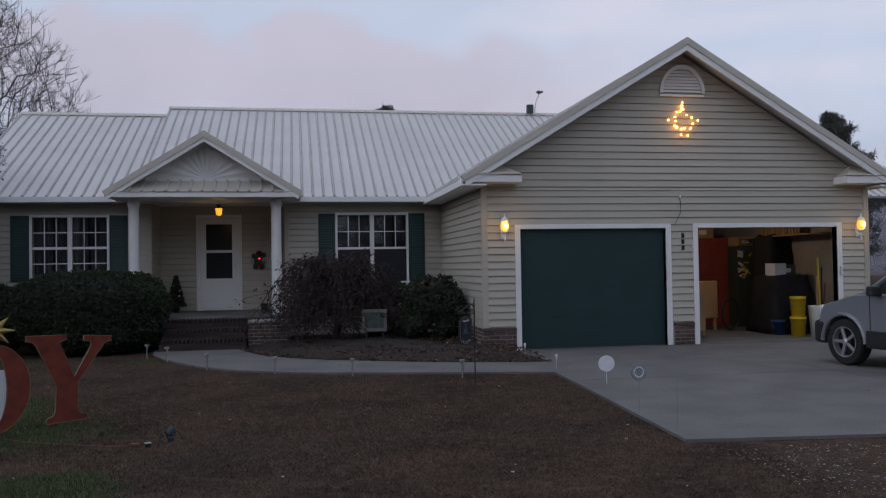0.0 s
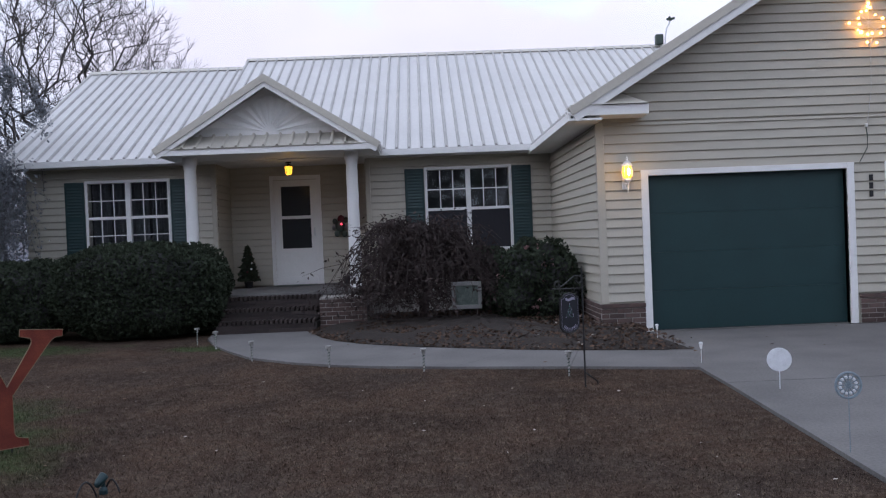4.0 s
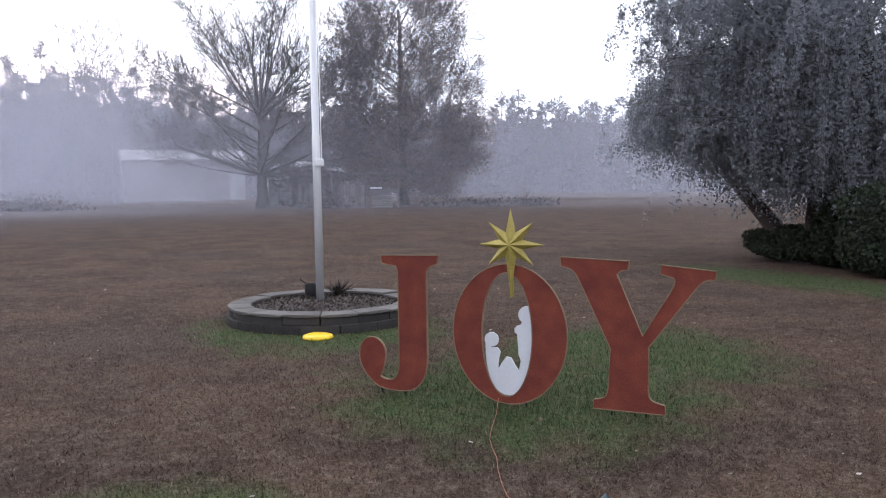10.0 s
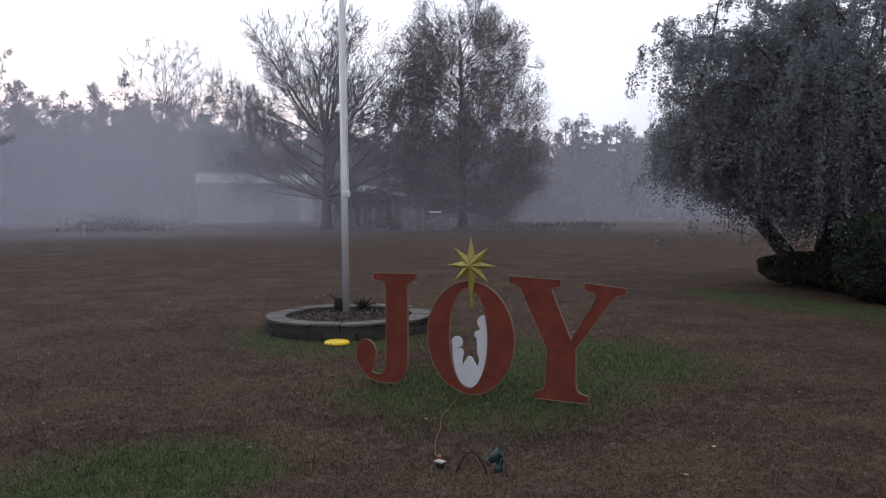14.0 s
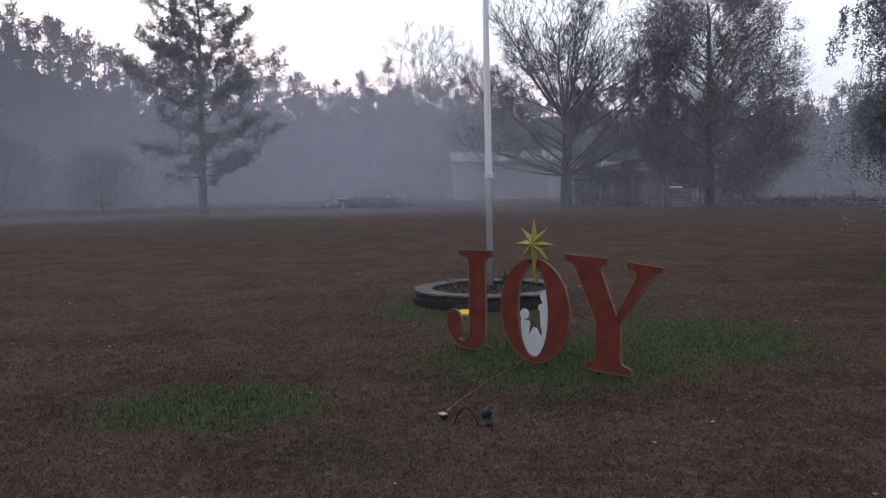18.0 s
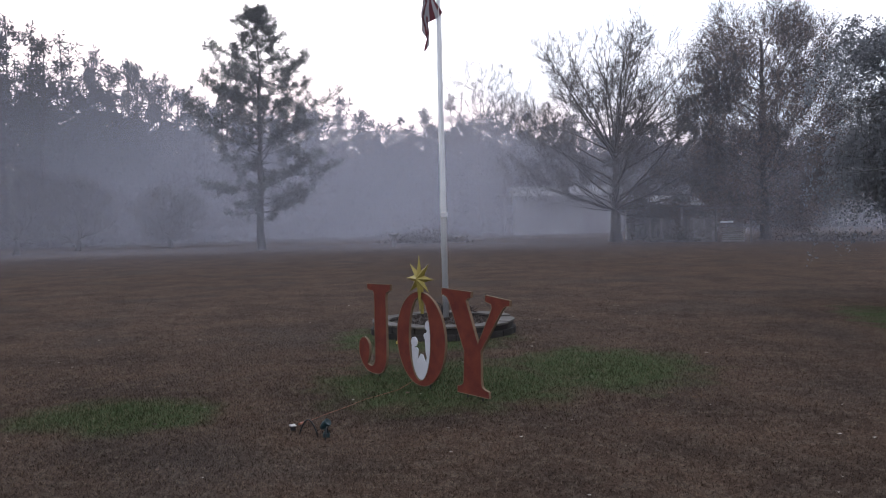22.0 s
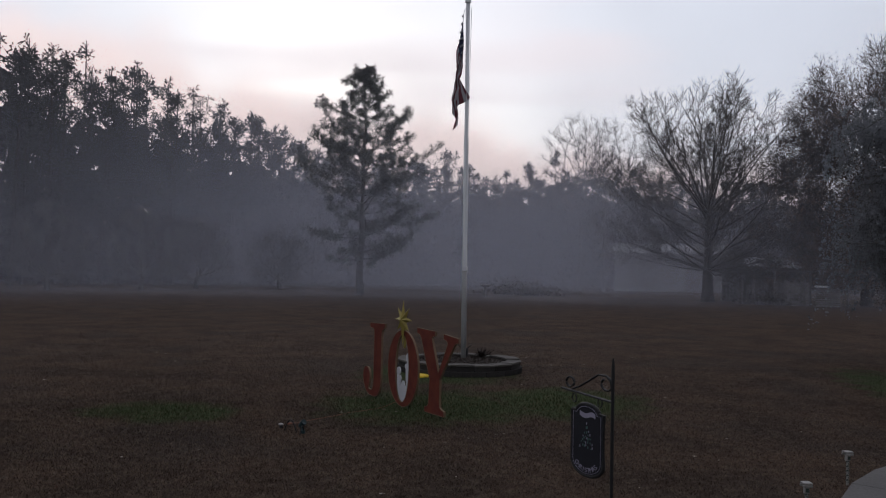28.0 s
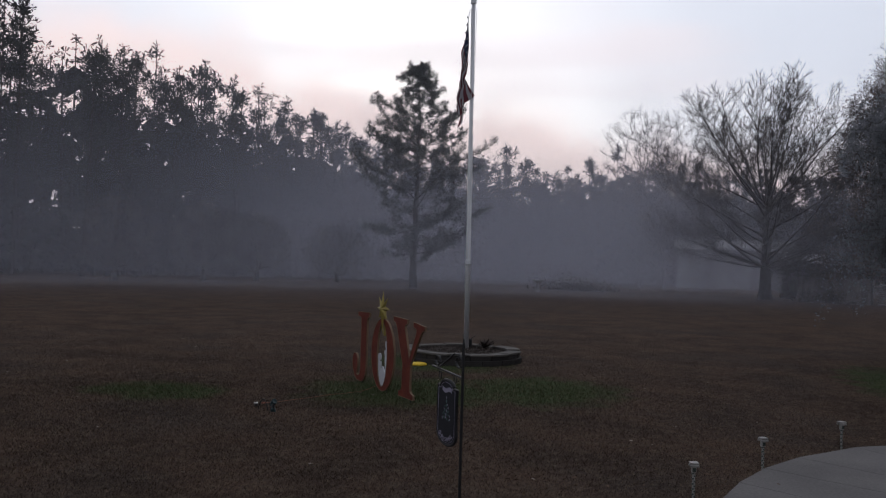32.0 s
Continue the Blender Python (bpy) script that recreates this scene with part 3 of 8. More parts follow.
wall_c = wall("wall", -6.23, -3.42, 0.0, 3.0, Matrix.Translation((0, YD, 0)), [FD], base=0.56)
wall_d = wall("wall", 0.0, YD - YW - 0.02, 0.5, 3.0, Matrix.Translation((-6.23, YW + 0.02, 0)) @ pose(0, 0, 0, 0, 0, 90), base=0.56)
wall_e = wall("wall", 0.0, YD - YW - 0.02, 0.5, 3.0, Matrix.Translation((-3.42, YD, 0)) @ pose(0, 0, 0, 0, 0, -90), base=0.56)
wall_l = wall("wall", 0.0, 9.3, 0.0, EAVE, Matrix.Translation((XL, 28.7, 0)) @ pose(0, 0, 0, 0, 0, -90), base=0.5)
part("wall", boxed(XL, 28.7, 0, 12.0, 28.84, EAVE), M_SIDING, HOUSE)
part("wall", boxed(XR, 24.1, 0, 12.0, 24.24, EAVE), M_SIDING, HOUSE)
part("wall", boxed(11.86, 24.1, 0, 12.0, 28.7, EAVE), M_SIDING, HOUSE)
part("corner_post", boxed(XC - 0.022, YG - 0.032, 0.40, XC + 0.085, YG, 2.86, 0.004), M_SIDING, GARAGE, "tan vinyl corner post")
part("corner_post", boxed(XC - 0.022, YG, 0.40, XC, YG + 0.09, 2.86, 0.004), M_SIDING, GARAGE)
part("corner_post", boxed(XR - 0.085, YG - 0.032, 0.40, XR + 0.022, YG, 2.86, 0.004), M_SIDING, GARAGE)
part("corner_post", boxed(-6.31, YW - 0.032, 0.56, -6.225, YW, 2.86, 0.004), M_SIDING, HOUSE)
part("corner_post", boxed(-3.425, YW - 0.032, 0.56, -3.34, YW, 2.86, 0.004), M_SIDING, HOUSE)

# garage gable above the doors
AP_X, AP_Z, GS = 3.80, 5.44, 0.602     # ridge line and slope of the garage roof
G_TOP = 5.36
gable = part("gable", slab(bmesh.new(), [(XC, YG, 2.86), (XR, YG, 2.86), (XR, YG, G_TOP - (XR - AP_X) * GS), (AP_X, YG, G_TOP), (XC, YG, G_TOP - (AP_X - XC) * GS)], 0.14), M_SIDING, GARAGE, "tan clapboard gable over the garage")
z = 2.86
while z < G_TOP - 0.05:
    half0 = min(AP_X - XC, (G_TOP - z) / GS)
    half1 = max(0.02, min(AP_X - XC, (G_TOP - z - LAP) / GS))
    ob = new("siding_board", board_mesh((-half0, half0), (-half1, half1)))
    ob.location = (AP_X, YG, z)
    ob.parent = gable
    z += LAP

# roofs
MS = 0.538                             # slope of the main roof
def roof_z(y):
    return 2.96 + (y - 18.95) * MS


def rib_mesh(length, slope, seam=None):
    """A raised seam along +y, rising with the roof."""
    me = bpy.data.meshes.new("roof_rib")
    seam = seam or M_RIB
    c = math.sqrt(1 + slope * slope)
    prof = [(-0.030, 0.0), (-0.014, 0.034), (0.014, 0.034), (0.030, 0.0)]
    verts = [(x, s * length / c - h * slope / c, s * length * slope / c + h / c) for s in (0, 1) for x, h in prof]
    me.from_pydata(verts, [], [(0, 1, 5, 4), (1, 2, 6, 5), (2, 3, 7, 6), (0, 3, 2, 1), (4, 5, 6, 7)])
    me.materials.append(seam)
    return me


def main_roof(x0, x1, y_ridge, ribs=True):
    top = roof_z(y_ridge)
    roof = part("roof", slab(bmesh.new(), [(x0, 18.95, 2.96), (x1, 18.95, 2.96), (x1, y_ridge, top), (x0, y_ridge, top)], 0.05), M_ROOF, HOUSE, "pale ribbed metal roof")
    back = 29.2
    part("roof", slab(bmesh.new(), [(x1, back, top - (back - y_ridge) * MS), (x0, back, top - (back - y_ridge) * MS), (x0, y_ridge, top), (x1, y_ridge, top)], 0.05), M_ROOF, HOUSE)
    me = rib_mesh((y_ridge - 18.95) * math.sqrt(1 + MS * MS), MS)
    x = x0 + 0.03
    while x < x1:
        ob = new("roof_rib", me)
        ob.parent = roof
        ob.location = (x, 18.95, 2.96)
        x += 0.229
    bm = bmesh.new()
    slab(bm, [(x0 - 0.02, y_ridge - 0.16, top - 0.16 * MS + 0.03), (x1 + 0.02, y_ridge - 0.16, top - 0.16 * MS + 0.03), (x1 + 0.02, y_ridge, top + 0.035), (x0 - 0.02, y_ridge, top + 0.035)], 0.01)
    slab(bm, [(x1 + 0.02, y_ridge + 0.16, top - 0.16 * MS + 0.03), (x0 - 0.02, y_ridge + 0.16, top - 0.16 * MS + 0.03), (x0 - 0.02, y_ridge, top + 0.035), (x1 + 0.02, y_ridge, top + 0.035)], 0.01)
    part("ridge_cap", bm, M_ROOFTAN, roof)
    return roof


main_roof(-6.5, 12.4, 24.08)
main_roof(-10.07, -6.5, 23.52)
part("gable", slab(bmesh.new(), [(-6.5, 23.0, 5.1), (-6.5, 25.1, 5.1), (-6.5, 24.08, 5.66)], 0.03), M_SIDING, HOUSE)
part("gable", slab(bmesh.new(), [(-9.75, 19.4, 2.9), (-9.75, 28.7, 2.9), (-9.75, 23.52, 5.38)], 0.1), M_SIDING, HOUSE)
part("fascia", boxed(-10.07, 18.92, 2.85, -6.7, 18.95, 2.955), M_WHITE, HOUSE, "white eave fascia")
part("fascia", boxed(-3.2, 18.92, 2.85, -0.33, 18.95, 2.955), M_WHITE, HOUSE)
part("soffit", boxed(-10.0, 18.95, 2.85, -0.33, 19.42, 2.88), M_WHITE, HOUSE, "white vented soffit")
part("porch_ceiling", boxed(-6.25, YW - 0.015, 2.86, -3.4, 20.5, 2.90), M_WHITE, HOUSE)
part("rake_trim", slab(bmesh.new(), [(-10.07, 18.95, 2.80), (-10.07, 18.95, 2.96), (-10.07, 23.52, roof_z(23.52)), (-10.07, 23.52, roof_z(23.52) - 0.16)], 0.03), M_WHITE, HOUSE)

# garage roof: two slopes running back into the main roof
YO = 14.70
for side in (-1, 1):
    x_e = AP_X + side * 4.14
    z_e = AP_Z + 0.04 - 4.14 * GS
    c = [(x_e, YO, z_e), (AP_X, YO, AP_Z + 0.04), (AP_X, 24.1, AP_Z + 0.04), (x_e, 24.1, z_e)]
    if side > 0:
        c = c[::-1]
    bm = slab(bmesh.new(), c, 0.05)
    bmesh.ops.recalc_face_normals(bm, faces=bm.faces)
    roof = part("roof", bm, M_ROOF, GARAGE, "pale metal garage roof")
    me = rib_mesh(4.14 * math.sqrt(1 + GS * GS), GS)
    y = YO + 0.05
    while y < 23.6:
        ob = new("roof_rib", me)
        ob.parent = roof
        ob.matrix_local = Matrix.Translation((x_e, y, z_e)) @ pose(0, 0, 0, 0, 0, 90 * side)
        y += 0.229
    # rake: metal edge over a white board
    d = Vector((-side, 0, GS)).normalized()
    for nm, off0, off1, y0, y1, mt in (("rake_edge", 0.05, -0.06, YO - 0.03, YO + 0.10, M_ROOFTAN), ("rake_trim", -0.06, -0.155, YO - 0.012, YO + 0.03, M_WHITE)):
        bm = bmesh.new()
        nrm = Vector((side * GS, 0, 1)).normalized()
        a0, a1 = Vector((x_e, 0, z_e)) + nrm * off0, Vector((AP_X, 0, AP_Z + 0.04)) + Vector((0, 0, off0 / nrm.z))
        b0, b1 = Vector((x_e, 0, z_e)) + nrm * off1, Vector((AP_X, 0, AP_Z + 0.04)) + Vector((0, 0, off1 / nrm.z))
        vs = [bm.verts.new((p.x, yy, p.z)) for yy in (y0, y1) for p in (a0, a1, b1, b0)]
        for f in ((0, 1, 2, 3), (7, 6, 5, 4), (0, 4, 5, 1), (1, 5, 6, 2), (2, 6, 7, 3), (3, 7, 4, 0)):
            bm.faces.new([vs[i] for i in f])
        bmesh.ops.recalc_face_normals(bm, faces=bm.faces)
        part(nm, bm, mt, roof)
    # boxed return at the foot of the rake, with its own little roof
    x_in = 0.70 if side < 0 else 6.92
    x_out = x_e
    a, b = min(x_in, x_out), max(x_in, x_out)
    part("eave_return", boxed(a, YO, 2.925, b, YG - 0.005, 3.06, 0.006), M_WHITE, GARAGE, "white boxed eave return")
    bm = bmesh.new()
    top = x_in - side * -0.0
    vs = [bm.verts.new(p) for p in ((a, YO - 0.03, 3.065), (b, YO - 0.03, 3.065), (b, YG - 0.02, 3.065), (a, YG - 0.02, 3.065), (a + (0.42 if side < 0 else 0.36), YG - 0.02, 3.30), (b - (0.36 if side < 0 else 0.42), YG - 0.02, 3.30))]
    for f in ((0, 1, 5, 4), (0, 4, 3), (1, 2, 5), (0, 3, 2, 1), (3, 4, 5, 2)):
        bm.faces.new([vs[i] for i in f])
    bmesh.ops.recalc_face_normals(bm, faces=bm.faces)
    part("return_roof", bm, M_ROOFTAN, GARAGE)
    part("fascia", boxed(min(x_e, x_e + side * 0.03), YO, z_e - 0.125, max(x_e, x_e + side * 0.03), 19.0 if side < 0 else 24.0, z_e - 0.02), M_WHITE, GARAGE)
    part("soffit", boxed(min(x_e, XC if side < 0 else XR), YO, 2.865, max(x_e, XC if side < 0 else XR), 19.0 if side < 0 else 24.0, 2.895), M_WHITE, GARAGE)

# porch: gabled roof on two round columns over a brick-edged deck
PX, PZ, PS, PH = -4.96, 4.09, 0.608, 1.90
YP = 17.83
for side in (-1, 1):
    x_e, z_e = PX + side * PH, PZ - PH * PS
    c = [(x_e, YP, z_e), (PX, YP, PZ), (PX, 21.2, PZ), (x_e, 21.2, z_e)]
    bm = slab(bmesh.new(), c if side < 0 else c[::-1], 0.05)
    bmesh.ops.recalc_face_normals(bm, faces=bm.faces)
    roof = part("porch_roof", bm, M_ROOF, HOUSE, "pale metal porch roof")
    me = rib_mesh(PH * math.sqrt(1 + PS * PS), PS)
    y = YP + 0.12
    while y < 20.8:
        ob = new("roof_rib", me)
        ob.parent = roof
        ob.matrix_local = Matrix.Translation((x_e, y, z_e)) @ pose(0, 0, 0, 0, 0, 90 * side)
        y += 0.229
    nrm = Vector((side * PS, 0, 1)).normalized()
    for nm, off0, off1, y0, y1, mt in (("rake_edge", 0.04, -0.07, YP - 0.03, YP + 0.10, M_ROOFTAN), ("rake_trim", -0.07, -0.14, YP - 0.012, YP + 0.03, M_WHITE)):
        bm = bmesh.new()
        a0, a1 = Vector((x_e, 0, z_e)) + nrm * off0, Vector((PX, 0, PZ + off0 / nrm.z))
        b0, b1 = Vector((x_e, 0, z_e)) + nrm * off1, Vector((PX, 0, PZ + off1 / nrm.z))
        vs = [bm.verts.new((p.x, yy, p.z)) for yy in (y0, y1) for p in (a0, a1, b1, b0)]
        for f in ((0, 1, 2, 3), (7, 6, 5, 4), (0, 4, 5, 1), (1, 5, 6, 2), (2, 6, 7, 3), (3, 7, 4, 0)):
            bm.faces.new([vs[i] for i in f])
        bmesh.ops.recalc_face_normals(bm, faces=bm.faces)
        part(nm, bm, mt, roof)
# pediment panel with a carved sunburst, and the skirt roof below it
ped = part("pediment", slab(bmesh.new(), [(PX - 1.62, 18.22, 3.03), (PX + 1.62, 18.22, 3.03), (PX, 18.22, 3.03 + 1.62 * PS)], 0.05), M_WHITE, HOUSE, "white pediment with sunburst rays")
for k in range(11):
    a0, a1 = math.pi * (0.02 + k * 0.0873), math.pi * (0.02 + (k + 0.82) * 0.0873)
    bm = bmesh.new()
    def ray(a, near, lift):
        dx, dz = math.cos(a), math.sin(a)
        lim = min(1.30 / max(abs(dx), 1e-3), 0.62 / max(dz + abs(dx) * 0.47, 1e-3))
        r = 0.12 if near else lim
        return (PX + dx * r, 18.215 - lift, 3.24 + dz * r)
    mid = (a0 + a1) / 2
    vs = [bm.verts.new(p) for p in (ray(a0, True, 0), ray(a0, False, 0), ray(mid, False, 0.035), ray(a1, False, 0), ray(a1, True, 0), ray(mid, True, 0.012))]
    bm.faces.new((vs[0], vs[1], vs[2], vs[5]))
    bm.faces.new((vs[5], vs[2], vs[3], vs[4]))
    part("sunburst_ray", bm, M_WHITE, ped)
skirt = part("skirt_roof", slab(bmesh.new(), [(PX - 1.86, YP - 0.02, 2.965), (PX + 1.86, YP - 0.02, 2.965), (PX + 1.46, 18.22, 3.20), (PX - 1.46, 18.22, 3.20)], 0.02), M_ROOFTAN, HOUSE, "pale metal skirt roof under the pediment")
me = rib_mesh(0.455, 0.62, M_ROOFTAN)
x = PX - 1.42
while x < PX + 1.45:
    ob = new("roof_rib", me)
    ob.parent = skirt
    ob.location = (x, YP - 0.02, 2.965)
    x += 0.229
part("porch_beam", boxed(PX - 1.86, YP, 2.86, PX + 1.86, YP + 0.03, 2.955, 0.004), M_WHITE, HOUSE, "white porch fascia")
part("porch_ceiling", boxed(PX - 1.86, YP + 0.03, 2.86, PX + 1.86, YW - 0.02, 2.895), M_WHITE, HOUSE)
for x in (-6.38, -3.58):
    bm = bmesh.new()
    lathe(bm, [(0.13, 0.56), (0.13, 0.60), (0.112, 0.62), (0.106, 0.66), (0.106, 1.2), (0.100, 2.66), (0.108, 2.68), (0.108, 2.72), (0.125, 2.74), (0.125, 2.86)], 28, (x, 18.28, 0))
    part("column", bm, M_WHITE, HOUSE, "round white porch column", smooth=True)
DECK = part("porch_deck", boxed(-6.85, 18.02, 0.0, -3.35, YD, 0.50), M_MORTAR, HOUSE)
part("deck_slab", boxed(-6.88, 17.98, 0.50, -3.32, YD, 0.565, 0.012), M_CONC, HOUSE, "concrete porch slab")


def brick_field(parent, x0, x1, z0, z1, place, stagger=True, mesh=None):
    """Courses of bricks with recessed joints, each brick an object on one shared mesh."""
    z, row = z0, 0
    while z + 0.05 < z1:
        x = x0 - (0.105 if row % 2 and stagger else 0)
        while x < x1 - 0.02:
            a, b = max(x, x0), min(x + 0.2, x1)
            if b - a > 0.03:
                ob = new("brick", mesh or BRICK)
                ob.parent = parent
                ob.matrix_local = place @ Matrix.Translation((a, 0, z)) @ Matrix.Diagonal(((b - a) / 0.2, 1, 1, 1))
            x += 0.21
        z += 0.067
        row += 1


bm = boxed(0, -0.008, 0.0, 0.2, 0.02, 0.056, 0.004)
BRICK = bpy.data.meshes.new("brick")
bm.to_mesh(BRICK)
bm.free()
BRICK.materials.append(M_BRICK)
STEP_BRICK = BRICK.copy()
STEP_BRICK.materials.clear()
STEP_BRICK.materials.append(M_BRICKDARK)
for x0, x1 in ((XC - 0.02, 0.66), (3.64, 4.02), (7.10, XR + 0.02)):
    base = part("brick_base", boxed(x0, YG - 0.03, 0.0, x1, YG, 0.40), M_MORTAR, GARAGE, "low brick footing course")
    brick_field(base, x0, x1, 0.005, 0.34, Matrix.Translation((0, YG - 0.03, 0)))
    part("brick_sill", boxed(x0 - 0.01, YG - 0.06, 0.345, x1, YG, 0.40, 0.006), M_BRICK, base)
base = part("brick_base", boxed(XC - 0.03, YG, 0, XC, YW, 0.40), M_MORTAR, GARAGE)
brick_field(base, 0, YW - YG, 0.005, 0.40, Matrix.Translation((XC - 0.03, YW, 0)) @ pose(0, 0, 0, 0, 0, -90))
base = part("brick_base", boxed(-3.35, YW - 0.03, 0, XC, YW, 0.5), M_MORTAR, HOUSE)
# steps and the cheek wall beside them
STEPS = part("steps", boxed(-5.75, 17.2, 0.0, -4.15, 18.02, 0.13), M_MORTARDARK, HOUSE, "brick entrance steps")
for k in range(3):
    y0 = 17.15 + 0.29 * k
    z1 = 0.17 * (k + 1) + 0.02
    part("step", boxed(-5.72, y0 + 0.02, 0.0, -4.18, 18.02, z1 - 0.06), M_MORTARDARK, STEPS)
    brick_field(STEPS, -5.75, -4.15, z1 - 0.19 if k else 0.0, z1 - 0.06, Matrix.Translation((0, y0 + 0.02, 0)), mesh=STEP_BRICK)
    x = -5.75
    while x < -4.2:
        ob = new("brick", STEP_BRICK)
        ob.parent = STEPS
        ob.matrix_local = Matrix.Translation((x + 0.065, y0 + 0.0, z1 - 0.057)) @ pose(0, 0, 0, 0, 0, 90) @ Matrix.Diagonal((1.45, 1.6, 1, 1))
        x += 0.075
cheek = part("cheek_wall", boxed(-4.12, 17.4, 0.0, -3.35, 18.0, 0.49), M_MORTAR, HOUSE, "brick wall beside the steps")
brick_field(cheek, -4.12, -3.35, 0.005, 0.49, Matrix.Translation((0, 17.4, 0)))

# windows with shutters
M_SHADE = material("white_curtain", (0.17, 0.175, 0.19), 0.9, 0.15, 5, 40, 0.1, stretch=(6, 1, 0.3))
M_SCREEN = material("insect_screen", (0.028, 0.028, 0.034), 0.7, 0.1, 20, 120, 0.05, spec=0.2)
def window(x0, x1, z0, z1, curtain):
    wdw = part("window", boxed(x0 - 0.05, YW - 0.035, z0 - 0.05, x0, YW + 0.06, z1 + 0.05, 0.004), M_WHITE, HOUSE, "white double window with grilles")
    part("frame", boxed(x1, YW - 0.035, z0 - 0.05, x1 + 0.05, YW + 0.06, z1 + 0.05, 0.004), M_WHITE, wdw)
    part("frame", boxed(x0, YW - 0.035, z1, x1, YW + 0.06, z1 + 0.05, 0.004), M_WHITE, wdw)
    part("sill", boxed(x0 - 0.07, YW - 0.06, z0 - 0.05, x1 + 0.07, YW + 0.06, z0, 0.004), M_WHITE, wdw)
    xm, zm = (x0 + x1) / 2, z0 + (z1 - z0) * 0.5
    part("mullion", boxed(xm - 0.045, YW - 0.03, z0, xm + 0.045, YW + 0.06, z1, 0.004), M_WHITE, wdw)
    for a, b in ((x0, xm - 0.045), (xm + 0.045, x1)):
        part("sash_rail", boxed(a, YW - 0.015, zm - 0.025, b, YW + 0.03, zm + 0.025, 0.003), M_WHITE, wdw)
        part("pane", boxed(a, YW + 0.018, z0, b, YW + 0.022, z1), M_GLASS, wdw)
        if not curtain:
            part("screen", boxed(a, YW + 0.004, z0, b, YW + 0.007, zm - 0.025), M_SCREEN, wdw, "dark insect screen")
        w = b - a
        for i in (1, 2):
            part("muntin", boxed(a + w * i / 3 - 0.009, YW + 0.008, zm, a + w * i / 3 + 0.009, YW + 0.018, z1, 0.002), M_WHITE, wdw)
            if curtain:
                part("muntin", boxed(a + w * i / 3 - 0.009, YW + 0.008, z0, a + w * i / 3 + 0.009, YW + 0.018, zm, 0.002), M_WHITE, wdw)
        part("muntin", boxed(a, YW + 0.008, (zm + z1) / 2 - 0.009, b, YW + 0.018, (zm + z1) / 2 + 0.009, 0.002), M_WHITE, wdw)
        if curtain:
            part("muntin", boxed(a, YW + 0.008, (zm + z0) / 2 - 0.009, b, YW + 0.018, (zm + z0) / 2 + 0.009, 0.002), M_WHITE, wdw)
    for s in (-1, 1):
        xs = x0 - 0.06 - 0.36 if s < 0 else x1 + 0.06
        sh = part("shutter", boxed(xs, YW - 0.045, z0 - 0.03, xs + 0.36, YW - 0.018, z1 + 0.03, 0.004), M_GREEN, HOUSE, "dark green louvred shutter")
        for za, zb in ((z0 + 0.06, zm - 0.04), (zm + 0.04, z1 - 0.06)):
            zz = za
            while zz < zb:
                bm = boxed(xs + 0.045, -0.012, 0.0, xs + 0.315, 0.0, 0.04)
                bmesh.ops.rotate(bm, cent=(0, 0, 0), matrix=Matrix.Rotation(radians(-22), 3, "X"), verts=bm.verts)
                bmesh.ops.translate(bm, vec=(0, YW - 0.045, zz), verts=bm.verts)
                part("louvre", bm, M_GREEN, sh)
                zz += 0.055
    return wdw


win_1 = window(*W1, True)
win_2 = window(*W2, False)
# rooms behind the glass; near-black walls stand in for their lack of light
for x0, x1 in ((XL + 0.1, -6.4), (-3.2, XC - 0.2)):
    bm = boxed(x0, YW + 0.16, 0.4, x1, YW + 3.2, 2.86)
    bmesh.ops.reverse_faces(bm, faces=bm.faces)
    tagged(part("room", bm, M_DARK), "room behind a window with walls coloured near black for dimness", "room", kind="structure")
for x0, x1, zb, zt in ((W1[0], -8.25, 1.3, 2.6), (-7.5, W1[1], 1.3, 2.6), (-8.2, -7.55, 1.3, 2.6)):
    bm = bmesh.new()
    n = 26
    top = [bm.verts.new((x0 + (x1 - x0) * i / n, YW + 0.20 + 0.02 * math.sin(i * 1.9), zt)) for i in range(n + 1)]
    low = [bm.verts.new((x0 + (x1 - x0) * i / n, YW + 0.20 + 0.025 * math.sin(i * 1.9 + 0.3), zb)) for i in range(n + 1)]
    for i in range(n):
        bm.faces.new((top[i], top[i + 1], low[i + 1], low[i]))
    bmesh.ops.solidify(bm, geom=bm.faces, thickness=0.004)
    tagged(part("curtain", bm, M_SHADE, smooth=True), "pale sheer curtain hanging behind the window", "curtain", "curtains").matrix_world = HOUSE.matrix_world

# front door
door = part("door", boxed(FD[0], YD + 0.01, FD[2] + 0.01, FD[1], YD + 0.05, FD[3], 0.004), M_WHITE, HOUSE, "white storm door with two glass panes")
for a, b, c, d in ((FD[0] - 0.07, FD[0], FD[2], FD[3] + 0.08), (FD[1], FD[1] + 0.07, FD[2], FD[3] + 0.08), (FD[0], FD[1], FD[3], FD[3] + 0.08)):
    part("door_trim", boxed(a, YD - 0.03, c, b, YD + 0.05, d, 0.004), M_WHITE, HOUSE)
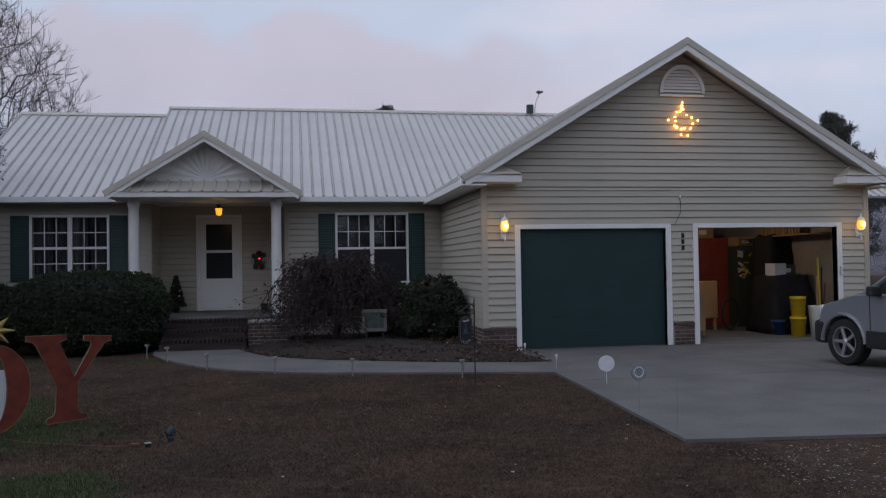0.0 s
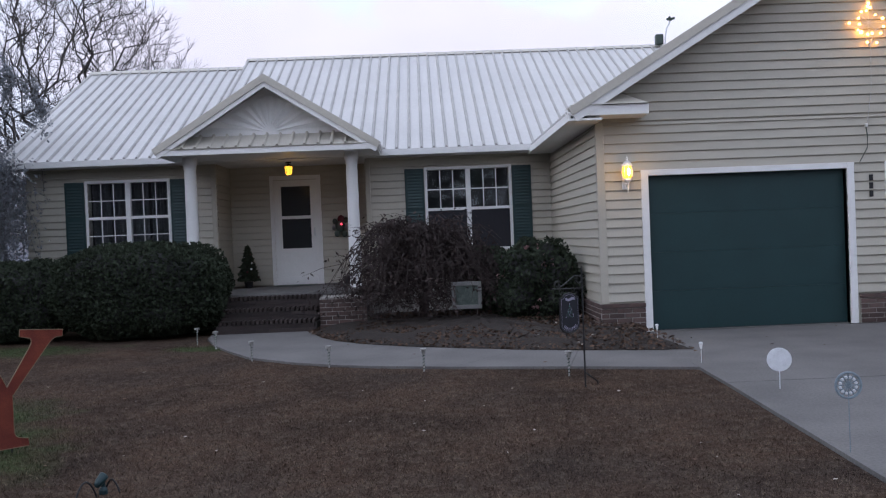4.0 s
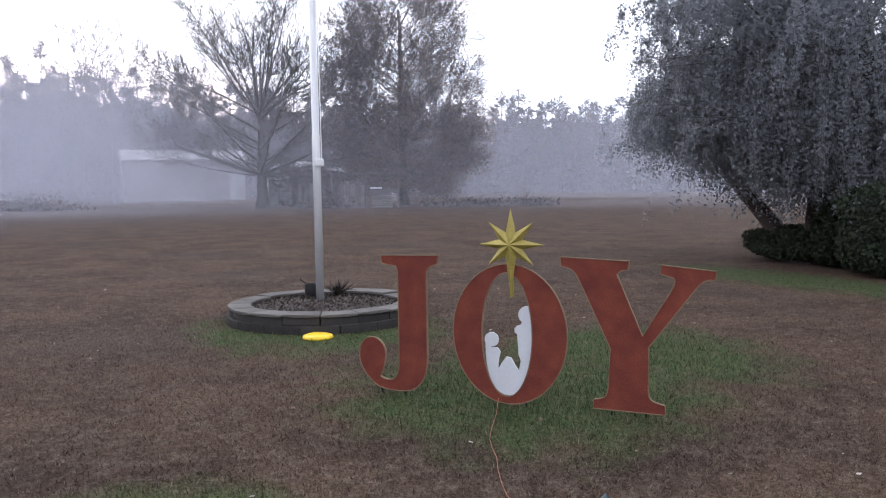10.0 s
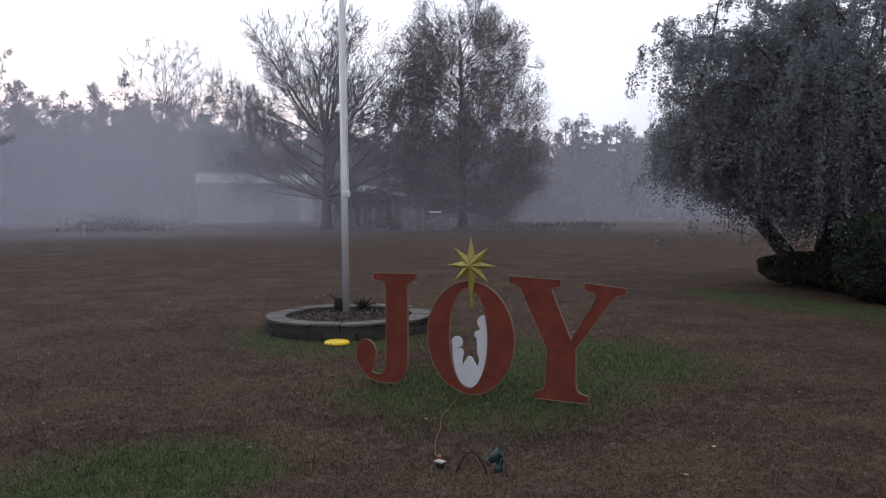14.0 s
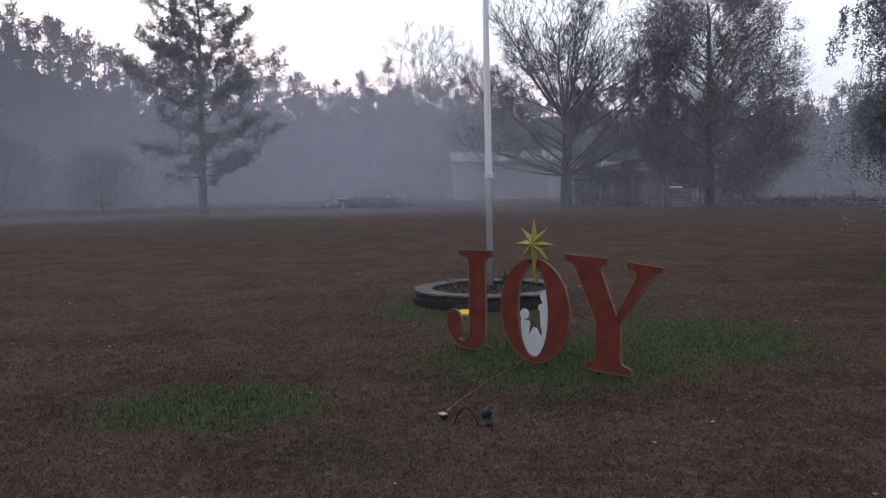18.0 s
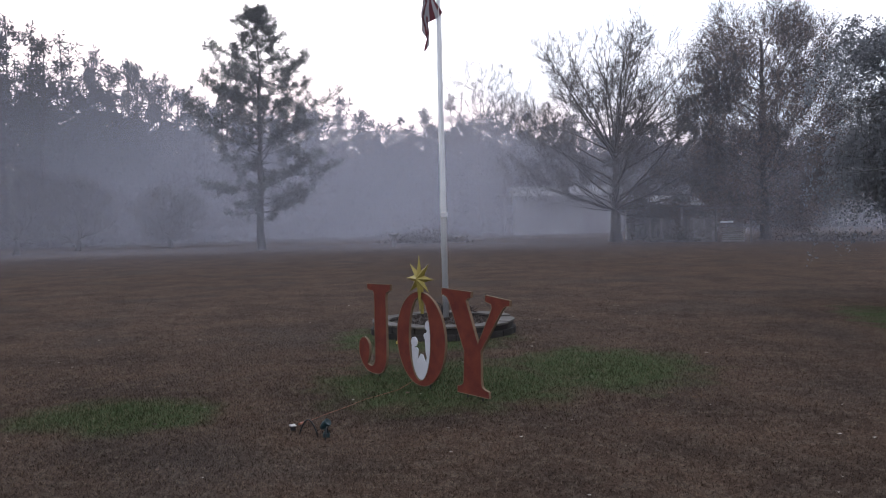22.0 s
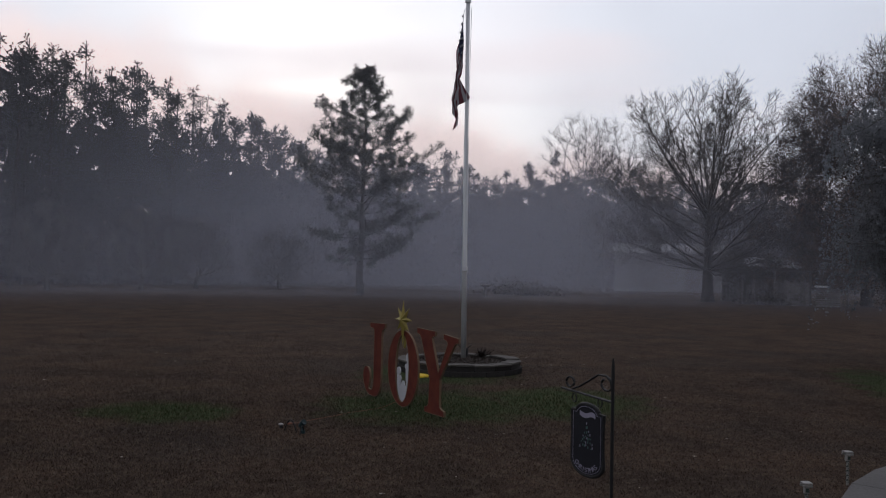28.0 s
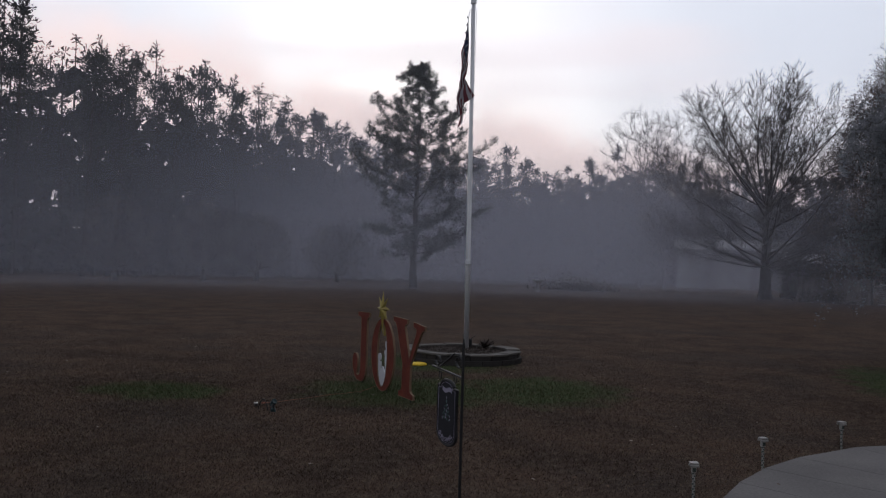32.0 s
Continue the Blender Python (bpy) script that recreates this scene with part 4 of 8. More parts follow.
for z0, z1 in ((1.27, 1.84), (1.90, 2.47)):
    part("pane", boxed(FD[0] + 0.15, YD + 0.0, z0, FD[1] - 0.15, YD + 0.012, z1), material("dark_glass", (0.02, 0.022, 0.025), 0.25, 0.0, 2, 20, 0, spec=0.18), door, "dark glass pane")
    for a, b, c, d in ((FD[0] + 0.13, FD[0] + 0.15, z0 - 0.02, z1 + 0.02), (FD[1] - 0.15, FD[1] - 0.13, z0 - 0.02, z1 + 0.02), (FD[0] + 0.15, FD[1] - 0.15, z1, z1 + 0.02), (FD[0] + 0.15, FD[1] - 0.15, z0 - 0.02, z0)):
        part("pane_frame", boxed(a, YD - 0.006, c, b, YD + 0.012, d), M_WHITE, door)
part("kick_plate", boxed(FD[0] + 0.05, YD, 0.60, FD[1] - 0.05, YD + 0.012, 0.72, 0.003), M_WHITE, door)
part("handle", boxed(FD[1] - 0.09, YD - 0.05, 1.50, FD[1] - 0.06, YD + 0.01, 1.66, 0.006), M_STEEL, door, "metal lever handle")

# garage doors: one closed, one rolled up
gd = part("garage_door", boxed(D1[0], YG + 0.10, 0.01, D1[1], YG + 0.13, D1[3]), M_GREEN, GARAGE, "closed dark green sectional garage door")
h = D1[3] / 4
for k in range(4):
    part("door_panel", boxed(D1[0] + 0.004, YG + 0.075, 0.012 + h * k, D1[1] - 0.004, YG + 0.10, h * (k + 1) + 0.010, 0.003), M_GREEN, gd)
part("door_seal", boxed(D1[0], YG + 0.07, 0.0, D1[1], YG + 0.12, 0.012), M_BLACK, gd)
for d in (D1, D2):
    part("door_trim", boxed(d[0] - 0.10, YG - 0.03, 0.0, d[0], YG + 0.14, d[3] + 0.08, 0.004), M_WHITE, GARAGE)
    part("door_trim", boxed(d[1], YG - 0.03, 0.0, d[1] + 0.10, YG + 0.14, d[3] + 0.08, 0.004), M_WHITE, GARAGE)
    part("door_trim", boxed(d[0], YG - 0.03, d[3], d[1], YG + 0.14, d[3] + 0.08, 0.004), M_WHITE, GARAGE)
# half-round louvred vent
vent = part("gable_vent", boxed(3.42, YG - 0.05, 4.54, 4.30, YG - 0.02, 4.58, 0.004), M_WHITE, GARAGE, "white half-round gable vent")
bm = bmesh.new()
vx, vz, vr = 3.86, 4.60, 0.44
outer = [(vx + vr * math.cos(math.pi * k / 20), vz + vr * 1.18 * math.sin(math.pi * k / 20)) for k in range(21)]
inner = [(vx + (vr - 0.06) * math.cos(math.pi * k / 20), vz + (vr - 0.06) * 1.18 * math.sin(math.pi * k / 20)) for k in range(21)]
for k in range(20):
    slab(bm, [(outer[k][0], YG - 0.055, outer[k][1]), (inner[k][0], YG - 0.055, inner[k][1]), (inner[k + 1][0], YG - 0.055, inner[k + 1][1]), (outer[k + 1][0], YG - 0.055, outer[k + 1][1])], 0.03)
bmesh.ops.recalc_face_normals(bm, faces=bm.faces)
part("vent_rim", bm, M_WHITE, vent)
for k in range(8):
    zz = vz + 0.02 + k * 0.058
    half = (vr - 0.06) * math.sqrt(max(0.02, 1 - ((zz - vz) / ((vr - 0.06) * 1.18)) ** 2))
    bm = slab(bmesh.new(), [(vx - half, YG - 0.05, zz), (vx + half, YG - 0.05, zz), (vx + half, YG - 0.02, zz + 0.05), (vx - half, YG - 0.02, zz + 0.05)], 0.006)
    part("slat", bm, M_WHITE, vent)
# ---- trees ----
def limbs_mesh(name, limbs, mat, parent=None, sides=(7, 5, 4, 3)):
    """Tapered limbs as one mesh; thin ones have fewer sides."""
    verts, faces = [], []
    for pts, rad in limbs:
        n = sides[0] if rad[0] > 0.15 else sides[1] if rad[0] > 0.06 else sides[2] if rad[0] > 0.025 else sides[3]
        first = len(verts)
        for i, p in enumerate(pts):
            d = pts[min(i + 1, len(pts) - 1)] - pts[max(i - 1, 0)]
            u = d.orthogonal().normalized()
            v = d.normalized().cross(u)
            for k in range(n):
                a = 2 * math.pi * k / n
                verts.append(tuple(p + (u * math.cos(a) + v * math.sin(a)) * rad[i]))
        for i in range(len(pts) - 1):
            for k in range(n):
                a, b = first + i * n + k, first + i * n + (k + 1) % n
                faces.append((a, b, b + n, a + n))
    ob = mesh_of(name, verts, faces, mat, parent)
    ob.data.polygons.foreach_set("use_smooth", [True] * len(faces))
    return ob


def crown_limbs(rng, trunk, targets, min_r=0.0095, step=0.85, bow=0.03, climb=0.8, power=0.43):
    """Branches from a trunk to every target: each springs from the nearest limb already there; a limb is as thick as what it carries."""
    pts, up, far = [Vector(p) for p in trunk], [i - 1 for i in range(len(trunk))], [0.35 * i for i in range(len(trunk))]
    arr = np.zeros((len(trunk) + 12 * len(targets), 3))
    reach, heads = np.zeros(len(arr)), np.zeros((len(arr), 3))
    heads[:len(pts), 2] = 0.4
    arr[:len(pts)] = [tuple(p) for p in pts]
    reach[:len(pts)] = far
    chains = []
    for t in targets:
        n = len(pts)
        gap = arr[:n] - t
        away = np.sqrt((gap ** 2).sum(1)) + 1e-6
        turn = 1.0 + (gap * heads[:n]).sum(1) / away          # 0 straight on, 2 straight back
        cost = away * (1.0 + 0.4 * turn) + 0.20 * reach[:n] + climb * np.maximum(0.0, gap[:, 2] + 0.25)
        i = int(cost.argmin())
        a, e = pts[i], Vector(t)
        d = (e - a).length
        k = min(11, max(1, round(d / step)))
        line, last = [i], i
        for j in range(1, k + 1):
            f = j / k
            q = a.lerp(e, f) + Vector((rng.gauss(0, 0.03), rng.gauss(0, 0.03), rng.gauss(0, 0.025) - bow * d * math.sin(math.pi * f)))
            arr[len(pts)] = tuple(q)
            reach[len(pts)] = reach[last] + d / k
            heads[len(pts)] = tuple((q - pts[last]).normalized())
            pts.append(q)
            up.append(last)
            last = len(pts) - 1
            line.append(last)
        chains.append(line)
    load = [1.0] * len(pts)
    for line in chains[::-1]:
        for j in line[:0:-1]:
            load[up[j]] += load[j] if j == line[-1] else load[j] - 1.0
    rad = [min_r * v ** power for v in load]
    limbs = []
    for line in chains:
        r = [rad[j] for j in line]
        r[0] = min(r[0], r[1] * 1.25)
        limbs.append(([pts[j] for j in line], r))
    return limbs, [(pts[j], (pts[j] - pts[up[j]]).normalized(), rad[j]) for line in chains for j in line[1:]]


def radial_limbs(rng, trunk, shape, height, half, count, first, sweep, rough, thin=0.011, lift=0.8):
    """Straight limbs that spread from a trunk to the crown's outline, forked twice. sweep: how steeply they rise."""
    hs, ws = [p[0] for p in shape], [p[1] for p in shape]
    ring = [rng.uniform(1.0 - rough, 1.0 + rough * 0.3) for _ in range(11)]
    limbs, nodes = [], []

    def shoot(a, d, length, r0, segs, up):
        d = d.normalized()
        line = [a]
        for j in range(segs):
            d = (d + Vector((rng.gauss(0, 0.07), rng.gauss(0, 0.07), rng.gauss(up, 0.05)))).normalized()
            line.append(line[-1] + d * length / segs)
        limbs.append((line, [max(0.0075, r0 * (1 - 0.85 * j / segs)) for j in range(segs + 1)]))
        return line

    def fork(d, lo, hi):
        side = Vector((rng.gauss(0, 1), rng.gauss(0, 1), rng.gauss(0.1, 1)))
        side = (side - d * side.dot(d)).normalized()
        a = rng.uniform(lo, hi)
        return d * math.cos(a) + side * math.sin(a)

    for k in range(count):
        f = hs[0] + (1.0 - hs[0]) * ((k + 0.5) / count) ** lift
        a = 2.39996 * k + rng.gauss(0, 0.2)
        u = (a / 6.2831 % 1) * 11
        lump = ring[int(u) % 11] * (1 - u % 1) + ring[(int(u) + 1) % 11] * (u % 1)
        r = half * float(np.interp(f, hs, ws)) * lump
        end = Vector((r * math.cos(a), r * math.sin(a), height * f * rng.uniform(1.0 - rough * 0.3, 1.0)))
        z = min(trunk[-1].z, max(height * first, end.z - r * sweep - 0.4))
        root = min(trunk, key=lambda q: abs(q.z - z))
        d = end - root
        length = d.length
        main = shoot(root, d - Vector((0, 0, 0.10 * length)), length, 0.016 + 0.0085 * length, 10, 0.02)
        for j in range(3, 11):
            dj = (main[j] - main[j - 1]).normalized()
            for _ in range(2):
                l2 = (0.27 * length * (1.05 - j / 10) + 0.95) * rng.uniform(0.6, 1.15)
                sub = shoot(main[j], fork(dj, 0.55, 1.15), l2, 0.008 + 0.006 * l2, 5, 0.03)
                for i in range(1, 6):
                    di = (sub[i] - sub[i - 1]).normalized()
                    nodes.append((sub[i], di, thin))
                    for _ in range(2):
                        l3 = (0.32 * l2 * (1.05 - i / 5) + 0.38) * rng.uniform(0.6, 1.2)
                        tip = shoot(sub[i], fork(di, 0.5, 1.0), l3, 0.012, 2, 0.06)
                        nodes.append((tip[-1], (tip[-1] - tip[-2]).normalized(), thin))
    return limbs, nodes


def twigs(rng, nodes, count, length, thin=0.0088, rise=0.35, thick=0.035):
    """Fine forked twigs on the thinner limbs. Returns the limbs and the places of their buds."""
    limbs, buds = [], []
    for p, d, r in nodes:
        if r > thick:
            continue
        for _ in range(rng.randint(*count)):
            w = (d + Vector((rng.gauss(0, 0.6), rng.gauss(0, 0.6), rng.gauss(rise, 0.4)))).normalized()
            n = length * rng.uniform(0.5, 1.3)
            m = p + w * n * 0.5
            e = p + w * n + Vector((0, 0, 0.08 * n))
            limbs.append(([p, m, e], [thin * 1.25, thin, thin * 0.6]))
            v = (w + Vector((rng.gauss(0, 0.7), rng.gauss(0, 0.7), rng.gauss(rise, 0.3)))).normalized()
            limbs.append(([m, m + v * n * 0.55], [thin, thin * 0.6]))
            buds += [m, e, m + v * n * 0.55]
    return limbs, buds


def crown_tree(at, height, half, seed, label, shape, trunk_r=0.3, trunk_top=0.55, first=0.16, n=520, leaves=0, leaf_mat=None, fine=(2, 4), twig=0.65, rise=0.35, rough=0.18, climb=0.8, bow=0.03, lean=(0, 0), min_r=0.0095, leaf=0.07, spokes=0, sweep=0.6):
    """A broad tree. shape: (height, width) pairs, both from 0 to 1, of the crown's outline."""
    rng, nr = random.Random(seed), np.random.RandomState(seed)
    ob = thing("tree", label, "tree", at=at)
    top = height * trunk_top
    m = max(10, int(top / 0.35))
    wander = Vector((0, 0, 0))
    trunk = []
    for i in range(m + 1):
        f = i / m
        wander += Vector((rng.gauss(0, 0.018), rng.gauss(0, 0.018), 0))
        trunk.append(wander + Vector((lean[0] * f * f, lean[1] * f * f, -0.1 + (top + 0.1) * f)))
    limbs_mesh("trunk", [(trunk, [trunk_r * (1.35 if i == 0 else 1.12 if i == 1 else 1.0 - 0.72 * i / m) for i in range(m + 1)])], M_BARK, ob, (10, 7, 5, 4))
    hs, ws = [p[0] for p in shape], [p[1] for p in shape]
    ring = [rng.uniform(1.0 - rough, 1.08) for _ in range(9)]
    got = []
    while len(got) < n and not spokes:
        f = rng.uniform(hs[0], 1.0)
        w = float(np.interp(f, hs, ws))
        if rng.random() > w + 0.12:
            continue
        a = rng.uniform(0, 6.2831)
        u = a / 6.2831 * 9
        lump = ring[int(u) % 9] * (1 - u % 1) + ring[(int(u) + 1) % 9] * (u % 1)
        r = half * w * lump * rng.random() ** 0.42
        got.append((r * math.cos(a) + lean[0] * f, r * math.sin(a) + lean[1] * f, height * min(1.0, f * (1.0 + rough * 0.25 * rng.uniform(-1, 1)))))
    mid = height * first
    got.sort(key=lambda t: math.hypot(t[0], t[1]) + 0.75 * abs(t[2] - max(mid, min(top, t[2]))))
    if spokes:
        limbs, nodes = radial_limbs(rng, trunk, shape, height, half, spokes, first, sweep, rough)
    else:
        limbs, nodes = crown_limbs(rng, trunk[max(1, int(m * first / trunk_top)):], got, min_r=min_r, climb=climb, bow=bow)
    more, buds = twigs(rng, nodes, fine, twig, rise=rise)
    limbs_mesh("branching", limbs, M_BARK, ob)
    tagged(limbs_mesh("twig_spray", more, M_BARK, ob, (3, 3, 3, 3)), kind="stuff")
    if leaves:
        t = np.array([tuple(p) for p in buds])
        cell = np.unique(np.floor(t / 0.8).astype(int), axis=0, return_inverse=True)[1].ravel()   # even spread over the crown
        weight = (2.5 - 1.9 * t[:, 2] / height) / np.bincount(cell)[cell] ** 0.6
        pick = t[nr.choice(len(t), leaves, p=weight / weight.sum())] + nr.normal(size=(leaves, 3)) * 0.20
        quads("crown", leaf_quads(nr, pick, leaf, 1.7), leaf_mat, ob)
    return ob


PINE_FORM = ([0.08, 0.13, 0.2, 0.3, 0.42, 0.52, 0.60, 0.68, 0.78, 0.9, 0.97, 1.0], [0.25, 0.48, 0.62, 0.82, 0.92, 1.0, 0.9, 0.62, 0.44, 0.27, 0.12, 0.04])


def pine_tree(at, height, seed, label, trunk_r=0.26, lowest=0.12, half=5.8, dense=1.0, tuft=0.30):
    """A loblolly pine: whorls of limbs that turn up at their ends, each with side shoots that carry brushes of needles."""
    rng, nr = random.Random(seed), np.random.RandomState(seed)
    ob = thing("pine_tree", label, "tree", at=at)
    bend = [Vector((rng.gauss(0, 0.05), rng.gauss(0, 0.05), -0.1 + (height + 0.1) * i / 12)) for i in range(13)]
    limbs_mesh("trunk", [(bend, [trunk_r * (1.2 if i == 0 else 1 - 0.078 * i) for i in range(13)])], M_BARK, ob, (9, 7, 5, 4))
    limbs, clumps = [], []
    z = height * lowest
    while z < height * 0.985:
        f = z / height
        wide = half * float(np.interp(f, *PINE_FORM))
        turn = rng.uniform(0, 6.28)
        count = rng.choice((3, 4, 5)) if f > 0.3 else rng.choice((2, 3, 3))
        for k in range(count):
            a = turn + 6.28 * k / count + rng.gauss(0, 0.35)
            reach = max(0.25, wide * rng.uniform(0.42, 1.08))
            d = Vector((math.cos(a), math.sin(a), rng.uniform(0.0, 0.3) if f > 0.35 else rng.uniform(-0.25, 0.1)))
            p = Vector((0, 0, z))
            line = [p.copy()]
            steps = max(4, int(reach / 0.45))
            for s in range(steps):
                d = (d + Vector((rng.gauss(0, 0.10), rng.gauss(0, 0.10), rng.gauss(0.07, 0.08)))).normalized()
                p = p + d * reach / steps
                line.append(p.copy())
                out = (s + 1) / steps
                if out < 0.32 and reach > 1.2:
                    continue
                for _ in range(rng.choice((1, 2, 2, 3)) if dense >= 1 else rng.choice((1, 1, 2))):
                    n = rng.uniform(0.25, 0.75) * min(1.0, 0.45 + reach * 0.2)
                    w = (d * 0.7 + Vector((rng.gauss(0, 0.55), rng.gauss(0, 0.55), rng.gauss(0.32, 0.35)))).normalized()
                    e = p + w * n
                    limbs.append(([p.copy(), e], [0.014, 0.008]))
                    clumps.append(tuple(e))
                    if n > 0.3:
                        clumps.append(tuple(p.lerp(e, 0.55)))
            clumps.append(tuple(p))
            limbs.append((line, [max(0.014, 0.062 * (1 - f * 0.65)) * (1 - 0.75 * i / steps) for i in range(steps + 1)]))
        z += height * 0.032 * rng.uniform(0.7, 1.3)
    for k in range(7):
        clumps.append((rng.gauss(0, 0.03 + 0.02 * k), rng.gauss(0, 0.03 + 0.02 * k), height * (1.0 - 0.011 * k)))
    limbs_mesh("branching", limbs, M_BARK, ob)
    quads("crown", needle_tufts(nr, np.array(clumps), tuft, 26), M_NEEDLE, ob)
    return ob


def needle_tufts(nr, centres, size, count, wide=0.06):
    """Brushes of long needles round each centre."""
    n = len(centres)
    c = np.repeat(centres, count, 0)
    a = nr.normal(size=(n * count, 3))
    a[:, 2] += 0.35
    a /= np.linalg.norm(a, axis=1)[:, None]
    b = np.cross(a, nr.normal(size=a.shape))
    b /= np.linalg.norm(b, axis=1)[:, None]
    s = (size * nr.uniform(0.5, 1.15, n * count))[:, None]
    w = s * wide
    return np.stack([c, c + a * s + b * w * 1.25, c + a * s - b * w * 1.25], 1)


DOME = [(0.12, 0.62), (0.2, 0.82), (0.32, 0.92), (0.45, 0.96), (0.58, 1.0), (0.72, 0.93), (0.84, 0.74), (0.93, 0.5), (1.0, 0.18)]
SPREAD = [(0.07, 0.75), (0.14, 0.95), (0.25, 1.0), (0.4, 0.96), (0.55, 0.9), (0.68, 0.84), (0.8, 0.8), (0.9, 0.68), (1.0, 0.34)]
VASE = [(0.42, 0.12), (0.55, 0.45), (0.7, 0.85), (0.82, 1.0), (0.93, 0.75), (1.0, 0.3)]
crown_tree((-52.5, 19.6, -0.1), 14.0, 7.6, 11, "bare spreading hardwood tree beside the sheds", DOME, 0.40, 0.42, 0.16, fine=(0, 2), twig=0.5, rough=0.08, spokes=48, sweep=0.55)
crown_tree((-53.0, 29.4, -0.1), 15.5, 6.7, 23, "tall oak with sparse rust-brown leaves", SPREAD, 0.34, 0.84, 0.08, leaves=92000, leaf_mat=M_LEAF_RUST, fine=(1, 2), twig=0.6, rise=0.5, rough=0.30, leaf=0.060, spokes=46, sweep=0.55)
crown_tree((-87.5, 11.4, -0.1), 18.6, 4.4, 31, "thin bare tree at the field edge", VASE, 0.22, 0.6, 0.4, 420, twig=0.7)
crown_tree((-87.5, 14.0, -0.1), 18.2, 3.8, 32, "thin bare tree beside the long shed", VASE, 0.2, 0.6, 0.4, 340, twig=0.7)
crown_tree((-19.3, 43.0, 0), 15.0, 7.0, 41, "bare grey tree behind the house", DOME, 0.3, 0.5, 0.2, 2100, twig=0.7)
pine_tree((-50.9, -3.1, -0.05), 15.2, 5, "lone loblolly pine standing in the field")
pine_tree((29.0, 46.0, 0), 10.2, 8, "loblolly pine beyond the garage", half=3.3)
pine_tree((32.5, 50.0, 0), 9.6, 9, "loblolly pine beyond the garage", half=3.3)
pine_tree((1.8, 46.0, 0), 10.2, 14, "pine showing over the roof ridge", half=2.4, dense=0.6)

# woods: many pines and bare trees as one mass
def woods():
    nr, rng = np.random.RandomState(77), random.Random(77)
    edge = [(-20, -60), (-28, -46), (-38, -38), (-52, -30), (-66, -24), (-80, -14), (-94, 0), (-104, 12), (-109, 26), (-104, 45), (-90, 75), (-60, 105), (-25, 120), (15, 118), (45, 100), (75, 78), (95, 45)]
    spots = []
    for (x0, y0), (x1, y1) in zip(edge, edge[1:]):
        n = int(math.hypot(x1 - x0, y1 - y0) / 0.62)
        for k in range(n):
            f = (k + rng.random()) / n
            x, y = x0 + (x1 - x0) * f, y0 + (y1 - y0) * f
            away = Vector((x, y - 12)).normalized()
            depth = abs(rng.gauss(0, 12))
            spots.append((x + away.x * depth, y + away.y * depth, depth))
    back = [(-20, -60), (10, -66), (45, -60), (78, -38), (96, 0), (95, 45)]   # unseen trees behind the camera, added to keep low sky light off the house
    for (x0, y0), (x1, y1) in zip(back, back[1:]):
        n = int(math.hypot(x1 - x0, y1 - y0) / 1.7)
        for k in range(n):
            f = (k + rng.random()) / n
            spots.append((x0 + (x1 - x0) * f + rng.gauss(0, 4), y0 + (y1 - y0) * f + rng.gauss(0, 4), 0.0))
    trunks, centres, scrub, deep = [], [], [], []
    for x, y, depth in spots:
        top = float(np.interp(y, [-34, -27.7, -22, -17, 0, 20, 50, 75], [22.4, 20.4, 18.0, 15.4, 15.0, 16.2, 14.2, 12.9]))
        tall = top * rng.uniform(0.80, 1.02) * (1.0 + 0.08 * (rng.random() < 0.05))
        r = rng.uniform(0.09, 0.18)
        lean = (rng.gauss(0, 0.25), rng.gauss(0, 0.25))
        trunks.append(([Vector((x, y, -0.3)), Vector((x + lean[0], y + lean[1], tall * 0.5)), Vector((x + lean[0] * 1.5, y + lean[1] * 1.5, tall))], [r, r * 0.7, 0.04]))
        low, girth = rng.uniform(0.15, 0.42), tall * rng.uniform(0.13, 0.19)
        for _ in range(int((21 if depth < 14 else 9) * (tall / 14.5) ** 1.4)):   # one limb's worth of needles each
            f = rng.uniform(low, 0.97)
            g = (f - low) / (1 - low)
            reach = girth * (0.6 + 1.0 * g if g < 0.35 else 1.12 * (1.05 - g) ** 0.48) * rng.uniform(0.25, 1.05)
            a = rng.uniform(0, 6.28)
            for j in range(5):
                q = reach * (1.0 - 0.15 * j)
                centres.append((x + lean[0] * f + q * math.cos(a) + rng.gauss(0, 0.22), y + lean[1] * f + q * math.sin(a) + rng.gauss(0, 0.22), tall * f + 0.12 * q + rng.gauss(0, 0.22)))
        for j in range(8):
            centres.append((x + lean[0] * 1.5 + rng.gauss(0, 0.1 + 0.1 * j), y + lean[1] * 1.5 + rng.gauss(0, 0.1 + 0.1 * j), tall * (0.99 - 0.014 * j)))
        for _ in range(11):   # undergrowth
            scrub.append((x + rng.gauss(0, 1.8), y + rng.gauss(0, 1.8), abs(rng.gauss(0, 2.6))))
        away = Vector((x, y - 12)).normalized()
        for _ in range(26):   # the closed stand further in
            f = rng.uniform(10, 26)
            deep.append((x + away.x * f + rng.gauss(0, 2), y + away.y * f + rng.gauss(0, 2), top * 0.78 * rng.random() ** 1.4))
    ob = limbs_mesh("woods", trunks, M_WOODBARK, None, (4, 4, 3, 3))
    tagged(ob, "misty edge of tall pine woods round the field", "woods", kind="stuff")
    quads("crown", needle_tufts(nr, np.array(centres), 0.56, 9, 0.11), M_WOODS, ob)
    quads("undergrowth", leaf_quads(nr, np.repeat(np.array(scrub), 5, 0) + nr.normal(size=(len(scrub) * 5, 3)) * 0.4, 0.50, 1.5), M_WOODS, ob)
    quads("inner_stand", leaf_quads(nr, np.repeat(np.array(deep), 4, 0) + nr.normal(size=(len(deep) * 4, 3)) * 0.8, 1.35, 1.4), M_WOODS, ob)
    return ob


woods()


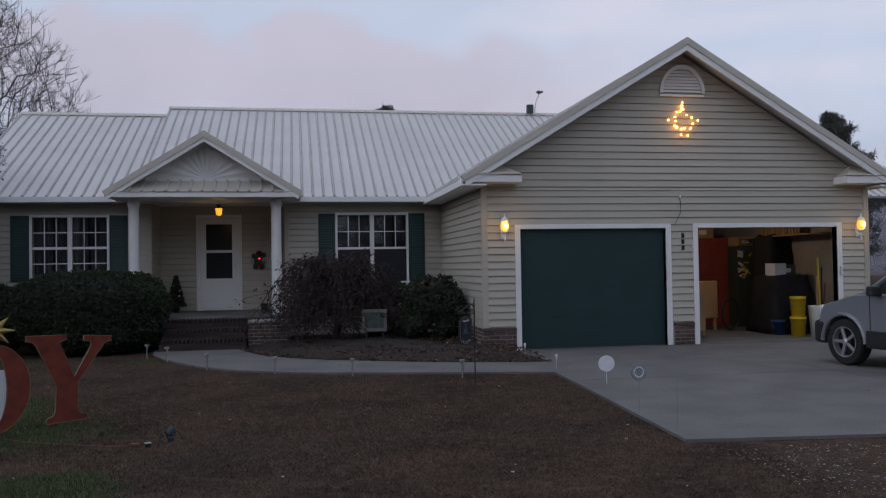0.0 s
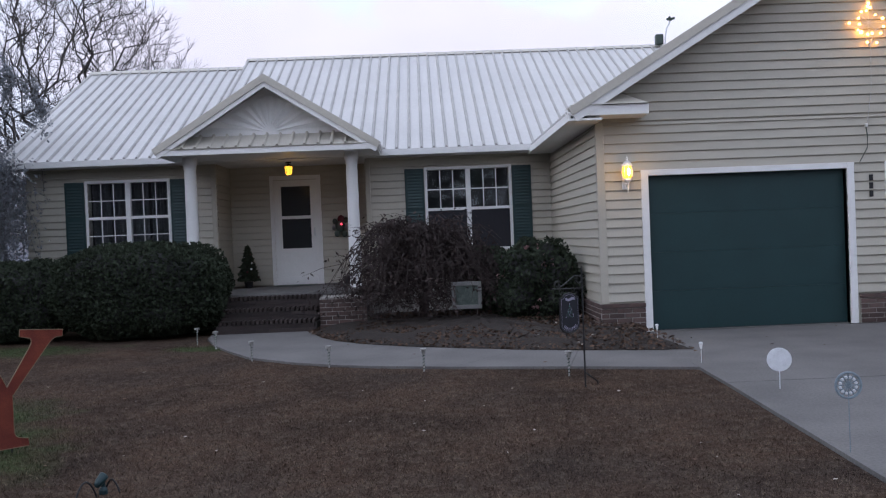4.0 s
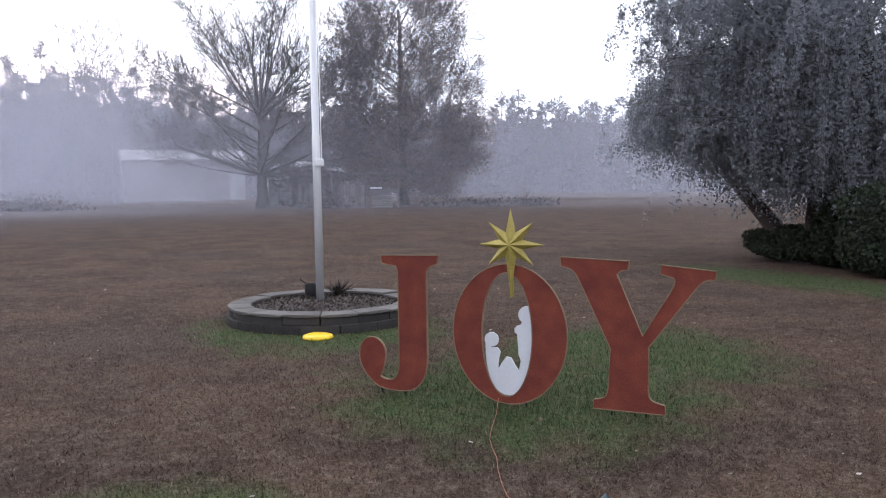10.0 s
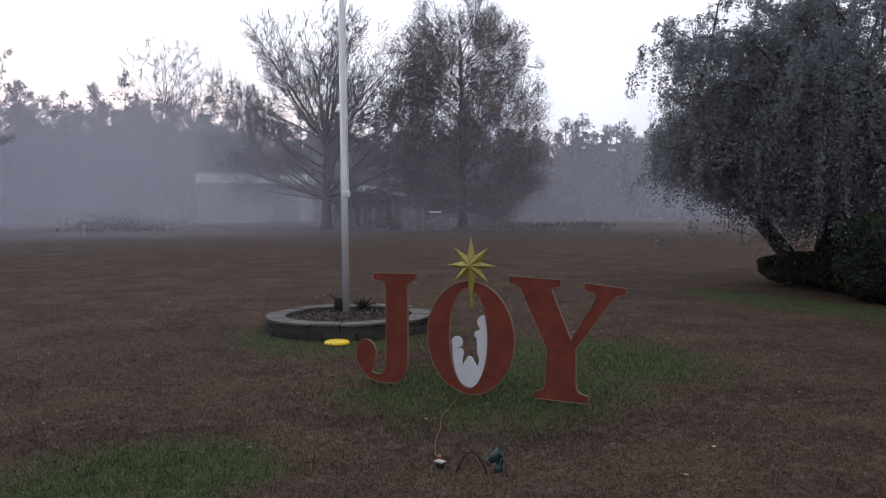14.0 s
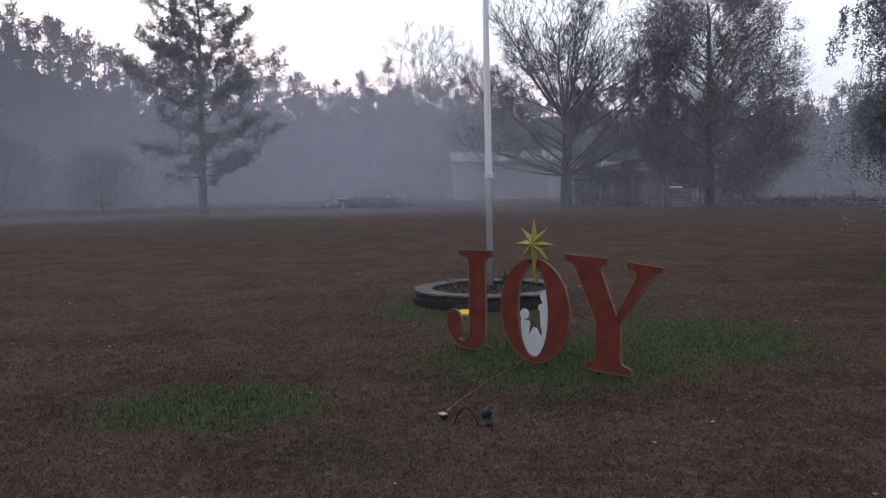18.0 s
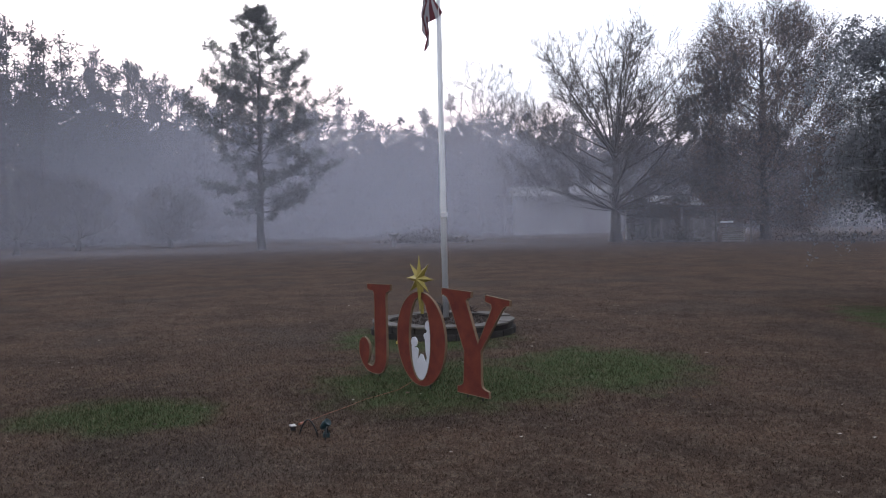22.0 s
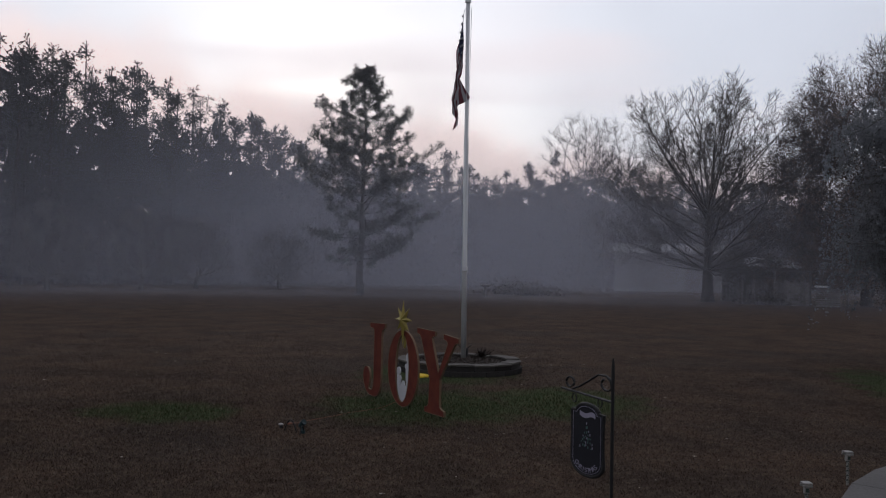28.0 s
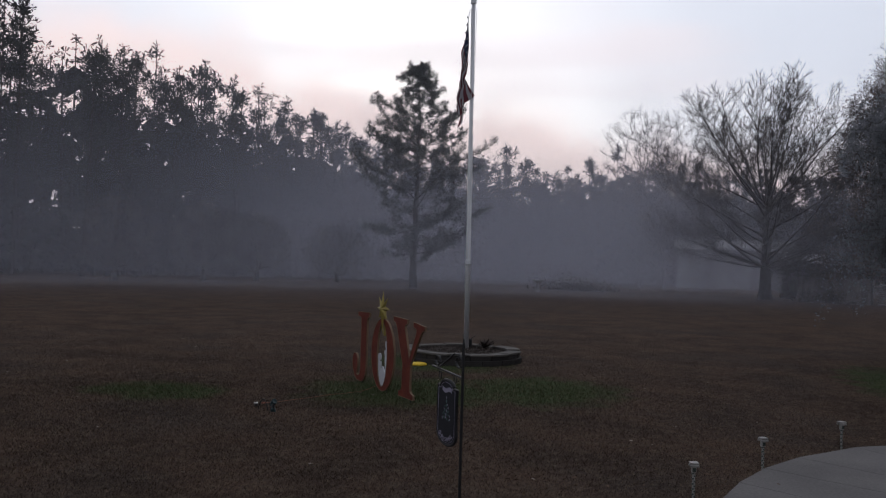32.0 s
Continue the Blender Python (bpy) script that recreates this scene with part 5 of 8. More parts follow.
# ---- mist lying over the far side of the field ----
def mist_material(name, dense, top, level=False):
    """Droplets too fine to see, lit by the sky: denser near the ground, with ragged tops. level: a sheet that lies flat and thickens outwards."""
    m = bpy.data.materials.new(name)
    m.use_nodes = True
    n, l = m.node_tree.nodes, m.node_tree.links
    n.remove(n["Principled BSDF"])
    geo, sep = n.new("ShaderNodeNewGeometry"), n.new("ShaderNodeSeparateXYZ")
    l.new(geo.outputs["Position"], sep.inputs[0])

    def calc(op, *args):
        t = n.new("ShaderNodeMath")
        t.operation = op
        for i, v in enumerate(args):
            if isinstance(v, (int, float)):
                t.inputs[i].default_value = v
            else:
                l.new(v, t.inputs[i])
        return t.outputs[0]

    def span(v, lo, hi, a, c):
        t = n.new("ShaderNodeMapRange")
        t.interpolation_type = "SMOOTHSTEP"
        for i, x in zip((1, 2, 3, 4), (lo, hi, a, c)):
            t.inputs[i].default_value = x
        l.new(v, t.inputs[0])
        return t.outputs[0]

    noi = n.new("ShaderNodeTexNoise")
    noi.inputs["Scale"].default_value, noi.inputs["Detail"].default_value = 0.05, 3.0
    l.new(geo.outputs["Position"], noi.inputs["Vector"])
    if level:
        x, y = calc("ADD", sep.outputs[0], 0.0), calc("SUBTRACT", sep.outputs[1], 12.0)
        r = calc("SQRT", calc("ADD", calc("MULTIPLY", x, x), calc("MULTIPLY", y, y)))
        amount = calc("MULTIPLY", span(r, 17.0, 46.0, 0.0, dense), calc("MULTIPLY_ADD", noi.outputs["Fac"], 0.8, 0.6))
    else:
        height = calc("ADD", sep.outputs[2], calc("MULTIPLY_ADD", noi.outputs["Fac"], top * 0.9, -top * 0.45))
        amount = calc("MULTIPLY", span(height, top * 0.05, top, dense, 0.0), span(sep.outputs[2], -0.3, 0.7, 0.0, 1.0))
    amount = calc("MULTIPLY", amount, span(sep.outputs[1], -36.0, -13.0, 0.25, 1.0))   # denser towards the sun, standing in for its forward-scattered glow
    amount = calc("MULTIPLY", amount, span(sep.outputs[1], 2.0, 28.0, 1.0, 0.6))
    amount = calc("MINIMUM", amount, 0.47)
    dif, tra, clear = n.new("ShaderNodeBsdfDiffuse"), n.new("ShaderNodeBsdfTranslucent"), n.new("ShaderNodeBsdfTransparent")
    for x in (dif, tra):
        x.inputs["Color"].default_value = (0.60, 0.61, 0.70, 1)
    both, mix = n.new("ShaderNodeMixShader"), n.new("ShaderNodeMixShader")
    l.new(dif.outputs[0], both.inputs[1])
    l.new(tra.outputs[0], both.inputs[2])
    l.new(amount, mix.inputs[0])
    l.new(clear.outputs[0], mix.inputs[1])
    l.new(both.outputs[0], mix.inputs[2])
    l.new(mix.outputs[0], n["Material Output"].inputs["Surface"])
    return m


def mist_bank(radius, top, dense, yaw0=-75, yaw1=165):
    """A long bank of mist along the field's edge, following the woods."""
    verts, faces, n = [], [], 60
    for i in range(n + 1):
        a = radians(yaw0 + (yaw1 - yaw0) * i / n)
        r = radius + 1.5 * math.sin(a * 7)
        x, y = -r * math.sin(a), 12 + r * math.cos(a)
        verts += [(x, y, -0.4), (x, y, top * 1.45)]
    for i in range(n):
        faces.append((2 * i, 2 * i + 2, 2 * i + 3, 2 * i + 1))
    ob = mesh_of("mist_bank", verts, faces, mist_material("mist", dense, top))
    return tagged(ob, "thin grey morning mist lying along the field edge", "mist", kind="stuff")


def mist_floor(r0, r1, z, dense, yaw0=35, yaw1=190):
    """Low mist over the grass of the field."""
    verts, faces, n = [], [], 48
    for i in range(n + 1):
        a = radians(yaw0 + (yaw1 - yaw0) * i / n)
        for r in (r0, r1):
            verts.append((-r * math.sin(a), 12 + r * math.cos(a), z))
    for i in range(n):
        faces.append((2 * i, 2 * i + 2, 2 * i + 3, 2 * i + 1))
    ob = mesh_of("ground_mist", verts, faces, mist_material("low_mist", dense, 1.0, True))
    return tagged(ob, "low thin mist lying over the far grass", "mist", kind="stuff")


mist_bank(74.0, 34.0, 0.34)
mist_bank(70.0, 22.0, 0.34)
mist_bank(66.0, 14.0, 0.28)
mist_bank(46.5, 23.0, 0.26, 30, 195)
mist_bank(41.0, 8.0, 0.14, 30, 195)
mist_floor(16.0, 47.0, 0.30, 0.21)
# ---- planting near the house ----
def hedge(name, label, x0, x1, y0, y1, h, seed, leaf=0.05, count=9000, mat=M_LEAF_DARK, at_z=0.0, lumps=0.12):
    """A clipped shrub: a solid near-black core, coloured as the shade inside, under a coat of small leaves."""
    nr = np.random.RandomState(seed)
    cx, cy = (x0 + x1) / 2, (y0 + y1) / 2
    ob = thing(name, label, "shrub", at=(cx, cy, at_z))
    def surface(d):
        d = d / np.linalg.norm(d, axis=1)[:, None]
        p = 3.2
        k = (np.abs(d[:, 0]) ** p + np.abs(d[:, 1]) ** p + np.abs(d[:, 2]) ** p) ** (-1 / p)
        w = np.array([noise.noise((v[0] * 2.3 + seed, v[1] * 2.3, v[2] * 2.3)) for v in d])
        return d * (k * (1 + lumps * w))[:, None]
    half = np.array([(x1 - x0) / 2, (y1 - y0) / 2, h / 2])
    bm = bmesh.new()
    bmesh.ops.create_icosphere(bm, subdivisions=4, radius=1.0)
    co = surface(np.array([v.co for v in bm.verts])) * half * 0.90
    for v, c in zip(bm.verts, co):
        v.co = Vector(c) + Vector((0, 0, h / 2))
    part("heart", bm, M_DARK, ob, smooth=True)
    d = nr.normal(size=(count, 3))
    pts = surface(d) * half * nr.uniform(0.86, 1.04, count)[:, None] + (0, 0, h / 2)
    pts = pts[pts[:, 2] > 0.02]
    quads("leaf_coat", leaf_quads(nr, pts, leaf, 1.7), mat, ob)
    return ob


hedge("hedge", "rounded dark green clipped hedge beside the porch", -8.25, -5.62, 16.45, 18.3, 1.47, 3, 0.034, 42000)
hedge("hedge", "smaller dark green shrub beside the clipped hedge", -9.75, -8.1, 16.7, 18.3, 1.26, 4, 0.034, 22000)
hedge("hedge", "low dark green shrub under the weeping tree", -12.3, -10.2, 17.6, 19.2, 0.55, 6, 0.036, 16000)
hedge("hedge", "dark green shrub under the weeping tree", -10.7, -9.6, 17.4, 18.9, 1.1, 16, 0.036, 16000)
hedge("hedge", "dark evergreen shrub under the window", -1.75, -0.85, 17.7, 18.8, 1.2, 7, 0.036, 11000)
hedge("rose_bush", "leggy green rose bush with a few faded blooms", -1.2, 0.0, 16.0, 17.2, 1.22, 9, 0.042, 10000, lumps=0.35)

M_BLOOM = material("faded_bloom", (0.34, 0.20, 0.20), 0.7, 0.3, 10, 40, 0, per_island=0.3)
nr = np.random.RandomState(91)
d = nr.normal(size=(70, 3))
d /= np.linalg.norm(d, axis=1)[:, None]
d[:, 1] = -np.abs(d[:, 1])
pts = np.repeat(d * (0.60, 0.58, 0.58) + (-0.6, 16.6, 0.66), 7, 0) + nr.normal(size=(490, 3)) * 0.018
rose = bpy.data.objects["rose_bush"]
bl = quads("bloom_scatter", leaf_quads(nr, pts - np.array(rose.location), 0.035, 1.2), M_BLOOM, rose)
tagged(bl, kind="stuff")


def weeping_maple():
    """A low mound of arching bare twigs with a few dry leaves."""
    rng, nr = random.Random(15), np.random.RandomState(15)
    ob = thing("weeping_maple", "bare weeping maple with arching dark red twigs", "shrub", at=(-2.4, 17.1, 0.05))
    ob.scale = (1.25, 1.0, 1.12)
    limbs, tips = [], []
    limbs.append(([Vector((0, 0, -0.05)), Vector((0.05, 0.02, 0.5)), Vector((0, 0, 1.1))], [0.07, 0.06, 0.05]))
    for k in range(190):
        a, reach = rng.uniform(0, 6.28), rng.uniform(0.35, 1.3)
        top = rng.uniform(0.9, 1.55)
        p = [Vector((0, 0, rng.uniform(0.5, 1.05)))]
        for s in range(1, 8):
            f = s / 7
            p.append(Vector((math.cos(a) * reach * f, math.sin(a) * reach * f, p[0].z + (top - p[0].z) * math.sin(min(1.0, f * 1.8) * 1.57) - max(0, f - 0.45) ** 1.6 * 2.4 * top * 0.65)) + Vector((rng.gauss(0, 0.03), rng.gauss(0, 0.03), rng.gauss(0, 0.03))))
        limbs.append((p, [0.016, 0.014, 0.011, 0.009, 0.007, 0.006, 0.005, 0.003]))
        for s in range(2, 8):
            for _ in range(4):
                q = p[s]
                e = q + Vector((rng.gauss(0, 0.13), rng.gauss(0, 0.13), rng.uniform(-0.32, 0.06)))
                limbs.append(([q, q.lerp(e, 0.5) + Vector((0, 0, 0.03)), e], [0.005, 0.004, 0.002]))
                tips.append(tuple(e))
    limbs_mesh("branching", limbs, M_DARKTWIG, ob)
    t = np.array(tips)
    quads("dry_leaf_litter", leaf_quads(nr, t[nr.randint(0, len(t), 9000)] + nr.normal(size=(9000, 3)) * 0.06, 0.026, 2.4, 0.6), material("dry_red_leaf", (0.052, 0.036, 0.034), 0.8, 0.3, 6, 40, 0, per_island=0.5), ob)
    return ob


weeping_maple()


def weeping_tree():
    """A broad tree whose branches arch over and hang in leafy strings, thin and spiky on top."""
    rng, nr = random.Random(28), np.random.RandomState(28)
    ob = thing("weeping_tree", "broad dark weeping tree with hanging leafy strings beside the house", "tree", at=(-11.0, 17.9, 0))
    limbs, leaf, main = [], [], []
    for k, (dx, dy, r) in enumerate(((-1.5, -0.1, 0.16), (0.1, 0.3, 0.15), (-0.4, 0.8, 0.13), (0.5, -0.2, 0.12))):
        p = [Vector((0.1 * k - 0.15, 0.05 * k, -0.1))]
        for s in range(1, 6):
            f = s / 5
            p.append(Vector((p[0].x + dx * 1.9 * f ** 1.1, p[0].y + dy * 1.4 * f, 2.7 * f + 0.4 * f * f)) + Vector((rng.gauss(0, 0.05), rng.gauss(0, 0.05), 0)))
        limbs.append((p, [r * (1 - 0.5 * s / 5) for s in range(6)]))
        main.append(p)
    limbs_mesh("trunk", limbs, M_DARKTWIG, ob, (8, 7, 5, 4))
    limbs = []

    def string(q, side, drop, leaves):
        e = q + side
        line = [q, e]
        for u in range(1, 5):
            line.append(e + Vector((side.x * 0.3 * u / 4 + rng.gauss(0, 0.03), side.y * 0.3 * u / 4 + rng.gauss(0, 0.03), -drop * u / 4)))
        limbs.append((line, [0.007, 0.005, 0.004, 0.003, 0.003, 0.002]))
        for u in range(0, 5):
            for _ in range(leaves):
                leaf.append(tuple(line[u].lerp(line[u + 1], rng.random()) + Vector((rng.gauss(0, 0.034), rng.gauss(0, 0.034), rng.gauss(0, 0.04)))))

    for k in range(132):
        spire, inner = k < 34, k >= 94
        base = rng.choice(main)[rng.randint(3, 5)]
        a, rr = rng.uniform(0, 6.28), math.sqrt(rng.random())
        ex = -0.95 + 4.1 * math.cos(a) * rr * (0.84 if math.cos(a) < 0 else 0.70)
        ey = 2.1 * math.sin(a) * rr
        ez = (rng.uniform(4.3, 5.95) - 1.2 * rr * rr) if spire else (rng.uniform(2.6, 3.8) - 0.7 * rr * rr)
        if inner:   # the dark heart near the house
            ex, ey, ez = rng.uniform(-2.2, 1.3), rng.uniform(-1.6, 1.6), rng.uniform(1.7, 3.3)
        end = Vector((ex, ey, ez))
        p = []
        for s in range(11):
            f = s / 10
            q = base.lerp(end, f)
            q.z = base.z + (end.z - base.z) * math.sin(f * 1.85) / math.sin(1.85) + 0.25 * math.sin(f * 3.14)
            p.append(q + Vector((rng.gauss(0, 0.07), rng.gauss(0, 0.07), rng.gauss(0, 0.06))))
        if spire:
            tip = p[-1]
            p += [tip + Vector((ex - base.x, ey - base.y, 0)).normalized() * 0.22 + Vector((0, 0, -0.08)), tip + Vector((ex - base.x, ey - base.y, 0)).normalized() * 0.34 + Vector((0, 0, -0.45))]
        limbs.append((p, [0.032 * (1 - 0.078 * s) for s in range(len(p))]))
        for s in range(3, len(p)):
            high = p[s].z > 3.5
            floor_z = 0.5 if p[s].x > -0.6 else 0.8 + 0.42 * (-0.6 - p[s].x)
            for _ in range(3 if high else 4):
                side = Vector((rng.gauss(0, 0.13 if high else 0.30), rng.gauss(0, 0.13 if high else 0.30), rng.uniform(-0.02, 0.16)))
                drop = rng.uniform(0.15, 0.6) if high else rng.uniform(0.6, 2.0)
                string(p[s], side, min(drop * (0.6 if p[s].z > 4.5 else 1.0), max(0.2, p[s].z - floor_z - rng.uniform(0, 0.9))), 11)
    limbs_mesh("branching", limbs, M_WEEPTWIG, ob, (6, 5, 3, 3))
    quads("foliage", leaf_quads(nr, leaf, 0.026, 2.1, 0.5), M_LEAF_WEEP, ob)
    hold = np.array(leaf)
    hold = hold[(hold[:, 2] < 4.2) & (np.hypot((hold[:, 0] + 0.7) / 3.2, hold[:, 1] / 1.9) < 0.9)]   # closer leafage inside the crown
    hold = hold[nr.randint(0, len(hold), 95000)] + nr.normal(size=(95000, 3)) * 0.14
    quads("inner_foliage", leaf_quads(nr, hold, 0.034, 1.9, 0.4), M_LEAF_WEEP, ob)
    return ob


weeping_tree()

# ---- JOY sign ----
M_SIGNRED = material("glittered_red_paint", (0.182, 0.045, 0.027), 0.7, 0.6, 7, 170, 0.3, color2=(0.117, 0.026, 0.020), spec=0.2)
M_EDGE = material("cut_plywood", (0.20, 0.13, 0.08), 0.8, 0.2, 20, 80, 0.2)
M_GOLD = material("gold_paint", (0.36, 0.29, 0.07), 0.5, 0.3, 12, 90, 0.2, metal=0.2)
M_YELLOW = material("yellow_plastic", (0.75, 0.52, 0.02), 0.4, 0.1, 5, 40, 0.03)
J_POLY = [(0, .922), (.41, .93), (.40, .872), (.345, .855), (.325, .82), (.325, .2), (.30, .11), (.25, .05), (.19, .022), (.08, .018), (-.02, .03), (-.09, .075), (-.145, .14), (-.172, .20), (-.177, .26), (-.165, .315), (-.125, .36), (-.075, .372), (-.03, .357), (.008, .32), (.022, .265), (.015, .2), (-.002, .145), (-.022, .108), (.0, .092), (.05, .086), (.09, .10), (.113, .14), (.12, .2), (.122, .82), (.105, .855), (.02, .865), (0, .875)]
Y_POLY = [(1.213, .94), (1.62, .925), (1.615, .872), (1.575, .868), (1.55, .845), (1.70, .485), (1.885, .80), (1.875, .835), (1.80, .855), (1.805, .908), (2.105, .88), (2.10, .83), (2.06, .83), (2.02, .81), (1.735, .42), (1.735, .13), (1.76, .10), (1.83, .085), (1.833, .03), (1.413, .03), (1.415, .085), (1.47, .095), (1.50, .125), (1.515, .40), (1.315, .83), (1.28, .87), (1.215, .885)]
JOY_BASE, JOY_TURN = (-6.639, 8.797, -0.02), 39.7


def plate(name, outline, thick, face, edge, parent, hole=None, back=0.0):
    """A letter cut from board, with a pale routed edge. outline in x, z."""
    me = bpy.data.meshes.new(name)
    bm = bmesh.new()
    def ring(pts, y):
        return [bm.verts.new((x, y, z)) for x, z in pts]
    fr, bk = ring(outline, -thick / 2 + back), ring(outline, thick / 2 + back)
    n = len(outline)
    side = []
    if hole:
        fh, bh = ring(hole, -thick / 2 + back), ring(hole, thick / 2 + back)
        for i in range(n):
            j = (i + 1) % n
            bm.faces.new((fr[i], fr[j], fh[j], fh[i]))
            bm.faces.new((bk[j], bk[i], bh[i], bh[j]))
            side.append(bm.faces.new((fh[i], fh[j], bh[j], bh[i])))
    else:
        a, b = bm.faces.new(fr), bm.faces.new(bk[::-1])
        a.normal_update()
        b.normal_update()
        bmesh.ops.triangulate(bm, faces=[a, b])
    for i in range(n):
        j = (i + 1) % n
        side.append(bm.faces.new((fr[j], fr[i], bk[i], bk[j])))
    for f in side:
        f.material_index = 1
    bmesh.ops.recalc_face_normals(bm, faces=bm.faces)
    bm.to_mesh(me)
    bm.free()
    me.materials.append(face)
    me.materials.append(edge)
    ob = new(name, me)
    ob.parent = parent
    return ob


def rim(name, outline, parent, y, r=0.0036):
    """A thin pale line round a letter's face."""
    bm = bmesh.new()
    tube(bm, [(x, y, z) for x, z in outline] + [(outline[0][0], y, outline[0][1])], r, 5)
    return part(name, bm, M_EDGE, parent)


def rounded(pts, rounds=2):
    """Cuts the shallow corners of an outline again and again, and keeps the sharp ones."""
    for _ in range(rounds):
        out = []
        for i, p in enumerate(pts):
            a, b = Vector(pts[i - 1]), Vector(pts[(i + 1) % len(pts)])
            p = Vector(p)
            if (p - a).angle(b - p, 0) < 0.9 and min((p - a).length, (b - p).length) < 0.2:
                ka, kb = min(0.25, 0.03 / (p - a).length), min(0.25, 0.03 / (b - p).length)
                out += [tuple(p.lerp(a, ka)), tuple(p.lerp(b, kb))]
            else:
                out.append(tuple(p))
        pts = out
    return pts


def letter(name, label, outline, legs, hole=None):
    if not hole:
        outline = rounded(outline)
    ob = thing(name, label, "yard sign", "letters of the yard sign", at=JOY_BASE, rz=JOY_TURN)
    ob.scale = (0.975, 1.0, 0.965)
    board = plate("board", outline, 0.022, M_SIGNRED, M_EDGE, ob, hole)
    rim("edge_line", outline, board, -0.012)
    if hole:
        rim("edge_line", hole, board, -0.012)
    for x in legs:
        part("stake", boxed(x - 0.006, 0.012, -0.06, x + 0.006, 0.02, 0.075), M_BLACK, ob)
    return ob


letter("letter_j", "rust-red wooden letter J with pale edge on stakes", J_POLY, (-0.02, 0.15))
letter("letter_y", "rust-red wooden letter Y with pale edge on stakes", Y_POLY, (1.52, 1.72))
N = 48
O_OUT = [(0.825 + 0.372 * math.cos(6.2832 * k / N), 0.465 + 0.442 * math.sin(6.2832 * k / N)) for k in range(N)]
O_IN = [(0.812 + 0.165 * math.cos(6.2832 * k / N), 0.462 + 0.392 * math.sin(6.2832 * k / N)) for k in range(N)]
letter("letter_o", "rust-red wooden letter O with white cut-out shapes and gold star", O_OUT, (0.78, 0.93), O_IN)
O_SIGN = bpy.data.objects["letter_o"]
O_SIGN.location += Vector((math.cos(radians(JOY_TURN)), math.sin(radians(JOY_TURN)), 0)) * 0.056 + Vector((0, 0, -0.019))
M_SIGNWHITE = material("white_board", (0.56, 0.57, 0.60), 0.6, 0.08, 6, 60, 0.05)
# white inset: plain rounded shapes
bowl = [(0.830 - 0.163 * math.copysign(abs(math.cos(a)) ** 0.8, math.cos(a)), 0.40 - 0.325 * math.sin(a) ** 0.85) for a in [math.pi * k / 20 for k in range(21)]]
inset = bowl + [(0.993, 0.54), (0.945, 0.595), (0.915, 0.58), (0.905, 0.54), (0.875, 0.49), (0.88, 0.42), (0.885, 0.34), (0.90, 0.30), (0.885, 0.235), (0.86, 0.27), (0.835, 0.315), (0.805, 0.32), (0.775, 0.28), (0.748, 0.235), (0.752, 0.29), (0.765, 0.35), (0.745, 0.375), (0.70, 0.37), (0.68, 0.40)]
plate("inset", inset, 0.012, M_SIGNWHITE, M_SIGNWHITE, O_SIGN, back=0.006)
for x, z, r in ((0.708, 0.425, 0.046), (0.940, 0.592, 0.055), (0.890, 0.495, 0.030)):
    plate("inset_round", [(x + r * math.cos(6.2832 * k / 20), z + r * math.sin(6.2832 * k / 20)) for k in range(20)], 0.012, M_SIGNWHITE, M_SIGNWHITE, O_SIGN, back=0.004)
# faceted star
bm = bmesh.new()
sx, sz, sy = 0.848, 1.03, -0.028
tips = [(0, 0.225), (0.145, 0.14), (0.215, 0.0), (0.145, -0.125), (0, -0.32), (-0.145, -0.125), (-0.205, 0.0), (-0.145, 0.14)]
mid = bm.verts.new((sx, sy - 0.036, sz))
ring = []
for k, (x, z) in enumerate(tips):
    a = math.atan2(x, z)
    b = math.atan2(*tips[(k + 1) % 8])
    ring.append(bm.verts.new((sx + x, sy, sz + z)))
    m = a + ((b - a + math.pi) % (2 * math.pi) - math.pi) / 2
    ring.append(bm.verts.new((sx + 0.082 * math.sin(m), sy, sz + 0.082 * math.cos(m))))
rear = bm.verts.new((sx, sy + 0.015, sz))
for i in range(16):
    j = (i + 1) % 16
    bm.faces.new((ring[i], ring[j], mid))
    bm.faces.new((ring[j], ring[i], rear))
bmesh.ops.recalc_face_normals(bm, faces=bm.faces)
part("star", bm, M_GOLD, O_SIGN, "faceted gold eight-point star")
part("star_mount", boxed(0.835, -0.01, 0.70, 0.855, 0.012, 1.0), M_GOLD, O_SIGN)

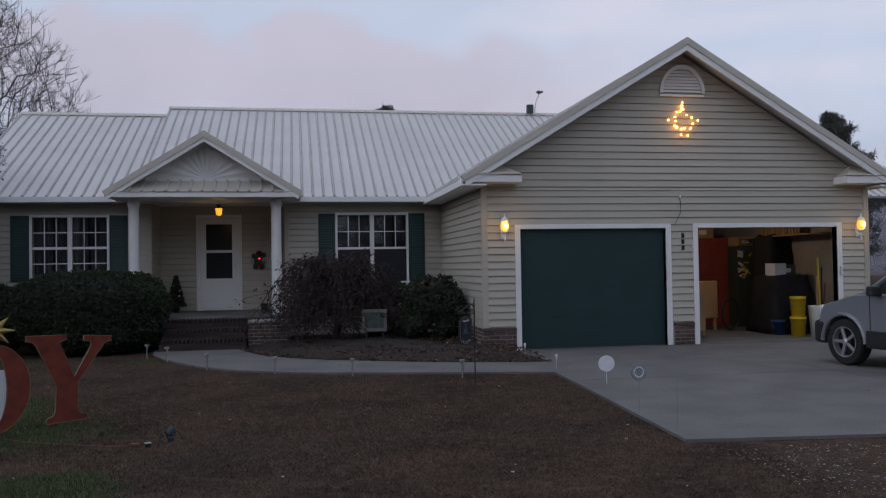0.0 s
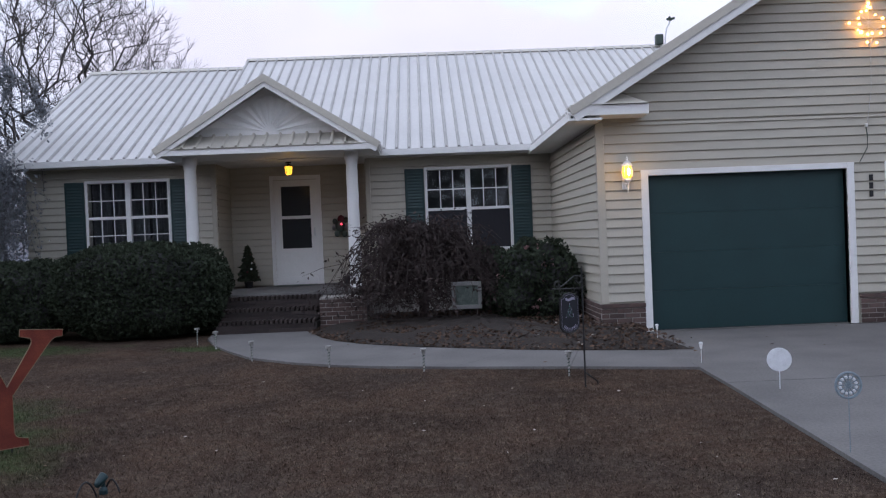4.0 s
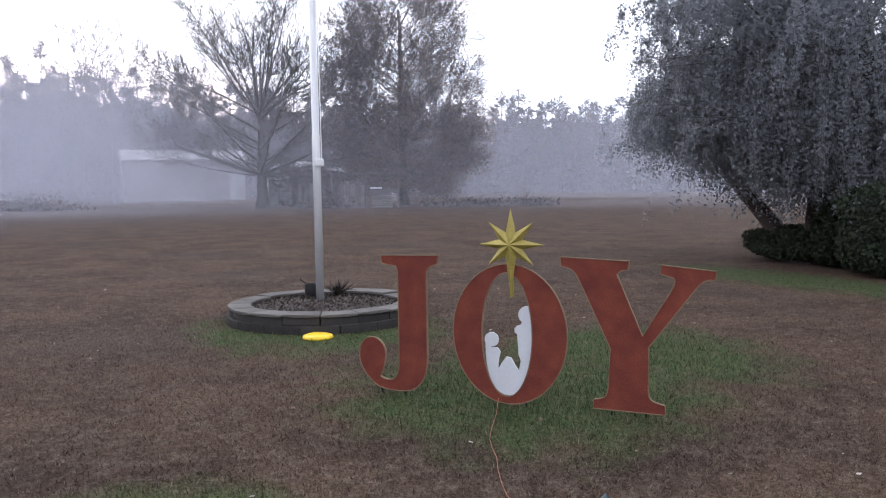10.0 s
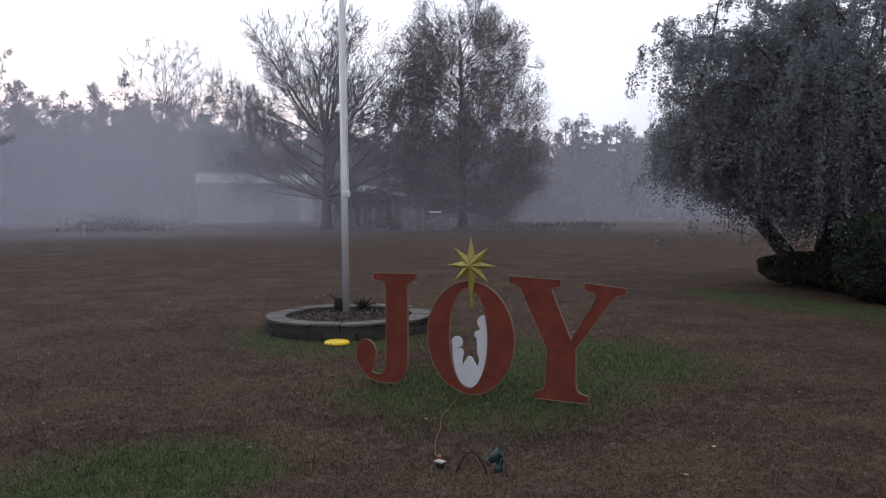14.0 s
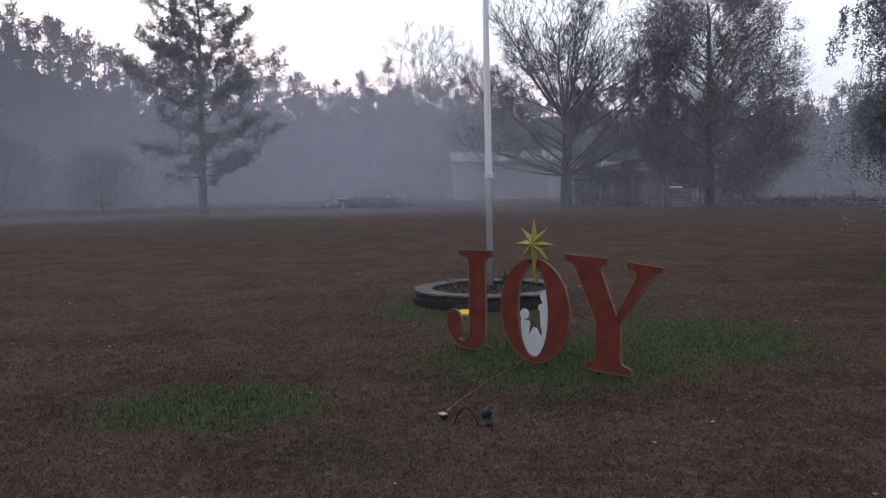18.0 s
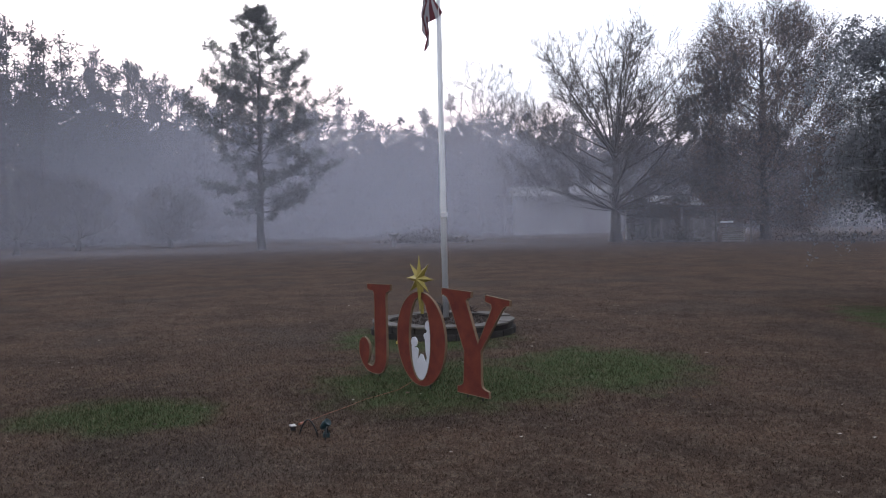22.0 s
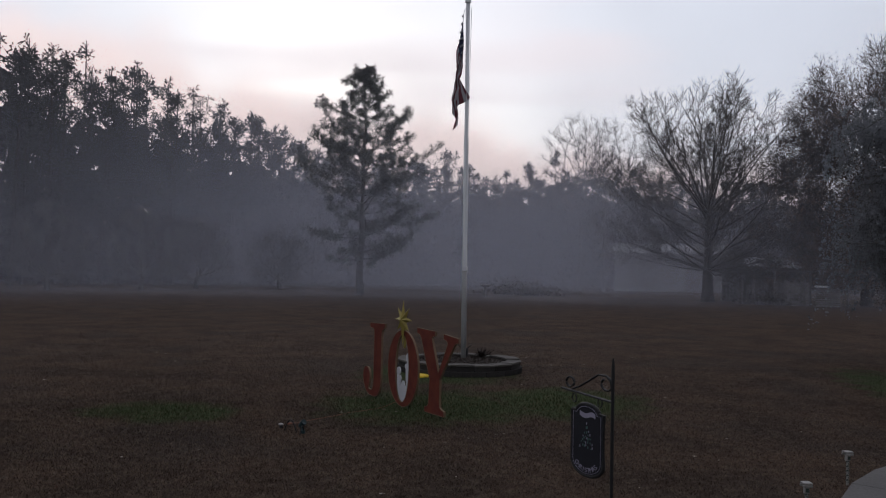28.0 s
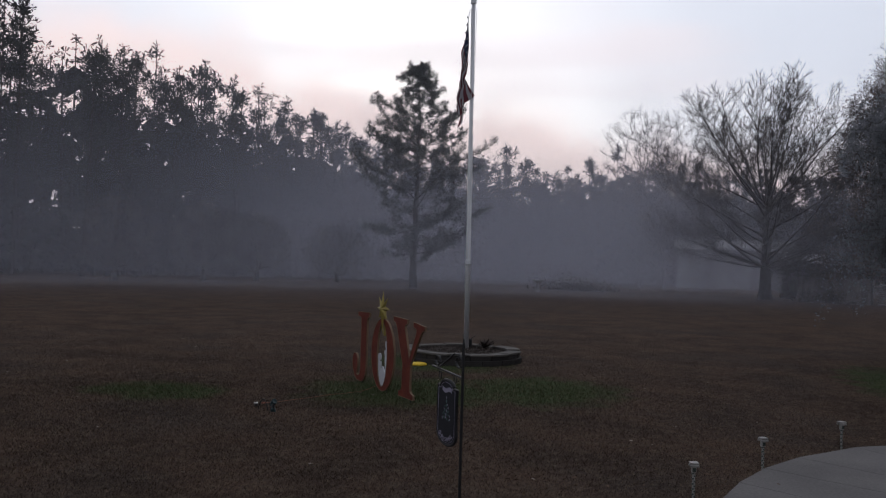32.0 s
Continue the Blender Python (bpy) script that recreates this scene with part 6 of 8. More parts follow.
# ---- flag pole in its round block bed ----
BX, BY = -10.037, 9.475
bed = thing("planter_bed", "round flower bed walled with two courses of grey blocks", "flower bed", at=(BX + 0.25, BY - 0.03, -0.035))
bed.scale = (0.865, 0.865, 0.86)
M_BLOCK = material("weathered_block", (0.046, 0.042, 0.040), 0.9, 0.35, 5, 60, 0.5, color2=(0.026, 0.025, 0.025), per_object=0.25, spec=0.15)
M_CAP = material("sawn_block_top", (0.118, 0.110, 0.100), 0.9, 0.25, 5, 60, 0.4, color2=(0.09, 0.084, 0.08), spec=0.15, per_object=0.15)
nb = 17
def block_mesh(name, r0, r1, z0, z1, span, mat):
    bm = bmesh.new()
    arc = [span * (k / 3 - 0.5) for k in range(4)]
    lo = [bm.verts.new((r1 * math.cos(a), r1 * math.sin(a), z0)) for a in arc] + [bm.verts.new((r0 * math.cos(a), r0 * math.sin(a), z0)) for a in arc[::-1]]
    hi = [bm.verts.new((v.co.x, v.co.y, z1)) for v in lo]
    bm.faces.new(lo[::-1])
    bm.faces.new(hi)
    for i in range(8):
        j = (i + 1) % 8
        bm.faces.new((lo[i], lo[j], hi[j], hi[i]))
    bmesh.ops.bevel(bm, geom=list(bm.edges), offset=0.008, segments=1, affect="EDGES")
    me = bpy.data.meshes.new(name)
    bm.to_mesh(me)
    bm.free()
    me.materials.append(mat)
    return me
span = 2 * math.pi / nb
course_a = block_mesh("block", 0.90, 1.14, 0.0, 0.098, span * 0.985, M_BLOCK)
course_b = block_mesh("block", 0.87, 1.10, 0.10, 0.185, span * 0.985, M_BLOCK)
cap_m = block_mesh("cap_stone", 0.86, 1.12, 0.186, 0.215, span * 0.985, M_CAP)
rng = random.Random(2)
for k in range(nb):
    for me, off, tilt in ((course_a, 0.0, 0.4), (course_b, 0.5, 0.8), (cap_m, 0.5, 0.8)):
        ob = new(me.name, me)
        ob.parent = bed
        ob.rotation_euler = (radians(rng.gauss(0, tilt * 0.4)), radians(rng.gauss(0, tilt * 0.4)), span * (k + off) + rng.gauss(0, 0.004))
bm = bmesh.new()
rings = [[bm.verts.new((r * math.cos(6.2832 * k / 40), r * math.sin(6.2832 * k / 40), 0.15 + 0.035 * (1 - r) + rng.uniform(-0.012, 0.012))) for k in range(40)] for r in (0.92, 0.75, 0.55, 0.35, 0.18)]
for a, b in zip(rings, rings[1:]):
    for k in range(40):
        bm.faces.new((a[k], a[(k + 1) % 40], b[(k + 1) % 40], b[k]))
bm.faces.new(rings[-1])
M_MULCH2 = material("grey_wood_chips", (0.060, 0.049, 0.043), 0.95, 0.5, 14, 60, 0.8, color2=(0.034, 0.028, 0.025))
part("mulch", bm, M_MULCH2, bed)
nr = np.random.RandomState(12)
ang, rad = nr.uniform(0, 6.28, 2600), 0.9 * np.sqrt(nr.uniform(0, 1, 2600))
quads("wood_chip_layer", leaf_quads(nr, np.stack([rad * np.cos(ang), rad * np.sin(ang), 0.165 + 0.03 * (1 - rad) + nr.uniform(0, 0.015, 2600)], 1), 0.017, 2.6), material("wood_chip", (0.082, 0.066, 0.057), 0.95, 0.4, 20, 60, 0.2, per_island=0.5), bed)

pole = thing("flagpole", "tall silver metal flagpole standing in the round bed", "flagpole", at=(BX, BY, 0.1))
top = Vector((0.035, -0.035, 5.78))
part("shaft", tube(bmesh.new(), [(0, 0, 0), top * 0.3, top * 0.302, top * 0.62, top * 0.622, top], [0.042, 0.042, 0.038, 0.038, 0.033, 0.033], 20), M_STEEL, pole, smooth=True)
bm = bmesh.new()
bmesh.ops.create_uvsphere(bm, u_segments=16, v_segments=10, radius=0.05)
bmesh.ops.translate(bm, vec=top + Vector((0, 0, 0.07)), verts=bm.verts)
part("finial", bm, M_STEEL, pole, "dull metal ball finial", smooth=True)
part("truck", tube(bmesh.new(), [top, top + Vector((0, 0, 0.04))], [0.05, 0.05], 16), M_STEEL, pole)
part("pulley", boxed(top.x - 0.09, top.y - 0.02, 5.68, top.x - 0.02, top.y + 0.02, 5.76, 0.01), M_STEEL, pole)
part("cleat", boxed(0.03, -0.05, 1.42, 0.075, 0.05, 1.50, 0.01), M_STEEL, pole, "metal rope cleat")
part("halyard", tube(bmesh.new(), [(0.06, -0.03, 1.45), (0.085, 0.0, 3.5), (0.10, -0.06, 5.68)], 0.005, 6), M_WHITE, pole)
part("halyard", tube(bmesh.new(), [(0.06, 0.03, 1.45), (0.07, 0.01, 3.5), (0.07, 0.03, 5.68)], 0.005, 6), M_WHITE, pole)

# limp flag: a folded cloth of stripes with a starred blue corner
flag = thing("flag", "limp striped flag with a starred blue corner", "flag", at=(BX + 0.08, BY - 0.06, 0.1))
# cloth colours dimmed to stand in for the backlit side of the flag
M_FRED = material("red_cloth", (0.13, 0.035, 0.045), 0.85, 0.15, 8, 200, 0.1, translucent=0.3)
M_FWHITE = material("white_cloth", (0.36, 0.36, 0.38), 0.85, 0.1, 8, 200, 0.1, translucent=0.3)
M_FBLUE = material("blue_cloth", (0.035, 0.042, 0.085), 0.85, 0.15, 8, 200, 0.1, translucent=0.3)
def cloth(u, v):
    """u along the hoist (0 top, 1 bottom), v along the fly; the fly hangs down in folds."""
    drop = 0.95 * u + 1.45 * v * (1 - 0.28 * u)
    wob = 0.026 * math.sin(v * 15 + u * 4.0) + 0.014 * math.sin(v * 29 + u * 7)
    out = 0.012 + 0.20 * (drop / 2.0) ** 0.42 * math.sin(min(1.0, v * 1.3 + 0.12) * 1.57) * (0.72 + 0.28 * math.sin(u * 9 + v * 4))
    if v > 0.75 and u < 0.3:   # the upper fly corner has swung to the other side of the pole
        out -= 0.20 * (v - 0.75) / 0.25 * (1 - u / 0.3)
    return Vector((out * 0.2 + wob * 0.75, -out - 0.25 * wob, 5.68 - drop))
for s in range(13):
    for v0, v1 in ((0.0, 0.4), (0.4, 1.0)):
        if v0 == 0 and s < 7:
            mt, nm = M_FBLUE, "canton_strip"
        else:
            mt, nm = (M_FRED if s % 2 == 0 else M_FWHITE), "stripe"
        bm = bmesh.new()
        cols = 14
        a = [bm.verts.new(cloth(s / 13, v0 + (v1 - v0) * k / cols)) for k in range(cols + 1)]
        b = [bm.verts.new(cloth((s + 1) / 13, v0 + (v1 - v0) * k / cols)) for k in range(cols + 1)]
        for k in range(cols):
            bm.faces.new((a[k], a[k + 1], b[k + 1], b[k]))
        part(nm, bm, mt, flag, smooth=True)
for i in range(4):
    for j in range(4):
        c = cloth((0.08 + 0.125 * i), 0.05 + 0.09 * j)
        bm = bmesh.new()
        bmesh.ops.create_circle(bm, cap_ends=True, radius=0.022, segments=5)
        bmesh.ops.transform(bm, matrix=Matrix.Translation(c + Vector((0.012, -0.012, 0))) @ Matrix.Rotation(radians(90), 4, "X") @ Matrix.Rotation(radians(50), 4, "Y"), verts=bm.verts)
        part("cloth_star", bm, M_FWHITE, flag)

# small iron ornament and a spiky plant in the bed
orn = thing("garden_ornament", "small dark iron garden ornament in the round bed", "ornament", at=(BX - 0.28, BY - 0.02, 0.13))
orn.scale = (0.72, 0.72, 0.72)
part("bowl", lathe(bmesh.new(), [(0.04, 0.0), (0.075, 0.02), (0.085, 0.10), (0.08, 0.19), (0.07, 0.19), (0.07, 0.05)], 18), M_BLACK, orn)
for s in (-1, 1):
    part("scroll", tube(bmesh.new(), [(0, s * 0.06, 0.19), (0, s * 0.10, 0.23), (0, s * 0.14, 0.25), (0, s * 0.15, 0.28)], 0.01, 6), M_BLACK, orn)
plant = thing("bed_plant", "low dark spiky plant in the round bed", "plant", at=(BX - 0.24, BY + 0.26, 0.14))
plant.scale = (1.1, 1.1, 0.6)
rng = random.Random(8)
limbs = []
for k in range(34):
    a, r = rng.uniform(0, 6.28), rng.uniform(0.06, 0.2)
    limbs.append(([Vector((0, 0, -0.02)), Vector((math.cos(a) * r * 0.5, math.sin(a) * r * 0.5, rng.uniform(0.06, 0.16))), Vector((math.cos(a) * r, math.sin(a) * r, rng.uniform(0.06, 0.26)))], [0.010, 0.010, 0.003]))
limbs_mesh("blade_tuft", limbs, M_DARKTWIG, plant)

fr = thing("frisbee", "yellow plastic flying disc lying on the grass", "toy", at=(-8.72, 9.02, -0.035), rz=20)
part("disc", lathe(bmesh.new(), [(0.03, 0.045), (0.10, 0.045), (0.128, 0.035), (0.137, 0.018), (0.135, 0.008), (0.128, 0.008), (0.124, 0.03), (0.03, 0.038)], 32), M_YELLOW, fr, smooth=True)

# ---- spotlight, plug box and cord on the grass ----
M_TEAL = material("dark_green_plastic", (0.014, 0.038, 0.044), 0.4, 0.15, 12, 80, 0.05)
sp = thing("garden_spotlight", "dark green outdoor spotlight on a ground spike", "spotlight", at=(-4.27, 8.76, -0.03), rz=40)
sp.scale = (0.55, 0.55, 0.58)
head = lathe(bmesh.new(), [(0.012, -0.09), (0.03, -0.08), (0.045, -0.03), (0.05, 0.05), (0.047, 0.06), (0.04, 0.05)], 18)
bmesh.ops.transform(head, matrix=pose(-0.02, 0, 0.15, 0, -52, 200), verts=head.verts)
part("lamp_head", head, M_TEAL, sp, "dark green bulb-shaped lamp head", smooth=True)
part("bracket", boxed(-0.02, -0.02, 0.05, 0.02, 0.02, 0.13, 0.006), M_TEAL, sp)
part("base", lathe(bmesh.new(), [(0.045, 0.0), (0.045, 0.045), (0.03, 0.07), (0.015, 0.08)], 16), M_TEAL, sp)
for x0, y0, x1, y1, rise in ((0.02, 0.02, 0.14, -0.10, 0.15), (-0.09, -0.07, -0.36, -0.19, 0.20)):   # stiff leads that arch over the grass
    arc = [(x0 + (x1 - x0) * k / 14, y0 + (y1 - y0) * k / 14, -0.01 + rise * math.sin(math.pi * k / 14) ** 0.8) for k in range(15)]
    part("lead", tube(bmesh.new(), arc, 0.010, 6), M_BLACK, sp, smooth=True)
pl = thing("plug_box", "small black and white outdoor plug box on the grass", "plug", at=(-4.43, 8.49, -0.02), rz=30)
pl.scale = (0.52, 0.52, 0.52)
part("body", boxed(-0.04, -0.03, 0.0, 0.04, 0.03, 0.055, 0.008), M_BLACK, pl)
part("cover", boxed(-0.055, -0.04, 0.056, 0.055, 0.04, 0.075, 0.008), M_CREAM, pl, "white weather cover")
co = thing("extension_cord", "orange extension cord lying across the grass", "cable", at=(0, 0, 0))
M_ORANGE = material("orange_rubber", (0.25, 0.085, 0.05), 0.5, 0.1, 10, 60, 0.02)
part("wire", tube(bmesh.new(), [(-5.97, 9.265, 0.03), (-5.80, 9.15, -0.012), (-5.60, 9.005, -0.018), (-5.43, 8.895, -0.016), (-5.30, 8.835, -0.018), (-5.16, 8.78, -0.017), (-5.0, 8.695, -0.018), (-4.84, 8.62, -0.016), (-4.70, 8.565, -0.016), (-4.58, 8.525, 0.0)], 0.0019, 7), M_ORANGE, co)
part("connector", tube(bmesh.new(), [(-4.57, 8.54, 0.0), (-4.51, 8.52, 0.005)], [0.010, 0.009], 8), M_ORANGE, co)

# ---- hanging garden sign on its iron hook ----
HX, HY = -0.887, 11.435
DROP = -0.04
hook = thing("shepherd_hook", "black wrought iron garden hook pushed into the lawn", "garden hook", at=(HX, HY, 0), rz=218)
hook.scale = (1.33, 1.33, 1.0)
part("post", tube(bmesh.new(), [(0, 0, -0.1), (0, 0, 1.06), (0, 0, 1.095)], [0.0062, 0.0062, 0.002], 8), M_BLACK, hook)
part("arm", tube(bmesh.new(), [(0, 0, 0.885), (0.30, 0, 0.905)], 0.006, 8), M_BLACK, hook)
curl = [(0.0, 0, 0.92), (0.01, 0, 0.98), (0.035, 0, 1.005), (0.08, 0, 1.005), (0.13, 0, 0.97), (0.19, 0, 0.93), (0.235, 0, 0.91)]
part("scroll", tube(bmesh.new(), curl, 0.005, 8), M_BLACK, hook)
for cx, cz, r, a0, a1 in ((0.035, 0.965, 0.035, 100, 420), (0.245, 0.945, 0.028, -90, 240)):
    part("scroll", tube(bmesh.new(), [(cx + r * (1 - 0.25 * k / 14) * math.cos(radians(a0 + (a1 - a0) * k / 14)), 0, cz + r * (1 - 0.25 * k / 14) * math.sin(radians(a0 + (a1 - a0) * k / 14))) for k in range(15)], 0.005, 8), M_BLACK, hook)
for x in (0.07, 0.22):
    part("ring", tube(bmesh.new(), [(x + 0.012 * math.cos(6.2832 * k / 12), 0, 0.868 + 0.022 * math.sin(6.2832 * k / 12)) for k in range(13)], 0.0025, 6), M_BLACK, hook)
part("brace_foot", tube(bmesh.new(), [(-0.13, 0, -0.06), (-0.13, 0, 0.0), (0.0, 0, 0.11)], 0.006, 6), M_BLACK, hook)
gs = thing("garden_sign", "dark arched Christmas sign hanging from the iron hook", "sign", at=(HX, HY, DROP), rz=218)
gs.scale = (1.22, 1.0, 1.0)
M_NAVY = material("navy_slate", (0.014, 0.015, 0.022), 0.7, 0.3, 10, 90, 0.1)
def arch(x0, x1, z0, z1, rise, drop):
    pts, n = [], 14
    mx, hw = (x0 + x1) / 2, (x1 - x0) / 2
    pts += [(x1, z1), (x1 - hw * 0.28, z1), (x1 - hw * 0.30, z1 + rise * 0.25)]
    pts += [(mx + hw * 0.62 * math.cos(math.pi * k / n), z1 + rise * (0.3 + 0.7 * math.sin(math.pi * k / n))) for k in range(1, n)]
    pts += [(x0 + hw * 0.30, z1 + rise * 0.25), (x0 + hw * 0.28, z1), (x0, z1)]
    pts += [(mx - hw * math.cos(math.pi * k / n), z0 - drop * math.sin(math.pi * k / n)) for k in range(0, n + 1)]
    return pts
S0, S1 = 0.05, 0.25
plate("board", arch(S0, S1, 0.605, 0.852, 0.038, 0.068), 0.012, M_NAVY, M_BLACK, gs)
out = arch(S0, S1, 0.605, 0.852, 0.038, 0.068)
part("frame", tube(bmesh.new(), [(x, -0.0, z) for x, z in out + out[:1]], 0.009, 8), M_BLACK, gs)
M_PLUM = material("lilac_paint", (0.33, 0.31, 0.40), 0.7, 0.1, 10, 60, 0.02)
M_MINT = material("teal_paint", (0.11, 0.22, 0.20), 0.7, 0.2, 10, 60, 0.02)
bm = bmesh.new()
n = 8
a = [bm.verts.new((0.095 + 0.10 * k / n, 0.0085, 0.850 + 0.006 * math.sin(k * 0.9))) for k in range(n + 1)]
b = [bm.verts.new((0.095 + 0.10 * k / n, 0.0085, 0.826 + 0.006 * math.sin(k * 0.9))) for k in range(n + 1)]
for k in range(n):
    bm.faces.new((a[k], a[k + 1], b[k + 1], b[k]))
part("banner", bm, M_PLUM, gs, "lilac ribbon banner")
rng = random.Random(5)
inner = [(S0 + S1) / 2 + (x - (S0 + S1) / 2) * 0.88 for x, z in out], [0.715 + (z - 0.715) * 0.93 for x, z in out]
part("border_line", tube(bmesh.new(), [(x, 0.0075, z) for x, z in list(zip(*inner)) + list(zip(*inner))[:1]], 0.0011, 5), M_PLUM, gs, "thin lilac border line")
for k in range(28):
    row = int((math.sqrt(8 * k + 1) - 1) / 2)
    x, z = 0.148 + 0.013 * (k - row * (row + 1) / 2 - row / 2) + rng.uniform(-0.004, 0.004), 0.785 - 0.018 * row + rng.uniform(-0.006, 0.006)
    part("bar", boxed(x, 0.0065, z, x + 0.0035, 0.0085, z + rng.uniform(0.006, 0.014)), M_MINT if k % 3 else M_PLUM, gs)
for k, ch in enumerate("CHRISTMAS"):
    cu = bpy.data.curves.new("letter", "FONT")
    cu.body, cu.size, cu.extrude, cu.align_x, cu.align_y = ch, 0.031, 0.0008, "CENTER", "CENTER"
    cu.materials.append(M_PLUM)
    ob = new("letter", cu)
    ob.parent = gs
    th = radians(-52 + 13 * k)
    ob.matrix_local = Matrix.Translation((0.15 - 0.076 * math.sin(th), 0.009, 0.638 - 0.072 * math.cos(th))) @ pose(0, 0, 0, 90, 0, 180) @ Matrix.Rotation(th, 4, "Z")

# ---- candy-striped stakes along the walk, path lights, discs ----
M_STRIPE = material("dark_stripe", (0.05, 0.07, 0.06), 0.5, 0.1, 10, 60, 0)
def candy_stake(at, rz):
    ob = thing("path_stake", "white and dark green striped stake light beside the walk", "path light", "stakes along the walk", at=at, rz=rz)
    part("stem", tube(bmesh.new(), [(0, 0, -0.05), (0, 0, 0.17)], 0.0085, 10), M_CREAM, ob)
    for k in range(5):
        bm = bmesh.new()
        tube(bm, [(0.0088 * math.cos(0.9 * j), 0.0088 * math.sin(0.9 * j), 0.012 + k * 0.034 + 0.003 * j) for j in range(8)], 0.0062, 5)
        part("stripe", bm, M_STRIPE, ob)
    part("jar", boxed(-0.015, -0.015, 0.17, 0.015, 0.015, 0.225, 0.005), M_CREAM, ob, "frosted light body")
    part("cap", boxed(-0.029, -0.029, 0.228, 0.029, 0.029, 0.242, 0.004), M_CREAM, ob)
    for s in (-1, 1):
        part("cap_end", boxed(s * 0.022 - 0.007, -0.030, 0.212, s * 0.022 + 0.007, 0.030, 0.226, 0.003), M_CREAM, ob)
    for s in (-1, 1):
        part("panel", boxed(s * 0.0165 - 0.001, -0.011, 0.180, s * 0.0165 + 0.001, 0.011, 0.205), M_STRIPE, ob)
    return ob
first = candy_stake((-2.38, 12.70, -0.02), 10)
for x, y, r in ((-3.46, 13.27, 25), (-4.5, 14.05, 35), (-5.28, 15.4, 55), (-5.70, 16.0, 70), (-0.93, 12.06, 15)):
    copy_thing(first, pose(x, y, -0.02, 0, 0, r))
def path_light(at):
    ob = thing("solar_light", "small grey solar path light on a thin stake", "path light", "solar lights by the driveway", at=at)
    part("stake", tube(bmesh.new(), [(0, 0, -0.05), (0, 0, 0.22)], 0.008, 8), M_STEEL, ob)
    part("lens", lathe(bmesh.new(), [(0.022, 0.20), (0.03, 0.24), (0.034, 0.27)], 14), M_WHITE, ob)
    part("hood", lathe(bmesh.new(), [(0.045, 0.27), (0.045, 0.28), (0.02, 0.30)], 16), M_STEEL, ob)
    return ob
first = path_light((0.54, 14.12, 0.0))
first.scale = (0.5, 0.5, 0.72)
copy_thing(first, pose(0.50, 12.35, 0))
M_FROST = material("frosted_plastic", (0.68, 0.70, 0.74), 0.5, 0.12, 25, 90, 0.1)
M_BLUEGREY = material("blue_grey_plastic", (0.20, 0.25, 0.29), 0.5, 0.2, 30, 90, 0.1)
dm = thing("driveway_marker", "round white reflector disc on a thin rod", "marker", at=(0.66, 10.82, -0.02))
part("rod", tube(bmesh.new(), [(0, 0, -0.05), (0, 0, 0.30)], 0.004, 6), M_FROST, dm)
bm = lathe(bmesh.new(), [(0.0985, -0.006), (0.102, 0.0), (0.0985, 0.006)], 28)
bmesh.ops.transform(bm, matrix=pose(0, 0, 0.27, 90, 0, -12), verts=bm.verts)
part("disc", bm, M_FROST, dm, "frosted white disc")
dm = thing("snowflake_marker", "blue-grey snowflake disc on a thin rod", "marker", at=(0.22, 8.81, -0.02))
part("rod", tube(bmesh.new(), [(0, 0, -0.05), (0, 0, 0.36)], 0.003, 6), M_BLUEGREY, dm)
bm = bmesh.new()
ring = [(0.078 * math.cos(6.2832 * k / 24), 0, 0.43 + 0.078 * math.sin(6.2832 * k / 24)) for k in range(25)]
tube(bm, ring, 0.008, 6)
part("rim", bm, M_BLUEGREY, dm)
for k in range(6):
    a = math.pi * k / 6
    part("spoke", tube(bmesh.new(), [(-0.075 * math.cos(a), 0, 0.43 - 0.075 * math.sin(a)), (0.075 * math.cos(a), 0, 0.43 + 0.075 * math.sin(a))], 0.0045, 5), M_BLUEGREY, dm)
for k in range(12):
    a = math.pi * (k + 0.5) / 6
    bm = bmesh.new()
    bmesh.ops.create_icosphere(bm, subdivisions=1, radius=0.011)
    bmesh.ops.translate(bm, vec=(0.05 * math.cos(a), 0, 0.43 + 0.05 * math.sin(a)), verts=bm.verts)
    part("petal", bm, M_FROST, dm)
rd = thing("marker_rod", "thin grey marker rod at the driveway corner", "marker", at=(0.17, 7.87, -0.02))
part("rod", tube(bmesh.new(), [(0, 0, -0.05), (0, 0, 0.52)], 0.004, 6), M_BLUEGREY, rd)
# ---- lamps on the house ----
M_AMBER = glow("amber_lamp_glass", (1.0, 0.50, 0.04), 1.5)
M_FILAMENT = glow("lamp_bulb", (1.0, 0.72, 0.25), 9.0)
M_BULB = glow("warm_bulb", (1.0, 0.40, 0.07), 16.0)


def lamp_light(parent, at, watts, size=0.05):
    data = bpy.data.lights.new("lamp_glow", "POINT")
    data.energy, data.color, data.shadow_soft_size = watts, (1.0, 0.58, 0.20), size
    ob = new("lamp_glow", data)
    ob.parent = parent
    ob.location = at
    return ob


